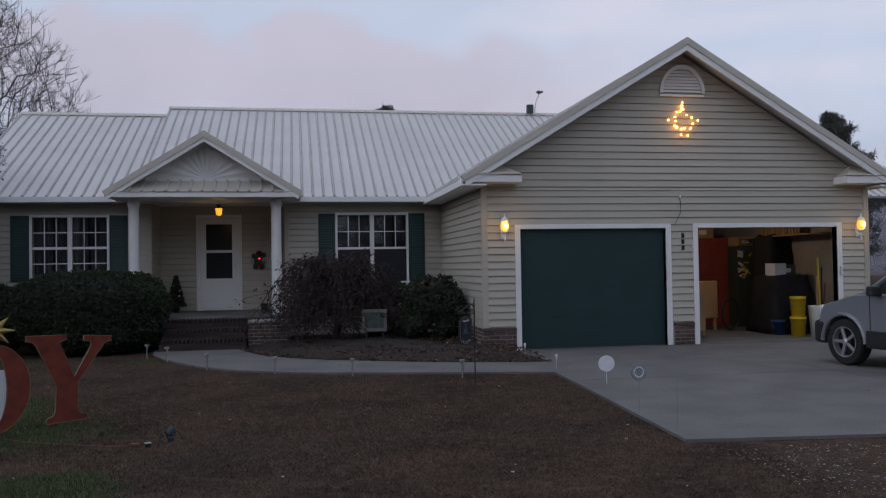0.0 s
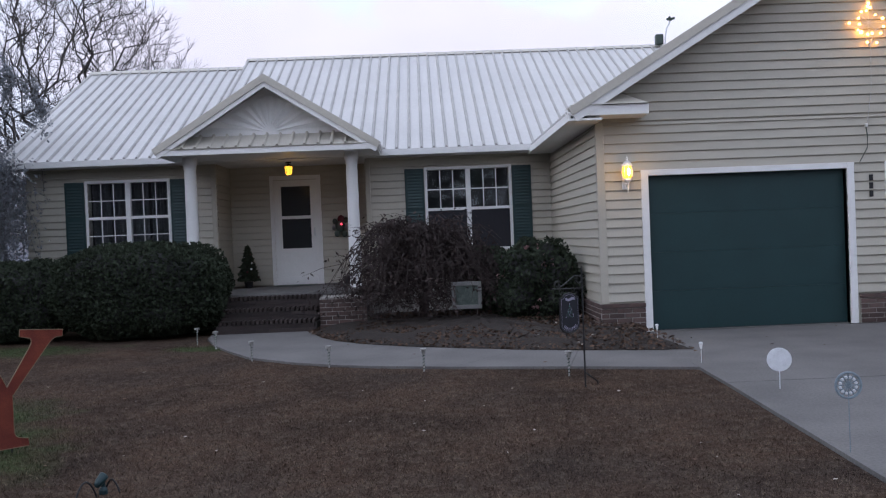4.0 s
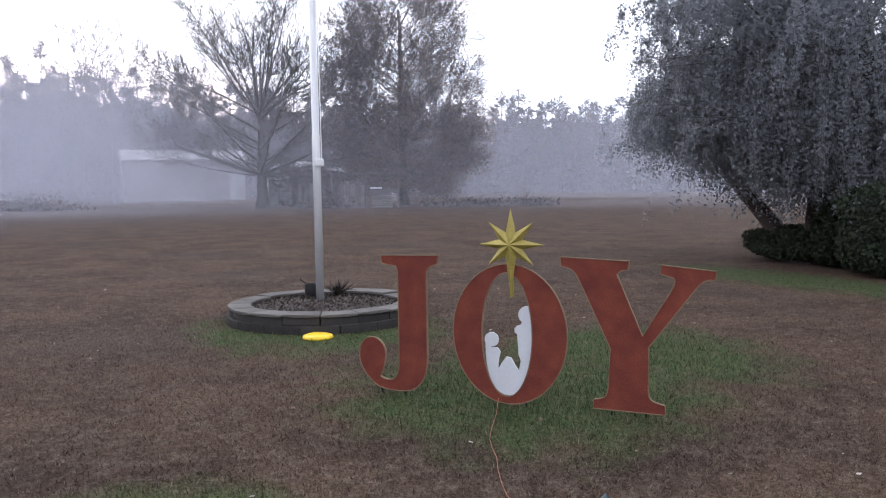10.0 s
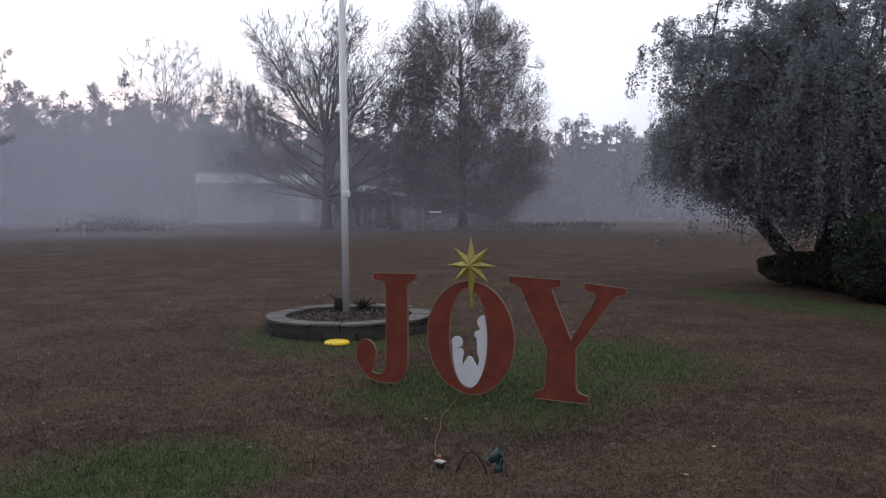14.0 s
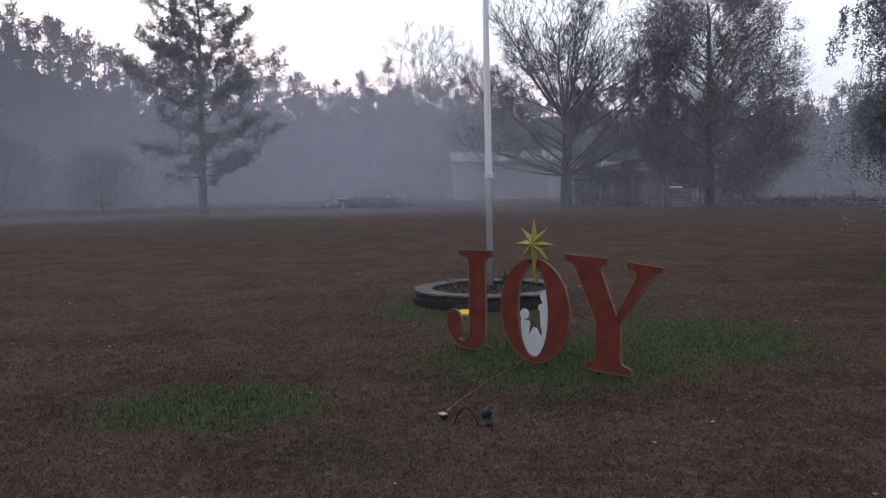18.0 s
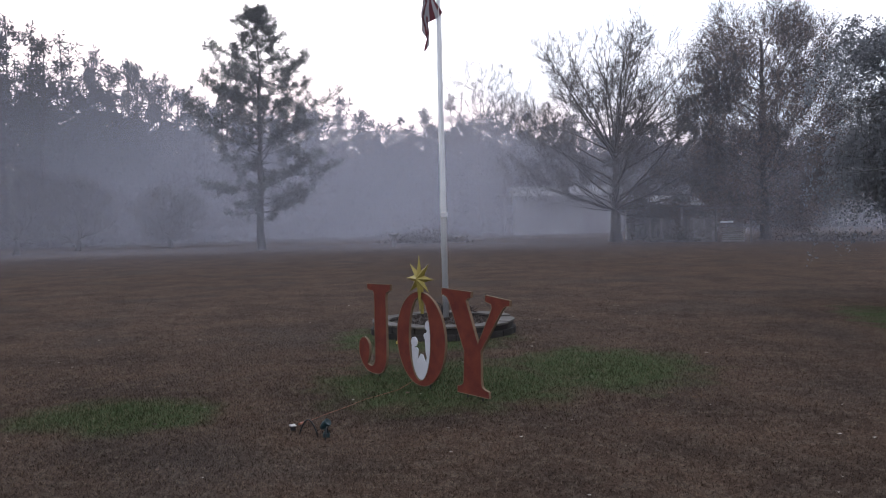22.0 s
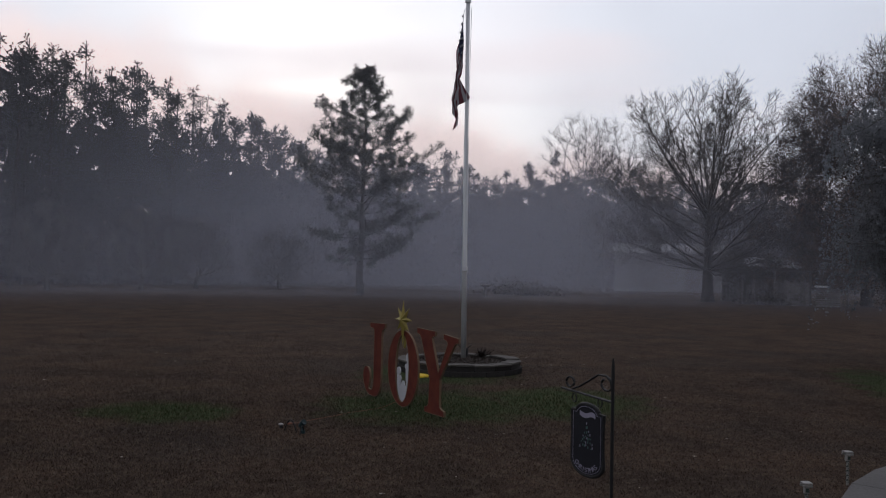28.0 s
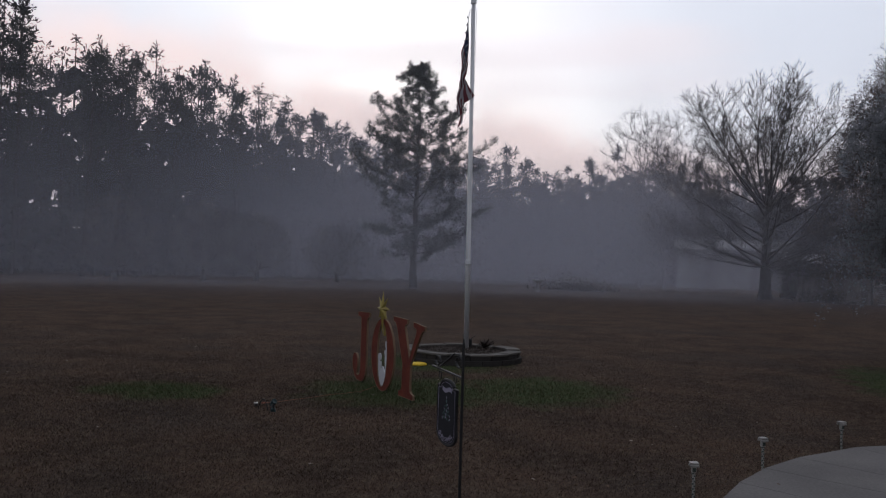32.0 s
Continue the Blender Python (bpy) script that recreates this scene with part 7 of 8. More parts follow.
def coach_lamp(at):
    ob = thing("coach_lamp", "lit white coach lamp with amber glass on the wall", "wall lamp", "lamps on the garage", at=at)
    part("back_plate", boxed(-0.055, -0.02, -0.20, 0.055, 0.0, 0.0, 0.01), M_WHITE, ob)
    part("arm", tube(bmesh.new(), [(0, -0.01, -0.11), (0, -0.07, -0.15), (0, -0.12, -0.13), (0, -0.13, -0.06)], 0.014, 10), M_WHITE, ob)
    part("finial", lathe(bmesh.new(), [(0.004, -0.26), (0.014, -0.22), (0.010, -0.14), (0.02, -0.10)], 12, (0, -0.13, 0)), M_WHITE, ob)
    part("cup", lathe(bmesh.new(), [(0.03, -0.10), (0.06, -0.06), (0.062, -0.04), (0.05, -0.045)], 18, (0, -0.13, 0)), M_WHITE, ob)
    part("globe", lathe(bmesh.new(), [(0.045, -0.05), (0.075, 0.0), (0.085, 0.06), (0.075, 0.13), (0.055, 0.16)], 8, (0, -0.13, 0)), M_AMBER, ob, "amber glass lantern")
    for k in range(8):
        a = 2 * math.pi * k / 8
        part("rib", tube(bmesh.new(), [((r + 0.003) * math.cos(a), -0.13 + (r + 0.003) * math.sin(a), z) for r, z in ((0.045, -0.05), (0.075, 0.0), (0.085, 0.06), (0.075, 0.13), (0.055, 0.16))], 0.004, 5), M_WHITE, ob)
    part("cap", lathe(bmesh.new(), [(0.085, 0.155), (0.08, 0.17), (0.05, 0.215), (0.02, 0.235), (0.012, 0.26), (0.016, 0.275), (0.003, 0.31)], 18, (0, -0.13, 0)), M_WHITE, ob)
    part("bulb", lathe(bmesh.new(), [(0.006, 0.0), (0.022, 0.03), (0.028, 0.07), (0.012, 0.11)], 12, (0, -0.222, 0)), M_FILAMENT, ob, "bright lamp bulb", smooth=True)
    lamp_light(ob, (0, -0.28, 0.06), 2.6)
    ob.scale = (0.88, 0.88, 0.88)
    return ob


coach_lamp((0.45, YG - 0.017, 2.13))
coach_lamp((7.40, YG - 0.017, 2.11))
pd = thing("porch_lamp", "lit amber lantern hanging from the porch ceiling", "ceiling lamp", at=(-4.71, 18.75, 2.91))
part("canopy", lathe(bmesh.new(), [(0.06, -0.07), (0.06, -0.05)], 18), M_BLACK, pd)
part("chain", tube(bmesh.new(), [(0, 0, -0.06), (0, 0, -0.10)], 0.006, 6), M_BLACK, pd)
part("cap", lathe(bmesh.new(), [(0.10, -0.13), (0.085, -0.115), (0.02, -0.085)], 6), M_BLACK, pd)
part("globe", lathe(bmesh.new(), [(0.045, -0.28), (0.065, -0.26), (0.085, -0.14), (0.08, -0.13)], 6), M_AMBER, pd, "glowing amber lantern glass")
for k in range(6):
    a = 2 * math.pi * k / 6
    part("rib", tube(bmesh.new(), [(0.067 * math.cos(a), 0.067 * math.sin(a), -0.265), (0.088 * math.cos(a), 0.088 * math.sin(a), -0.135)], 0.004, 5), M_BLACK, pd)
lamp_light(pd, (0, 0, -0.36), 1.3)
pd.scale = (0.85, 0.85, 1.0)

# ---- lit star on the gable ----
st = thing("light_star", "wire star outlined in warm glowing bulbs on the gable", "light decoration", at=(3.85, YG - 0.05, 4.10))
M_WIRE = material("white_wire", (0.55, 0.55, 0.55), 0.6, 0.1, 10, 40, 0)
tips = [(0, 0.34), (0.09, 0.10), (0.33, 0.0), (0.09, -0.10), (0, -0.33), (-0.09, -0.10), (-0.33, 0.0), (-0.09, 0.10)]
part("frame", tube(bmesh.new(), [(x, 0, z) for x, z in tips + tips[:1]], 0.005, 5), M_WIRE, st)
tip2 = [(0.17 * math.sin(math.pi / 4 + k * math.pi / 2), 0.17 * math.cos(math.pi / 4 + k * math.pi / 2)) for k in range(4)]
for x, z in tip2:
    part("spoke", tube(bmesh.new(), [(0, 0, 0), (x, 0, z)], 0.004, 5), M_WIRE, st)
for x, z in ((0, 0.34), (0, -0.33), (0.33, 0), (-0.33, 0)):
    part("spoke", tube(bmesh.new(), [(0, 0, 0), (x, 0, z)], 0.004, 5), M_WIRE, st)
for x, z, r in ((0.01, 0.33, 0.020), (0.0, 0.26, 0.026), (-0.01, 0.22, 0.024), (0.02, 0.20, 0.022), (-0.10, 0.15, 0.020), (-0.03, 0.16, 0.020), (-0.14, 0.06, 0.020), (-0.27, 0.0, 0.022), (-0.13, -0.02, 0.020), (0.19, 0.05, 0.024), (0.31, 0.0, 0.020), (0.20, -0.06, 0.020), (-0.11, -0.13, 0.030), (-0.02, -0.16, 0.022), (0.04, -0.15, 0.022), (0.16, -0.15, 0.022), (-0.03, -0.27, 0.020), (0.10, -0.28, 0.020), (-0.15, -0.10, 0.018), (0.09, 0.10, 0.018)):
    bm = bmesh.new()
    bmesh.ops.create_uvsphere(bm, u_segments=10, v_segments=6, radius=r * 0.8)
    bmesh.ops.translate(bm, vec=(x, -0.012, z), verts=bm.verts)
    part("bulb", bm, M_BULB, st, smooth=True)
lamp_light(st, (0, -0.22, 0), 2.5, 0.2)
ca = thing("wall_cable", "thin cable running from the star to a wall hook", "cable", at=(0, 0, 0))
part("wire", tube(bmesh.new(), [(3.88, YG - 0.03, 3.78), (3.87, YG - 0.03, 3.2), (3.80, YG - 0.03, 2.72)], 0.004, 5), M_WIRE, ca)
part("wire", tube(bmesh.new(), [(3.78, YG - 0.03, 2.70), (3.80, YG - 0.03, 2.55), (3.79, YG - 0.03, 2.40), (3.68, YG - 0.03, 2.21)], 0.006, 5), M_STRIPE, ca)
part("hook", boxed(3.765, YG - 0.05, 2.68, 3.80, YG - 0.017, 2.73, 0.006), M_WHITE, ca)
num = thing("house_number", "three small black number plates on the siding", "number plate", at=(3.83, YG - 0.022, 1.88))
for z in (0.11, 0.0, -0.11):
    part("bar", boxed(-0.028, -0.012, z - 0.042, 0.028, 0.0, z + 0.042, 0.006), M_BLACK, num)

# ---- weather station on the roof ----
ws = thing("weather_station", "small weather station on a bent pole at the ridge", "weather station", at=(3.55, 23.75, 5.6))
part("mast", tube(bmesh.new(), [(0.1, 0, -0.1), (0.12, 0, 0.4), (0.16, 0, 0.62), (0.26, 0, 0.80)], 0.016, 8), M_STEEL, ws)
part("sensor_box", boxed(-0.12, -0.08, 0.24, 0.06, 0.08, 0.48, 0.02), M_STRIPE, ws, "dark rain and sensor box")
part("vane", slab(bmesh.new(), [(0.22, 0, 0.78), (0.36, 0, 0.84), (0.34, 0, 0.90), (0.22, 0, 0.84)], 0.01), M_STRIPE, ws)
for k in range(3):
    a = 2.1 * k
    bm = bmesh.new()
    bmesh.ops.create_uvsphere(bm, u_segments=8, v_segments=6, radius=0.035)
    bmesh.ops.translate(bm, vec=(0.26 + 0.08 * math.cos(a), 0.08 * math.sin(a), 0.86), verts=bm.verts)
    part("wind_cup", bm, M_STRIPE, ws)

# ---- porch things ----
def mini_tree(at):
    nr, rng = np.random.RandomState(3), random.Random(3)
    ob = thing("porch_tree", "small dark artificial Christmas tree with pale ornaments", "christmas tree", at=at)
    part("pot", lathe(bmesh.new(), [(0.06, 0.0), (0.09, 0.12), (0.08, 0.12)], 16), M_BLACK, ob)
    part("trunk", tube(bmesh.new(), [(0, 0, 0.1), (0, 0, 0.74)], [0.015, 0.006], 6), M_BARK, ob)
    h = nr.uniform(0.14, 0.78, 2600)
    r = 0.25 * (1 - (h - 0.14) / 0.70) * (0.62 + 0.38 * np.mod(-(h - 0.14) * 8.0, 1.0)) * np.sqrt(nr.uniform(0.1, 1, 2600))
    a = nr.uniform(0, 6.28, 2600)
    quads("needle_coat", leaf_quads(nr, np.stack([r * np.cos(a), r * np.sin(a), h], 1), 0.035, 2.6), M_LEAF_DARK, ob)
    for k in range(9):
        hh = 0.2 + 0.055 * k
        rr = 0.20 * (1 - (hh - 0.14) / 0.68)
        aa = 2.4 * k
        bm = bmesh.new()
        bmesh.ops.create_uvsphere(bm, u_segments=10, v_segments=6, radius=0.02)
        bmesh.ops.translate(bm, vec=(rr * math.cos(aa), -abs(rr * math.sin(aa)), hh), verts=bm.verts)
        part("ornament", bm, M_WHITE if k % 2 else M_FRED, ob, smooth=True)
    return ob


mini_tree((-5.72, 19.75, 0.577))
wr = thing("wall_decoration", "red and dark Christmas wall decoration beside the door", "decoration", at=(-3.98, 20.26, 1.70))
rng = random.Random(6)
for k, (x, z, r, mt) in enumerate(((0.0, 0.0, 0.10, M_STRIPE), (0.02, 0.14, 0.07, M_FRED), (-0.10, 0.10, 0.05, M_STRIPE), (0.12, 0.12, 0.05, M_STRIPE), (-0.06, -0.14, 0.06, M_STRIPE), (0.08, -0.15, 0.06, M_STRIPE), (-0.12, -0.02, 0.045, M_FWHITE), (0.13, -0.02, 0.045, M_FWHITE), (0.0, 0.05, 0.05, M_FRED))):
    bm = bmesh.new()
    bmesh.ops.create_uvsphere(bm, u_segments=12, v_segments=8, radius=r)
    bmesh.ops.scale(bm, vec=(1, 0.45, 1.15), verts=bm.verts)
    bmesh.ops.translate(bm, vec=(x, -0.03, z), verts=bm.verts)
    part("pad", bm, mt, wr, smooth=True)
bm = bmesh.new()
bmesh.ops.create_uvsphere(bm, u_segments=8, v_segments=6, radius=0.018)
bmesh.ops.translate(bm, vec=(0.03, -0.09, 0.04), verts=bm.verts)
part("bulb", bm, glow("red_bulb", (1.0, 0.05, 0.08), 4.0), wr, "small glowing red bulb")
pot = thing("flower_pot", "small dark empty flower pot on the porch", "pot", at=(-3.85, 19.9, 0.577))
part("body", lathe(bmesh.new(), [(0.06, 0.0), (0.08, 0.13), (0.09, 0.13), (0.09, 0.15), (0.075, 0.15), (0.06, 0.05)], 18), M_BLACK, pot)
part("stick", tube(bmesh.new(), [(0, 0, 0.1), (-0.05, 0, 0.22)], 0.006, 5), M_DARKTWIG, pot)
mat_ob = thing("doormat", "thin dark doormat in front of the door", "doormat", at=(-4.84, 19.95, 0.577))
part("pad", boxed(-0.38, -0.22, 0.0, 0.38, 0.22, 0.012, 0.004), M_STRIPE, mat_ob)
# framed yard sign in the mulch
ps = thing("yard_sign", "white-framed picture sign standing in the mulch", "sign", at=(-1.72, 16.3, 0.03), rz=-4)
M_PIC = material("faded_picture", (0.09, 0.11, 0.095), 0.6, 0.5, 9, 40, 0, color2=(0.04, 0.055, 0.048))
part("picture", boxed(-0.18, 0.0, 0.33, 0.18, 0.015, 0.63), M_PIC, ps)
M_FADED = material("greyed_white_frame", (0.17, 0.17, 0.165), 0.7, 0.25, 12, 60, 0.1)
for a, b, c, d in ((-0.225, -0.17, 0.28, 0.69), (0.17, 0.225, 0.28, 0.69), (-0.17, 0.17, 0.63, 0.69), (-0.17, 0.17, 0.28, 0.34)):
    part("frame_bar", boxed(a, -0.02, c, b, 0.025, d, 0.004), M_FADED, ps)
for x in (-0.15, 0.15):
    part("leg", boxed(x - 0.012, 0.0, -0.05, x + 0.012, 0.02, 0.30), M_DARKTWIG, ps)

# ---- garage interior ----
bm = boxed(XC + 0.17, YG + 0.17, -0.002, XR - 0.16, 21.2, 2.78)
bmesh.ops.reverse_faces(bm, faces=bm.faces)
bmesh.ops.delete(bm, geom=[f for f in bm.faces if f.normal.y > 0.9 and f.calc_center_median().y < 16], context="FACES")
M_PLASTER = material("unpainted_wallboard", (0.36, 0.33, 0.30), 0.9, 0.25, 2, 30, 0.1)
tagged(part("garage_room", bm, M_PLASTER), "dim garage room with bare wallboard", "room", kind="structure")
tagged(part("garage_floor", boxed(XC + 0.18, YG + 0.01, -0.06, XR - 0.17, 21.19, 0.004), M_CONC), "concrete garage floor", "floor", kind="structure")
M_REDWOOD = material("red_painted_wood", (0.28, 0.05, 0.035), 0.6, 0.2, 3, 40, 0.1)
M_CARD = material("cardboard", (0.38, 0.25, 0.13), 0.9, 0.2, 5, 40, 0.1)
M_TAN = material("tan_laminate", (0.48, 0.30, 0.14), 0.6, 0.15, 4, 40, 0.05)
cab = thing("cabinet", "tall red painted wooden cabinet in the garage", "cabinet", at=(6.35, 18.9, 0.004))
part("body", boxed(-0.6, 0, 0, 0.75, 0.55, 2.05, 0.01), M_REDWOOD, cab)
for x0, x1 in ((-0.58, 0.06), (0.09, 0.73)):
    for z0, z1 in ((0.05, 1.15), (1.19, 2.0)):
        part("door", boxed(x0, -0.02, z0, x1, 0.0, z1, 0.006), M_REDWOOD, cab)
lk = thing("locker", "black metal locker covered with pale stickers", "locker", at=(7.10 - 0.27, 18.5, 0.004))
part("body", boxed(0, 0, 0, 0.62, 0.5, 1.85, 0.01), M_STRIPE, lk)
rng = random.Random(10)
for k in range(26):
    x, z, w, h = rng.uniform(0.03, 0.5), rng.uniform(0.85, 1.75), rng.uniform(0.05, 0.16), rng.uniform(0.02, 0.07)
    bm = boxed(-w / 2, -0.004 - 0.0004 * k, -h / 2, w / 2, -0.001, h / 2)
    bmesh.ops.rotate(bm, cent=(0, 0, 0), matrix=Matrix.Rotation(rng.choice((0, 0, 0.2, 0.6, -0.7)), 3, "Y"), verts=bm.verts)
    bmesh.ops.translate(bm, vec=(min(max(x, 0.1), 0.52), 0, z), verts=bm.verts)
    part("sticker", bm, M_FROST if k % 4 else M_YELLOW, lk)
ch = thing("bed_headboard", "tan padded headboard leaning beside the wall", "headboard", at=(5.70, 17.8, 0.004))
part("board", boxed(-0.25, 0, 0.25, 0.28, 0.06, 1.08, 0.03), M_TAN, ch)
for x in (-0.2, 0.2):
    part("leg", boxed(x - 0.03, 0, 0, x + 0.03, 0.05, 0.26), M_TAN, ch)
bx = thing("small_cabinet", "low brown wooden side cabinet near the garage door", "cabinet", at=(4.80, 16.4, 0.004))
part("body", boxed(-0.16, 0, 0.12, 0.14, 0.4, 0.85, 0.01), M_CARD, bx)
for x in (-0.13, 0.11):
    part("leg", boxed(x - 0.02, 0.02, 0, x + 0.02, 0.06, 0.12), M_CARD, bx)
M_PILEBLACK = material("black_tarpaulin", (0.028, 0.028, 0.031), 0.8, 0.2, 4, 30, 0.2, spec=0.15)
# the second is a plain tall black lump filling the dark area beside the locker
for x_, y_, wx_, wy_, h_, lab_ in ((6.86, 16.85, 0.42, 0.50, 1.20, "low pile of goods under a black tarpaulin"), (7.16, 17.65, 0.28, 0.42, 2.05, "tall lumpy black mass behind the low pile")):
    tp = thing("covered_pile", lab_, "tarpaulin", at=(x_, y_, 0.004))
    bm = bmesh.new()
    bmesh.ops.create_cube(bm, size=2.0)
    bmesh.ops.subdivide_edges(bm, edges=bm.edges, cuts=7, use_grid_fill=True)
    for v in bm.verts:
        n3 = noise.noise(v.co * 1.7 + Vector((x_, 0, 0))) * 0.13 + noise.noise(v.co * 5) * 0.05
        f = (v.co.z + 1) / 2
        v.co = Vector((v.co.x * wx_ * (1.12 - 0.25 * f) * (1 + n3), v.co.y * wy_ * (1.12 - 0.25 * f) * (1 + n3), h_ * f * (1 + 0.25 * n3)))
    part("sheet", bm, M_PILEBLACK, tp, smooth=True)
def carton(at, w, d, h, mat, label, rz=0):
    ob = thing("carton", label, "box", "boxes in the garage", at=at, rz=rz)
    part("body", boxed(-w / 2, -d / 2, 0, w / 2, d / 2, h, 0.008), mat, ob)
    part("flap", boxed(-w / 2, -d / 2, h + 0.001, 0, d / 2, h + 0.008), mat, ob)
    part("flap", boxed(0.004, -d / 2, h + 0.001, w / 2, d / 2, h + 0.008), mat, ob)
    part("label_patch", boxed(-w * 0.3, -d / 2 - 0.004, h * 0.3, w * 0.1, -d / 2 - 0.001, h * 0.7), M_FROST, ob)
    return ob
carton((6.66, 16.65, 1.19), 0.28, 0.3, 0.25, M_FROST, "white and red printed carton on the covered pile", 8)
carton((6.96, 16.75, 1.19), 0.26, 0.3, 0.22, M_STRIPE, "dark carton on the covered pile", -5)
carton((6.3, 19.15, 2.06), 0.45, 0.4, 0.26, M_CARD, "plain cardboard carton on the cabinet")
carton((7.12, 18.75, 1.86), 0.5, 0.35, 0.2, M_CARD, "flat cardboard carton on the locker", 12)
sh = thing("wall_shelf", "high wooden shelf loaded with long boards", "shelf", at=(7.43, 16.5, 2.02), rz=90)
part("board", boxed(-0.9, 0, 0, 2.0, 0.45, 0.03), M_CARD, sh)
for k in range(14):
    part("slat", boxed(0.15 + 0.11 * k, 0.02 + 0.01 * (k % 3), 0.032, 0.22 + 0.11 * k, 0.2, 0.40), M_TAN if k % 2 else M_CARD, sh)
def bucket(at, mat, label, h=0.37, r=0.145):
    ob = thing("bucket", label, "bucket", "buckets in the garage doorway", at=at)
    part("body", lathe(bmesh.new(), [(r * 0.88, 0.0), (r, h - 0.03), (r + 0.01, h - 0.03), (r + 0.01, h), (r - 0.01, h), (r * 0.85, 0.02)], 24), mat, ob, smooth=True)
    part("lid", lathe(bmesh.new(), [(r + 0.012, h - 0.002), (r + 0.012, h + 0.02), (r - 0.02, h + 0.022)], 24), mat, ob)
    part("bail", tube(bmesh.new(), [((r + 0.015) * math.cos(math.pi * k / 8), -0.02 - 0.05 * math.sin(math.pi * k / 8), h - 0.06 - (r) * math.sin(math.pi * k / 8)) for k in range(9)], 0.004, 5), M_STEEL, ob)
    return ob
bucket((6.62, 15.85, 0.004), M_YELLOW, "yellow plastic bucket standing on the floor")
bucket((6.63, 15.86, 0.40), M_YELLOW, "yellow plastic bucket stacked on another")
bucket((6.52, 16.35, 0.004), material("blue_plastic", (0.03, 0.07, 0.18), 0.45, 0.1, 4, 30, 0), "blue plastic bucket behind the yellow ones", 0.28)
bin_ = thing("tool_bin", "white plastic bin holding long-handled tools", "bin", at=(7.0, 15.72, 0.004))
part("body", lathe(bmesh.new(), [(0.16, 0.0), (0.205, 0.58), (0.215, 0.60), (0.19, 0.60), (0.15, 0.03)], 22), M_WHITE, bin_, smooth=True)
for k, (dx, mt, hh) in enumerate(((0.02, M_YELLOW, 1.55), (0.08, M_BLACK, 1.35), (-0.05, M_TAN, 1.2), (0.11, M_REDWOOD, 1.05))):
    part("tool_handle", tube(bmesh.new(), [(dx * 0.6, 0.02 * k - 0.03, 0.05), (dx + 0.06 * k / 3, 0.05, hh)], 0.016, 8), mt, bin_)
hose = thing("hose_coil", "dark coiled hose hanging low by the locker", "hose", at=(6.1, 17.5, 0.004))
for k in range(5):
    part("coil", tube(bmesh.new(), [(0.20 * math.cos(6.2832 * j / 20) + 0.02 * k, 0.04 * k, 0.36 + 0.33 * math.sin(6.2832 * j / 20)) for j in range(21)], 0.02, 6), M_BLACK, hose)
gl = bpy.data.lights.new("garage_bulb", "POINT")
gl.energy, gl.color, gl.shadow_soft_size = 34.0, (1.0, 0.72, 0.48), 0.08
gb = thing("garage_bulb", "bare warm bulb on the garage ceiling", "bulb", at=(5.0, 17.0, 2.76))
gl_ob = new("bulb_glow", gl)
gl_ob.parent, gl_ob.location = gb, (0, 0, -0.22)
part("socket", lathe(bmesh.new(), [(0.05, -0.04), (0.05, 0.0)], 14), M_WHITE, gb)
bm = bmesh.new()
bmesh.ops.create_uvsphere(bm, u_segments=12, v_segments=8, radius=0.035)
bmesh.ops.translate(bm, vec=(0, 0, -0.08), verts=bm.verts)
part("globe", bm, glow("garage_bulb_glass", (1.0, 0.75, 0.45), 10.0), gb, smooth=True)
sw = thing("door_keypad", "small grey keypad on the garage door trim", "keypad", at=(7.03, YG - 0.035, 1.3))
part("case", boxed(-0.03, -0.02, -0.08, 0.03, 0.0, 0.08, 0.006), M_STEEL, sw)

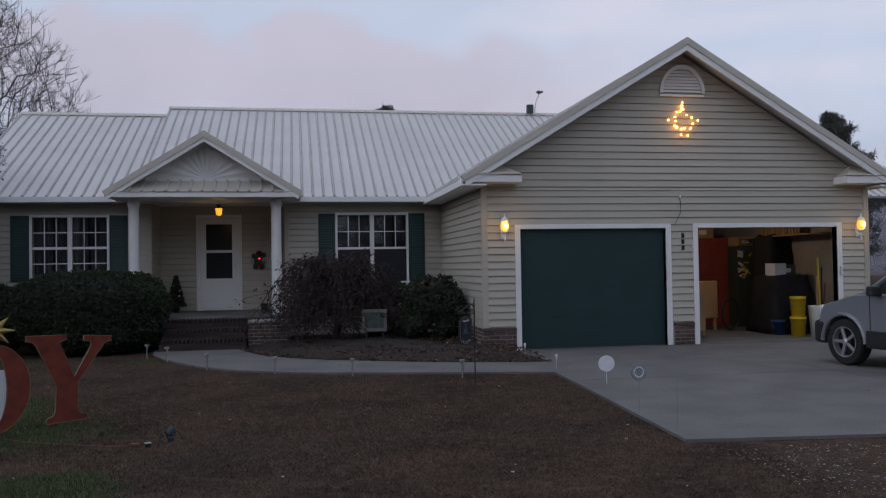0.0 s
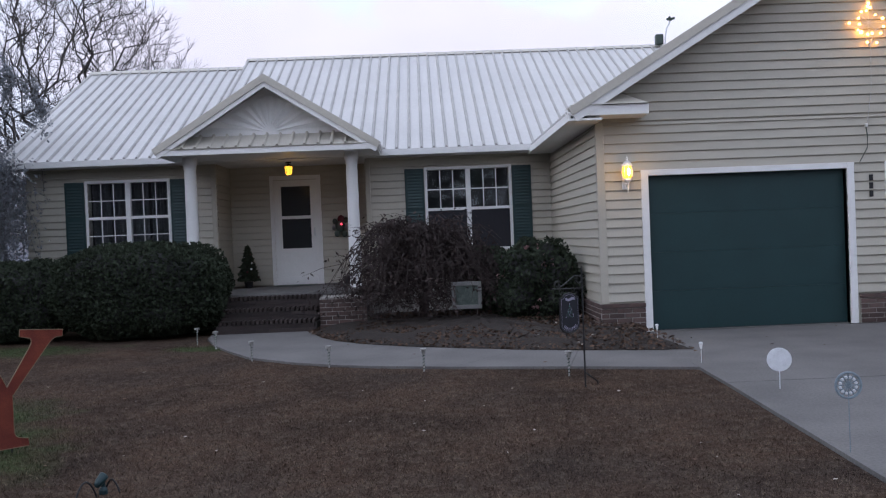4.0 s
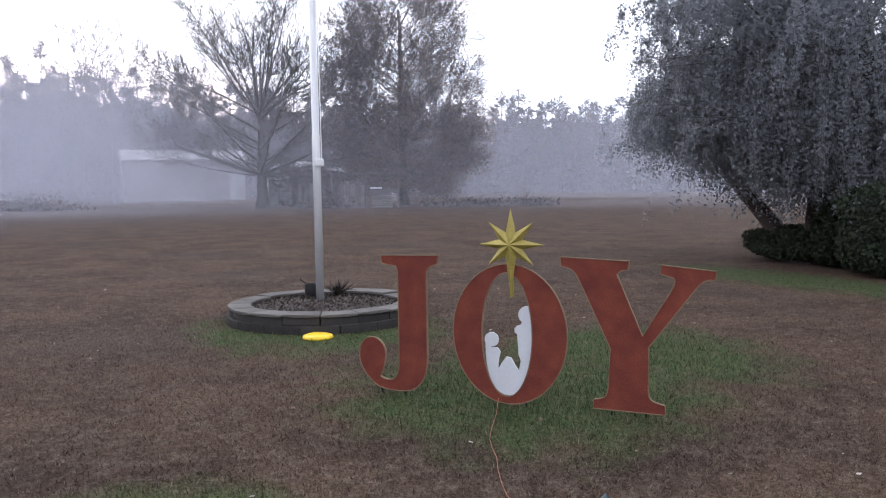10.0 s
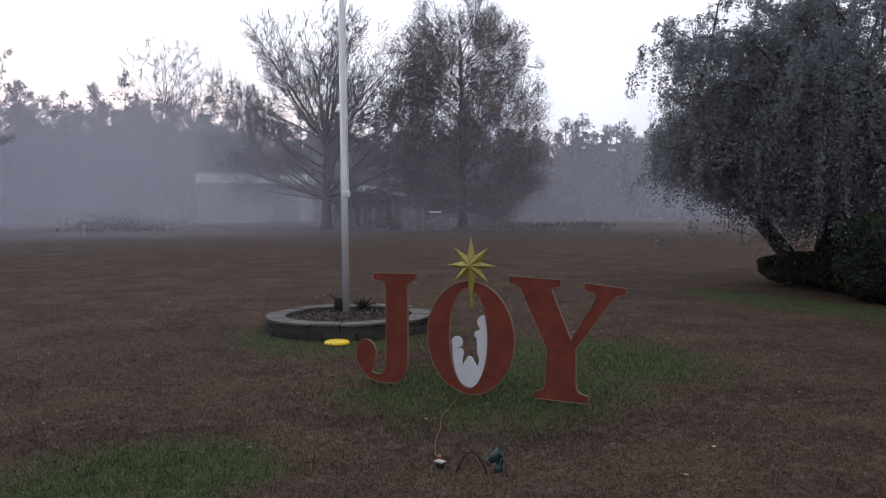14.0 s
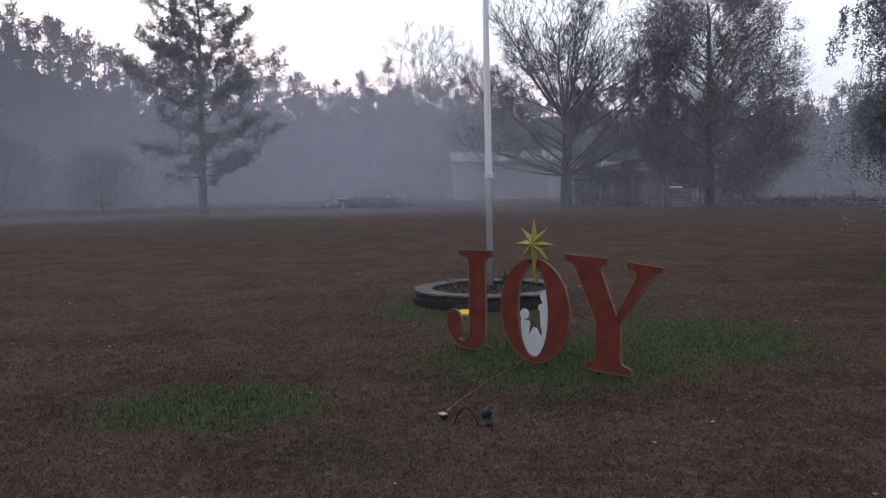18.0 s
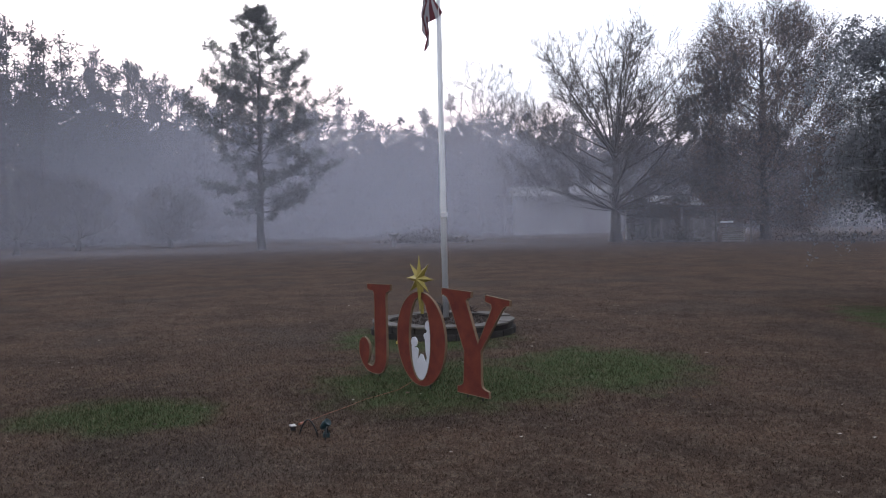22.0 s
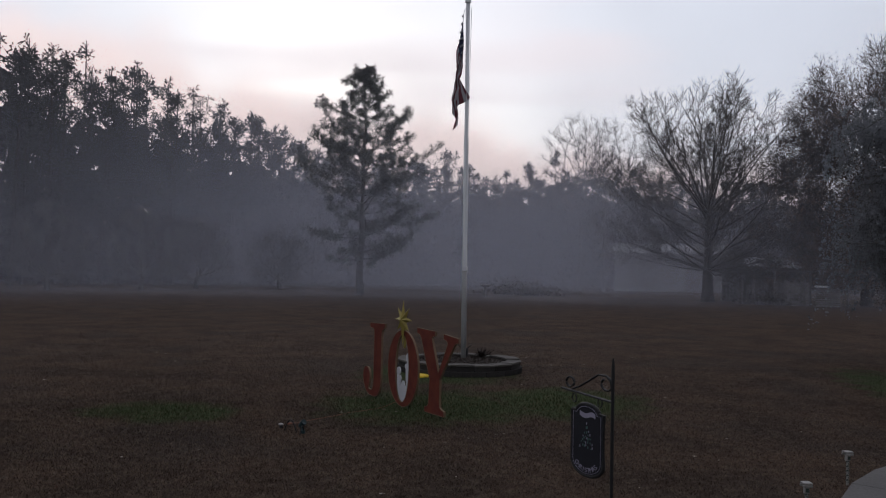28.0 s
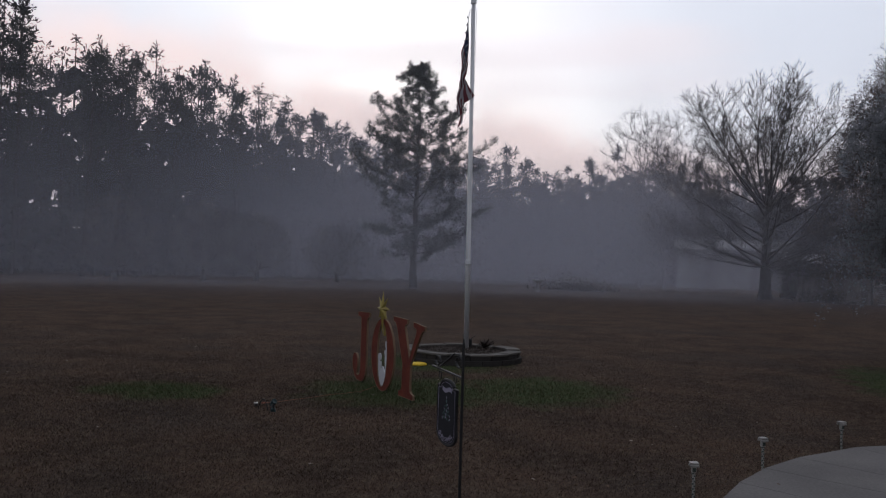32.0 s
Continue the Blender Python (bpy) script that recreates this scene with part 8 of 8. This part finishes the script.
# ---- parked car ----
def car(at, rz):
    """x forwards, y to its left."""
    ob = thing("car", "silver grey estate car with black bumper and alloy wheels", "car", at=at, rz=rz)
    paint = material("silver_paint", (0.25, 0.265, 0.29), 0.35, 0.05, 3, 30, 0, metal=0.4)
    trim = material("black_trim", (0.02, 0.02, 0.022), 0.6, 0.1, 8, 40, 0.05)
    tint = material("car_glass", (0.015, 0.018, 0.02), 0.05, 0.0, 2, 10, 0, spec=0.7)
    rubber = material("tyre", (0.02, 0.02, 0.02), 0.85, 0.2, 8, 50, 0.1)
    alloy = material("alloy", (0.55, 0.56, 0.58), 0.35, 0.1, 8, 40, 0, metal=0.8)
    prof = [(1.77, 0.34), (1.80, 0.62), (1.76, 0.76), (1.64, 0.86), (1.10, 1.01), (0.85, 1.03), (-1.95, 1.06), (-2.12, 0.95), (-2.16, 0.50), (-2.10, 0.34)]
    def arch_at(cx):
        return [(cx + 0.385 * math.cos(a), 0.33 + 0.385 * math.sin(a)) for a in [math.pi * k / 10 for k in range(11)]]
    low = [(-2.10, 0.30)] + arch_at(-1.27)[::-1] + arch_at(1.27)[::-1] + [(1.75, 0.30)]
    outline = prof[:-1] + low
    bm = bmesh.new()
    n = len(outline)
    rings = []
    for y, f in ((-0.86, 0.965), (-0.80, 1.0), (0.80, 1.0), (0.86, 0.965)):
        rings.append([bm.verts.new((x * f if abs(x) > 1.7 else x, y, 0.30 + (z - 0.30) * (f if z > 0.8 else 1))) for x, z in outline])
    for a, b in zip(rings, rings[1:]):
        for i in range(n):
            j = (i + 1) % n
            bm.faces.new((a[i], a[j], b[j], b[i]))
    for r in (rings[0], rings[-1]):
        f = bm.faces.new(r)
        f.normal_update()
        bmesh.ops.triangulate(bm, faces=[f])
    bmesh.ops.recalc_face_normals(bm, faces=bm.faces)
    part("body", bm, paint, ob)
    cab = [(0.95, 1.00), (0.25, 1.48), (-0.4, 1.55), (-1.6, 1.52), (-2.02, 1.05)]
    bm = bmesh.new()
    rr = [[bm.verts.new((x, y * (1 - 0.16 * max(0, z - 1.02) / 0.5), z)) for x, z in cab] for y in (-0.78, 0.78)]
    for i in range(len(cab) - 1):
        bm.faces.new((rr[0][i], rr[0][i + 1], rr[1][i + 1], rr[1][i]))
    for r in rr:
        bm.faces.new(r)
    bmesh.ops.recalc_face_normals(bm, faces=bm.faces)
    part("cabin_glass", bm, tint, ob, "dark tinted cabin glass")
    part("roof", slab(bmesh.new(), [(0.28, -0.64, 1.50), (0.28, 0.64, 1.50), (-1.65, 0.64, 1.56), (-1.65, -0.64, 1.56)][::-1], 0.04), paint, ob)
    for s in (-1, 1):
        for a, b in (((0.98, 1.0), (0.26, 1.49)), ((-0.35, 1.03), (-0.42, 1.54)), ((-1.25, 1.03), (-1.25, 1.53))):
            part("pillar", tube(bmesh.new(), [(a[0], s * 0.785, a[1]), (b[0], s * 0.665, b[1])], 0.035, 6), paint, ob)
        part("door_seam", boxed(0.78, s * 0.862 - 0.004, 0.42, 0.79, s * 0.862 + 0.004, 1.0), trim, ob)
        part("sill", boxed(-0.85, s * 0.86 - 0.02, 0.28, 0.85, s * 0.86 + 0.02, 0.52, 0.01), trim, ob)
        part("mirror", boxed(0.55, s * 0.95 - 0.09, 1.0, 0.68, s * 0.95 + 0.09, 1.14, 0.03), trim, ob, "black door mirror")
        part("headlight", boxed(1.60, s * 0.66 - 0.17, 0.66, 1.785, s * 0.66 + 0.17, 0.84, 0.03), M_FROST, ob, "clear headlight")
        part("tail_light", boxed(-2.16, s * 0.74 - 0.10, 0.75, -2.05, s * 0.74 + 0.10, 1.03, 0.02), M_REDWOOD, ob, "red tail light")
    for s in (-1, 1):
        for cx in (1.27, -1.27):
            arc = [(cx + 0.40 * math.cos(math.pi * k / 12), s * 0.868, 0.33 + 0.40 * math.sin(math.pi * k / 12)) for k in range(13)]
            part("arch_flare", tube(bmesh.new(), arc, 0.030, 8), paint, ob)
        part("door_handle", boxed(-0.20, s * 0.868 - 0.014, 0.86, -0.02, s * 0.868 + 0.014, 0.90, 0.01), trim, ob)
        part("bonnet_crease", tube(bmesh.new(), [(1.66, s * 0.70, 0.865), (1.10, s * 0.74, 1.012), (0.86, s * 0.76, 1.035)], 0.012, 6), paint, ob)
    part("grille", boxed(1.74, -0.42, 0.66, 1.80, 0.42, 0.80, 0.02), trim, ob, "black front grille")
    part("bumper", boxed(1.62, -0.875, 0.28, 1.86, 0.875, 0.62, 0.06), trim, ob, "black front bumper")
    part("bumper", boxed(-2.22, -0.84, 0.34, -2.0, 0.84, 0.60, 0.06), trim, ob)
    part("number_bar", boxed(1.861, -0.2, 0.42, 1.87, 0.2, 0.52), M_FROST, ob)
    for x in (1.27, -1.27):
        for s in (-1, 1):
            def turned(profile, y, open_ends=0):
                b2 = lathe(bmesh.new(), profile, 28)
                caps = [f for f in b2.faces if len(f.verts) > 6]
                bmesh.ops.delete(b2, geom=caps if open_ends == 2 else caps[1:] if open_ends == 1 else [], context="FACES_ONLY")
                bmesh.ops.transform(b2, matrix=pose(x, y, 0.33, -90 * s), verts=b2.verts)
                return b2
            tyre = part("wheel", turned([(0.22, -0.10), (0.31, -0.10), (0.33, -0.07), (0.33, 0.07), (0.31, 0.10), (0.22, 0.10)], s * 0.76, 2), rubber, ob, "black tyre on alloy wheel", smooth=False)
            part("rim", turned([(0.215, 0.0), (0.22, 0.10), (0.205, 0.10), (0.195, 0.02)], s * 0.76, 2), alloy, tyre)
            part("brake_disc", turned([(0.205, -0.01), (0.205, 0.0)], s * 0.76), trim, tyre)
            part("hub", turned([(0.05, 0.02), (0.05, 0.09), (0.03, 0.10)], s * 0.76), alloy, tyre)
            for k in range(5):
                a = 2 * math.pi * k / 5
                b2 = boxed(0.03, -0.022, 0.05, 0.21, 0.022, 0.085, 0.006)
                bmesh.ops.transform(b2, matrix=pose(x, s * 0.76, 0.33, -90 * s) @ Matrix.Rotation(a, 4, "Z"), verts=b2.verts)
                part("spoke", b2, alloy, tyre)
    return ob


car((5.55, 10.45, 0.0), 97)

# ---- sheds and pen across the field ----
M_TIN = material("white_sheet_metal", (0.42, 0.42, 0.43), 0.6, 0.4, 0.8, 8, 0.05, color2=(0.20, 0.19, 0.185))
M_GREYWOOD = material("grey_weathered_boards", (0.20, 0.185, 0.18), 0.9, 0.35, 2, 20, 0.3, per_object=0.25)
M_TINWALL = material("dull_sheet_metal", (0.27, 0.265, 0.265), 0.6, 0.4, 0.5, 6, 0.05, color2=(0.15, 0.145, 0.14), stretch=(1, 1, 0.3))
bl = thing("long_shed", "long white metal shed beyond the field trees", "shed", at=(-91.0, 15.4, 0.0), rz=88)
part("wall", boxed(0, 0, -0.2, 12.0, 6.0, 4.2), M_TINWALL, bl)
for k in range(26):
    part("wall_rib", boxed(0.2 + 0.46 * k, -0.03, 0, 0.26 + 0.46 * k, 0.0, 4.2), M_TINWALL, bl)
part("door", boxed(7.6, -0.06, 0.0, 10.4, -0.032, 3.2, 0.01), M_GREYWOOD, bl, "grey sliding shed door")
part("roof", slab(bmesh.new(), [(-0.3, -0.4, 4.2), (12.3, -0.4, 4.2), (12.3, 3.0, 5.35), (-0.3, 3.0, 5.35)], 0.06), M_TIN, bl, "white metal roof with rust stains")
part("roof", slab(bmesh.new(), [(12.3, 6.4, 4.2), (-0.3, 6.4, 4.2), (-0.3, 3.0, 5.35), (12.3, 3.0, 5.35)], 0.06), M_TIN, bl)
sd = thing("small_shed", "small pale shed with a low metal roof", "shed", at=(-57.5, 21.3, 0.0), rz=82)
part("wall", boxed(0, 0, -0.2, 1.6, 2.5, 2.6), M_TINWALL, sd)
part("wall", boxed(1.6, 0.3, -0.2, 5.0, 2.5, 2.3), M_GREYWOOD, sd)
part("roof", slab(bmesh.new(), [(-0.2, -0.3, 2.55), (5.4, -0.3, 2.3), (5.2, 2.8, 3.0), (-0.2, 2.8, 3.3)], 0.06), M_TIN, sd)
pen = thing("animal_pen", "weathered board pen with a wire frame", "pen", at=(-50.2, 21.2, 0.0), rz=66)
for k in range(22):
    if k not in (9, 10):
        part("board", boxed(0.18 * k, 0, -0.1, 0.18 * k + 0.165, 0.03, 1.45 + 0.1 * math.sin(k * 2.3)), M_GREYWOOD, pen)
for x in (0, 2.0, 4.0, 6.0):
    part("post", boxed(x - 0.05, -0.03, -0.1, x + 0.05, 0.07, 2.1), M_GREYWOOD, pen)
part("rail", boxed(0, -0.03, 2.02, 6.05, 0.05, 2.1), M_GREYWOOD, pen)
part("rail", boxed(4.0, -0.03, 0.95, 6.05, 0.03, 1.0), M_GREYWOOD, pen)
pk = thing("pallet_stack", "stack of pale wooden pallets beside the pen", "pallets", at=(-47.6, 24.9, 0.0), rz=66)
for k in range(9):
    part("plank", boxed(0, 0, 0.02 + 0.12 * k, 1.2, 0.8, 0.09 + 0.12 * k), M_GREYWOOD, pk)
part("sheet", boxed(-0.1, 0.1, 1.12, 0.6, 0.7, 1.22, 0.04), M_WHITE, pk, "white plastic sheet")
M_BRUSH = material("grey_dead_brush", (0.125, 0.108, 0.100), 0.95, 0.3, 2, 20, 0, per_island=0.35)
for px_, py_, sx_, sy_, h_, sd_ in ((-46.0, 31.0, 2.6, 1.0, 0.45, 1), (-59.0, 7.0, 3.2, 1.6, 0.9, 2), (-50.0, 23.0, 2.0, 1.4, 0.8, 3), (-45.5, 34.5, 1.6, 0.8, 0.4, 4)):
    nr = np.random.RandomState(50 + sd_)
    d = nr.normal(size=(1500, 3)) * (sx_ * 0.45, sy_ * 0.45, h_ * 0.45)
    d[:, 2] = np.abs(d[:, 2])
    pile = quads("brush_pile", leaf_quads(nr, d, 0.09, 3.4), M_BRUSH)
    pile.location = (px_, py_, 0)
    pile.rotation_euler = (0, 0, 1.2)
    tagged(pile, "low heap of dead brush at the field edge", "brush pile", "brush piles", kind="stuff")
fp = thing("field_post", "short dark post standing in the field", "post", at=(-56.0, 41.0, 0.0))
part("shaft", boxed(-0.08, -0.08, -0.2, 0.08, 0.08, 0.8, 0.01), M_GREYWOOD, fp)
fp = thing("bird_bath", "low pale birdbath standing in the field", "birdbath", at=(-52.0, 5.2, 0.0))
part("stem", lathe(bmesh.new(), [(0.2, -0.1), (0.12, 0.1), (0.1, 0.6)], 12), M_GREYWOOD, fp)
part("bowl", lathe(bmesh.new(), [(0.1, 0.6), (0.4, 0.75), (0.4, 0.8)], 16), M_GREYWOOD, fp)
# small bare fruit trees along the left edge of the field
for x, y, h, sd_ in ((-49.2, -18.1, 5.4, 61), (-55.3, -17.1, 5.0, 62), (-42.5, -20.5, 5.2, 63), (-60.5, -12.5, 4.6, 64)):
    crown_tree((x, y, -0.05), h, 2.9, sd_, "small bare fruit tree by the woods", DOME, 0.2, 0.3, 0.18, 420, twig=0.5)

# ---- grass, leaf litter, mulch bits ----
def lawn_blades():
    """Blades thick near the camera's side of the lawn, thinning out with no edge."""
    nr = np.random.RandomState(9)
    n = 3000000
    x, y = nr.uniform(-24, 0.5, n), nr.uniform(-4.0, 19.0, n)
    far = np.hypot(x + 2.5, y - 8.0)
    thin = nr.uniform(0, 1, n) < np.exp(-(far / 5.6) ** 1.5)
    x, y = x[thin], y[thin]
    edge = np.interp(x, [p[0] for p in W_OUT[::-1]], [p[1] for p in W_OUT[::-1]], left=99, right=12.1)
    inbed = (x - (BX + 0.25)) ** 2 + (y - (BY - 0.03)) ** 2 < 1.0
    keep = (y < edge + 0.01) & ~inbed & ~((x > 0.07 + 0.06 * (y - 7.5)) & (y > 7.5)) & ~((x < -5.6) & (y > 16.6))
    x, y = x[keep], y[keep]
    n = len(x)
    green = np.zeros(n)
    for gx, gy, rx, ry in GREEN_SPOTS:
        green = np.maximum(green, np.clip(1.2 - np.hypot((x - gx) / rx, (y - gy) / ry), 0, 1))
    h = nr.uniform(0.007, 0.022, n) * (1 + 1.1 * green)
    a = nr.uniform(0, 6.28, n)
    w = nr.uniform(0.0014, 0.0032, n)
    lean = nr.normal(size=(n, 2)) * 0.016
    base = np.stack([x, y, np.full(n, -0.034)], 1)
    side = np.stack([np.cos(a) * w, np.sin(a) * w, np.zeros(n)], 1)
    tip = base + np.stack([lean[:, 0], lean[:, 1], h + 0.006], 1)
    ob = quads("grass", np.stack([base - side * 1.15, base + side * 1.15, tip], 1), M_BLADE)
    return tagged(ob, "short dry lawn grass with green tufts", "grass", kind="stuff")


lawn_blades()
nr = np.random.RandomState(33)
def scatter(name, label, n, x0, x1, y0, y1, z, size, mat, keep=None, bed=False):
    p = np.stack([nr.uniform(x0, x1, n), nr.uniform(y0, y1, n), np.full(n, z)], 1)
    if keep is not None:
        p = p[keep(p[:, 0], p[:, 1])]
    if bed:
        h, inside = mulch_height(p[:, 0], p[:, 1])
        p[:, 2] = h
        p = p[inside]
        q = leaf_quads(nr, p, size, 1.6)
        q[:, :, 2] = p[:, None, 2] + 0.012 + (q[:, :, 2] - p[:, None, 2]) * 0.6
        return tagged(quads(name, q, mat), label, "leaf litter", kind="stuff")
    q = leaf_quads(nr, p, size, 1.6)
    q[:, :, 2] = z + 0.004 + (q[:, :, 2] - z) * 0.35
    q[:, :, 2] = np.maximum(q[:, :, 2], z + 0.002)
    return tagged(quads(name, q, mat), label, "leaf litter", kind="stuff")
M_LITTER = material("dead_leaf", (0.090, 0.056, 0.038), 0.9, 0.3, 8, 40, 0, per_island=0.55)
M_PALE = material("pale_dead_leaf", (0.38, 0.34, 0.30), 0.9, 0.2, 8, 40, 0, per_island=0.3)
in_walk = lambda x, y: y > np.interp(x, [p[0] for p in W_IN[::-1]], [p[1] for p in W_IN[::-1]])
scatter("bed_litter", "dead leaves and bark chips over the mulch", 9000, -4.2, 0.75, 13.2, 18.5, 0.10, 0.036, M_LITTER, None, True)
scatter("bed_litter_pale", "few pale dead leaves over the mulch", 90, -4.0, 0.7, 13.3, 17.0, 0.10, 0.03, M_PALE, None, True)
scatter("lawn_litter", "scattered pale dead leaves on the lawn", 170, -14, 0, 3, 14, -0.025, 0.024, M_PALE, lambda x, y: ~in_walk(x, y + 1.3))
scatter("lawn_litter_dark", "scattered dark dead leaves on the lawn", 420, -14, 0, 3, 14, -0.025, 0.03, M_LITTER, lambda x, y: ~in_walk(x, y + 1.3))
scatter("walk_litter", "few dead leaves blown onto the concrete", 70, -5.5, 5.0, 9.0, 16.5, 0.02, 0.03, M_LITTER)
M_STONE = material("pale_gravel", (0.26, 0.25, 0.24), 0.9, 0.3, 30, 90, 0, per_island=0.5)
scatter("gravel_patch", "thin pale gravel in the grass beyond the driveway end", 5200, 0.2, 6.0, 4.6, 7.4, -0.03, 0.016, M_STONE, lambda x, y: (y < 7.35 - 0.115 * x) & (nr.uniform(0, 1, len(x)) < np.clip((y - 4.6) / 2.2, 0, 1)))
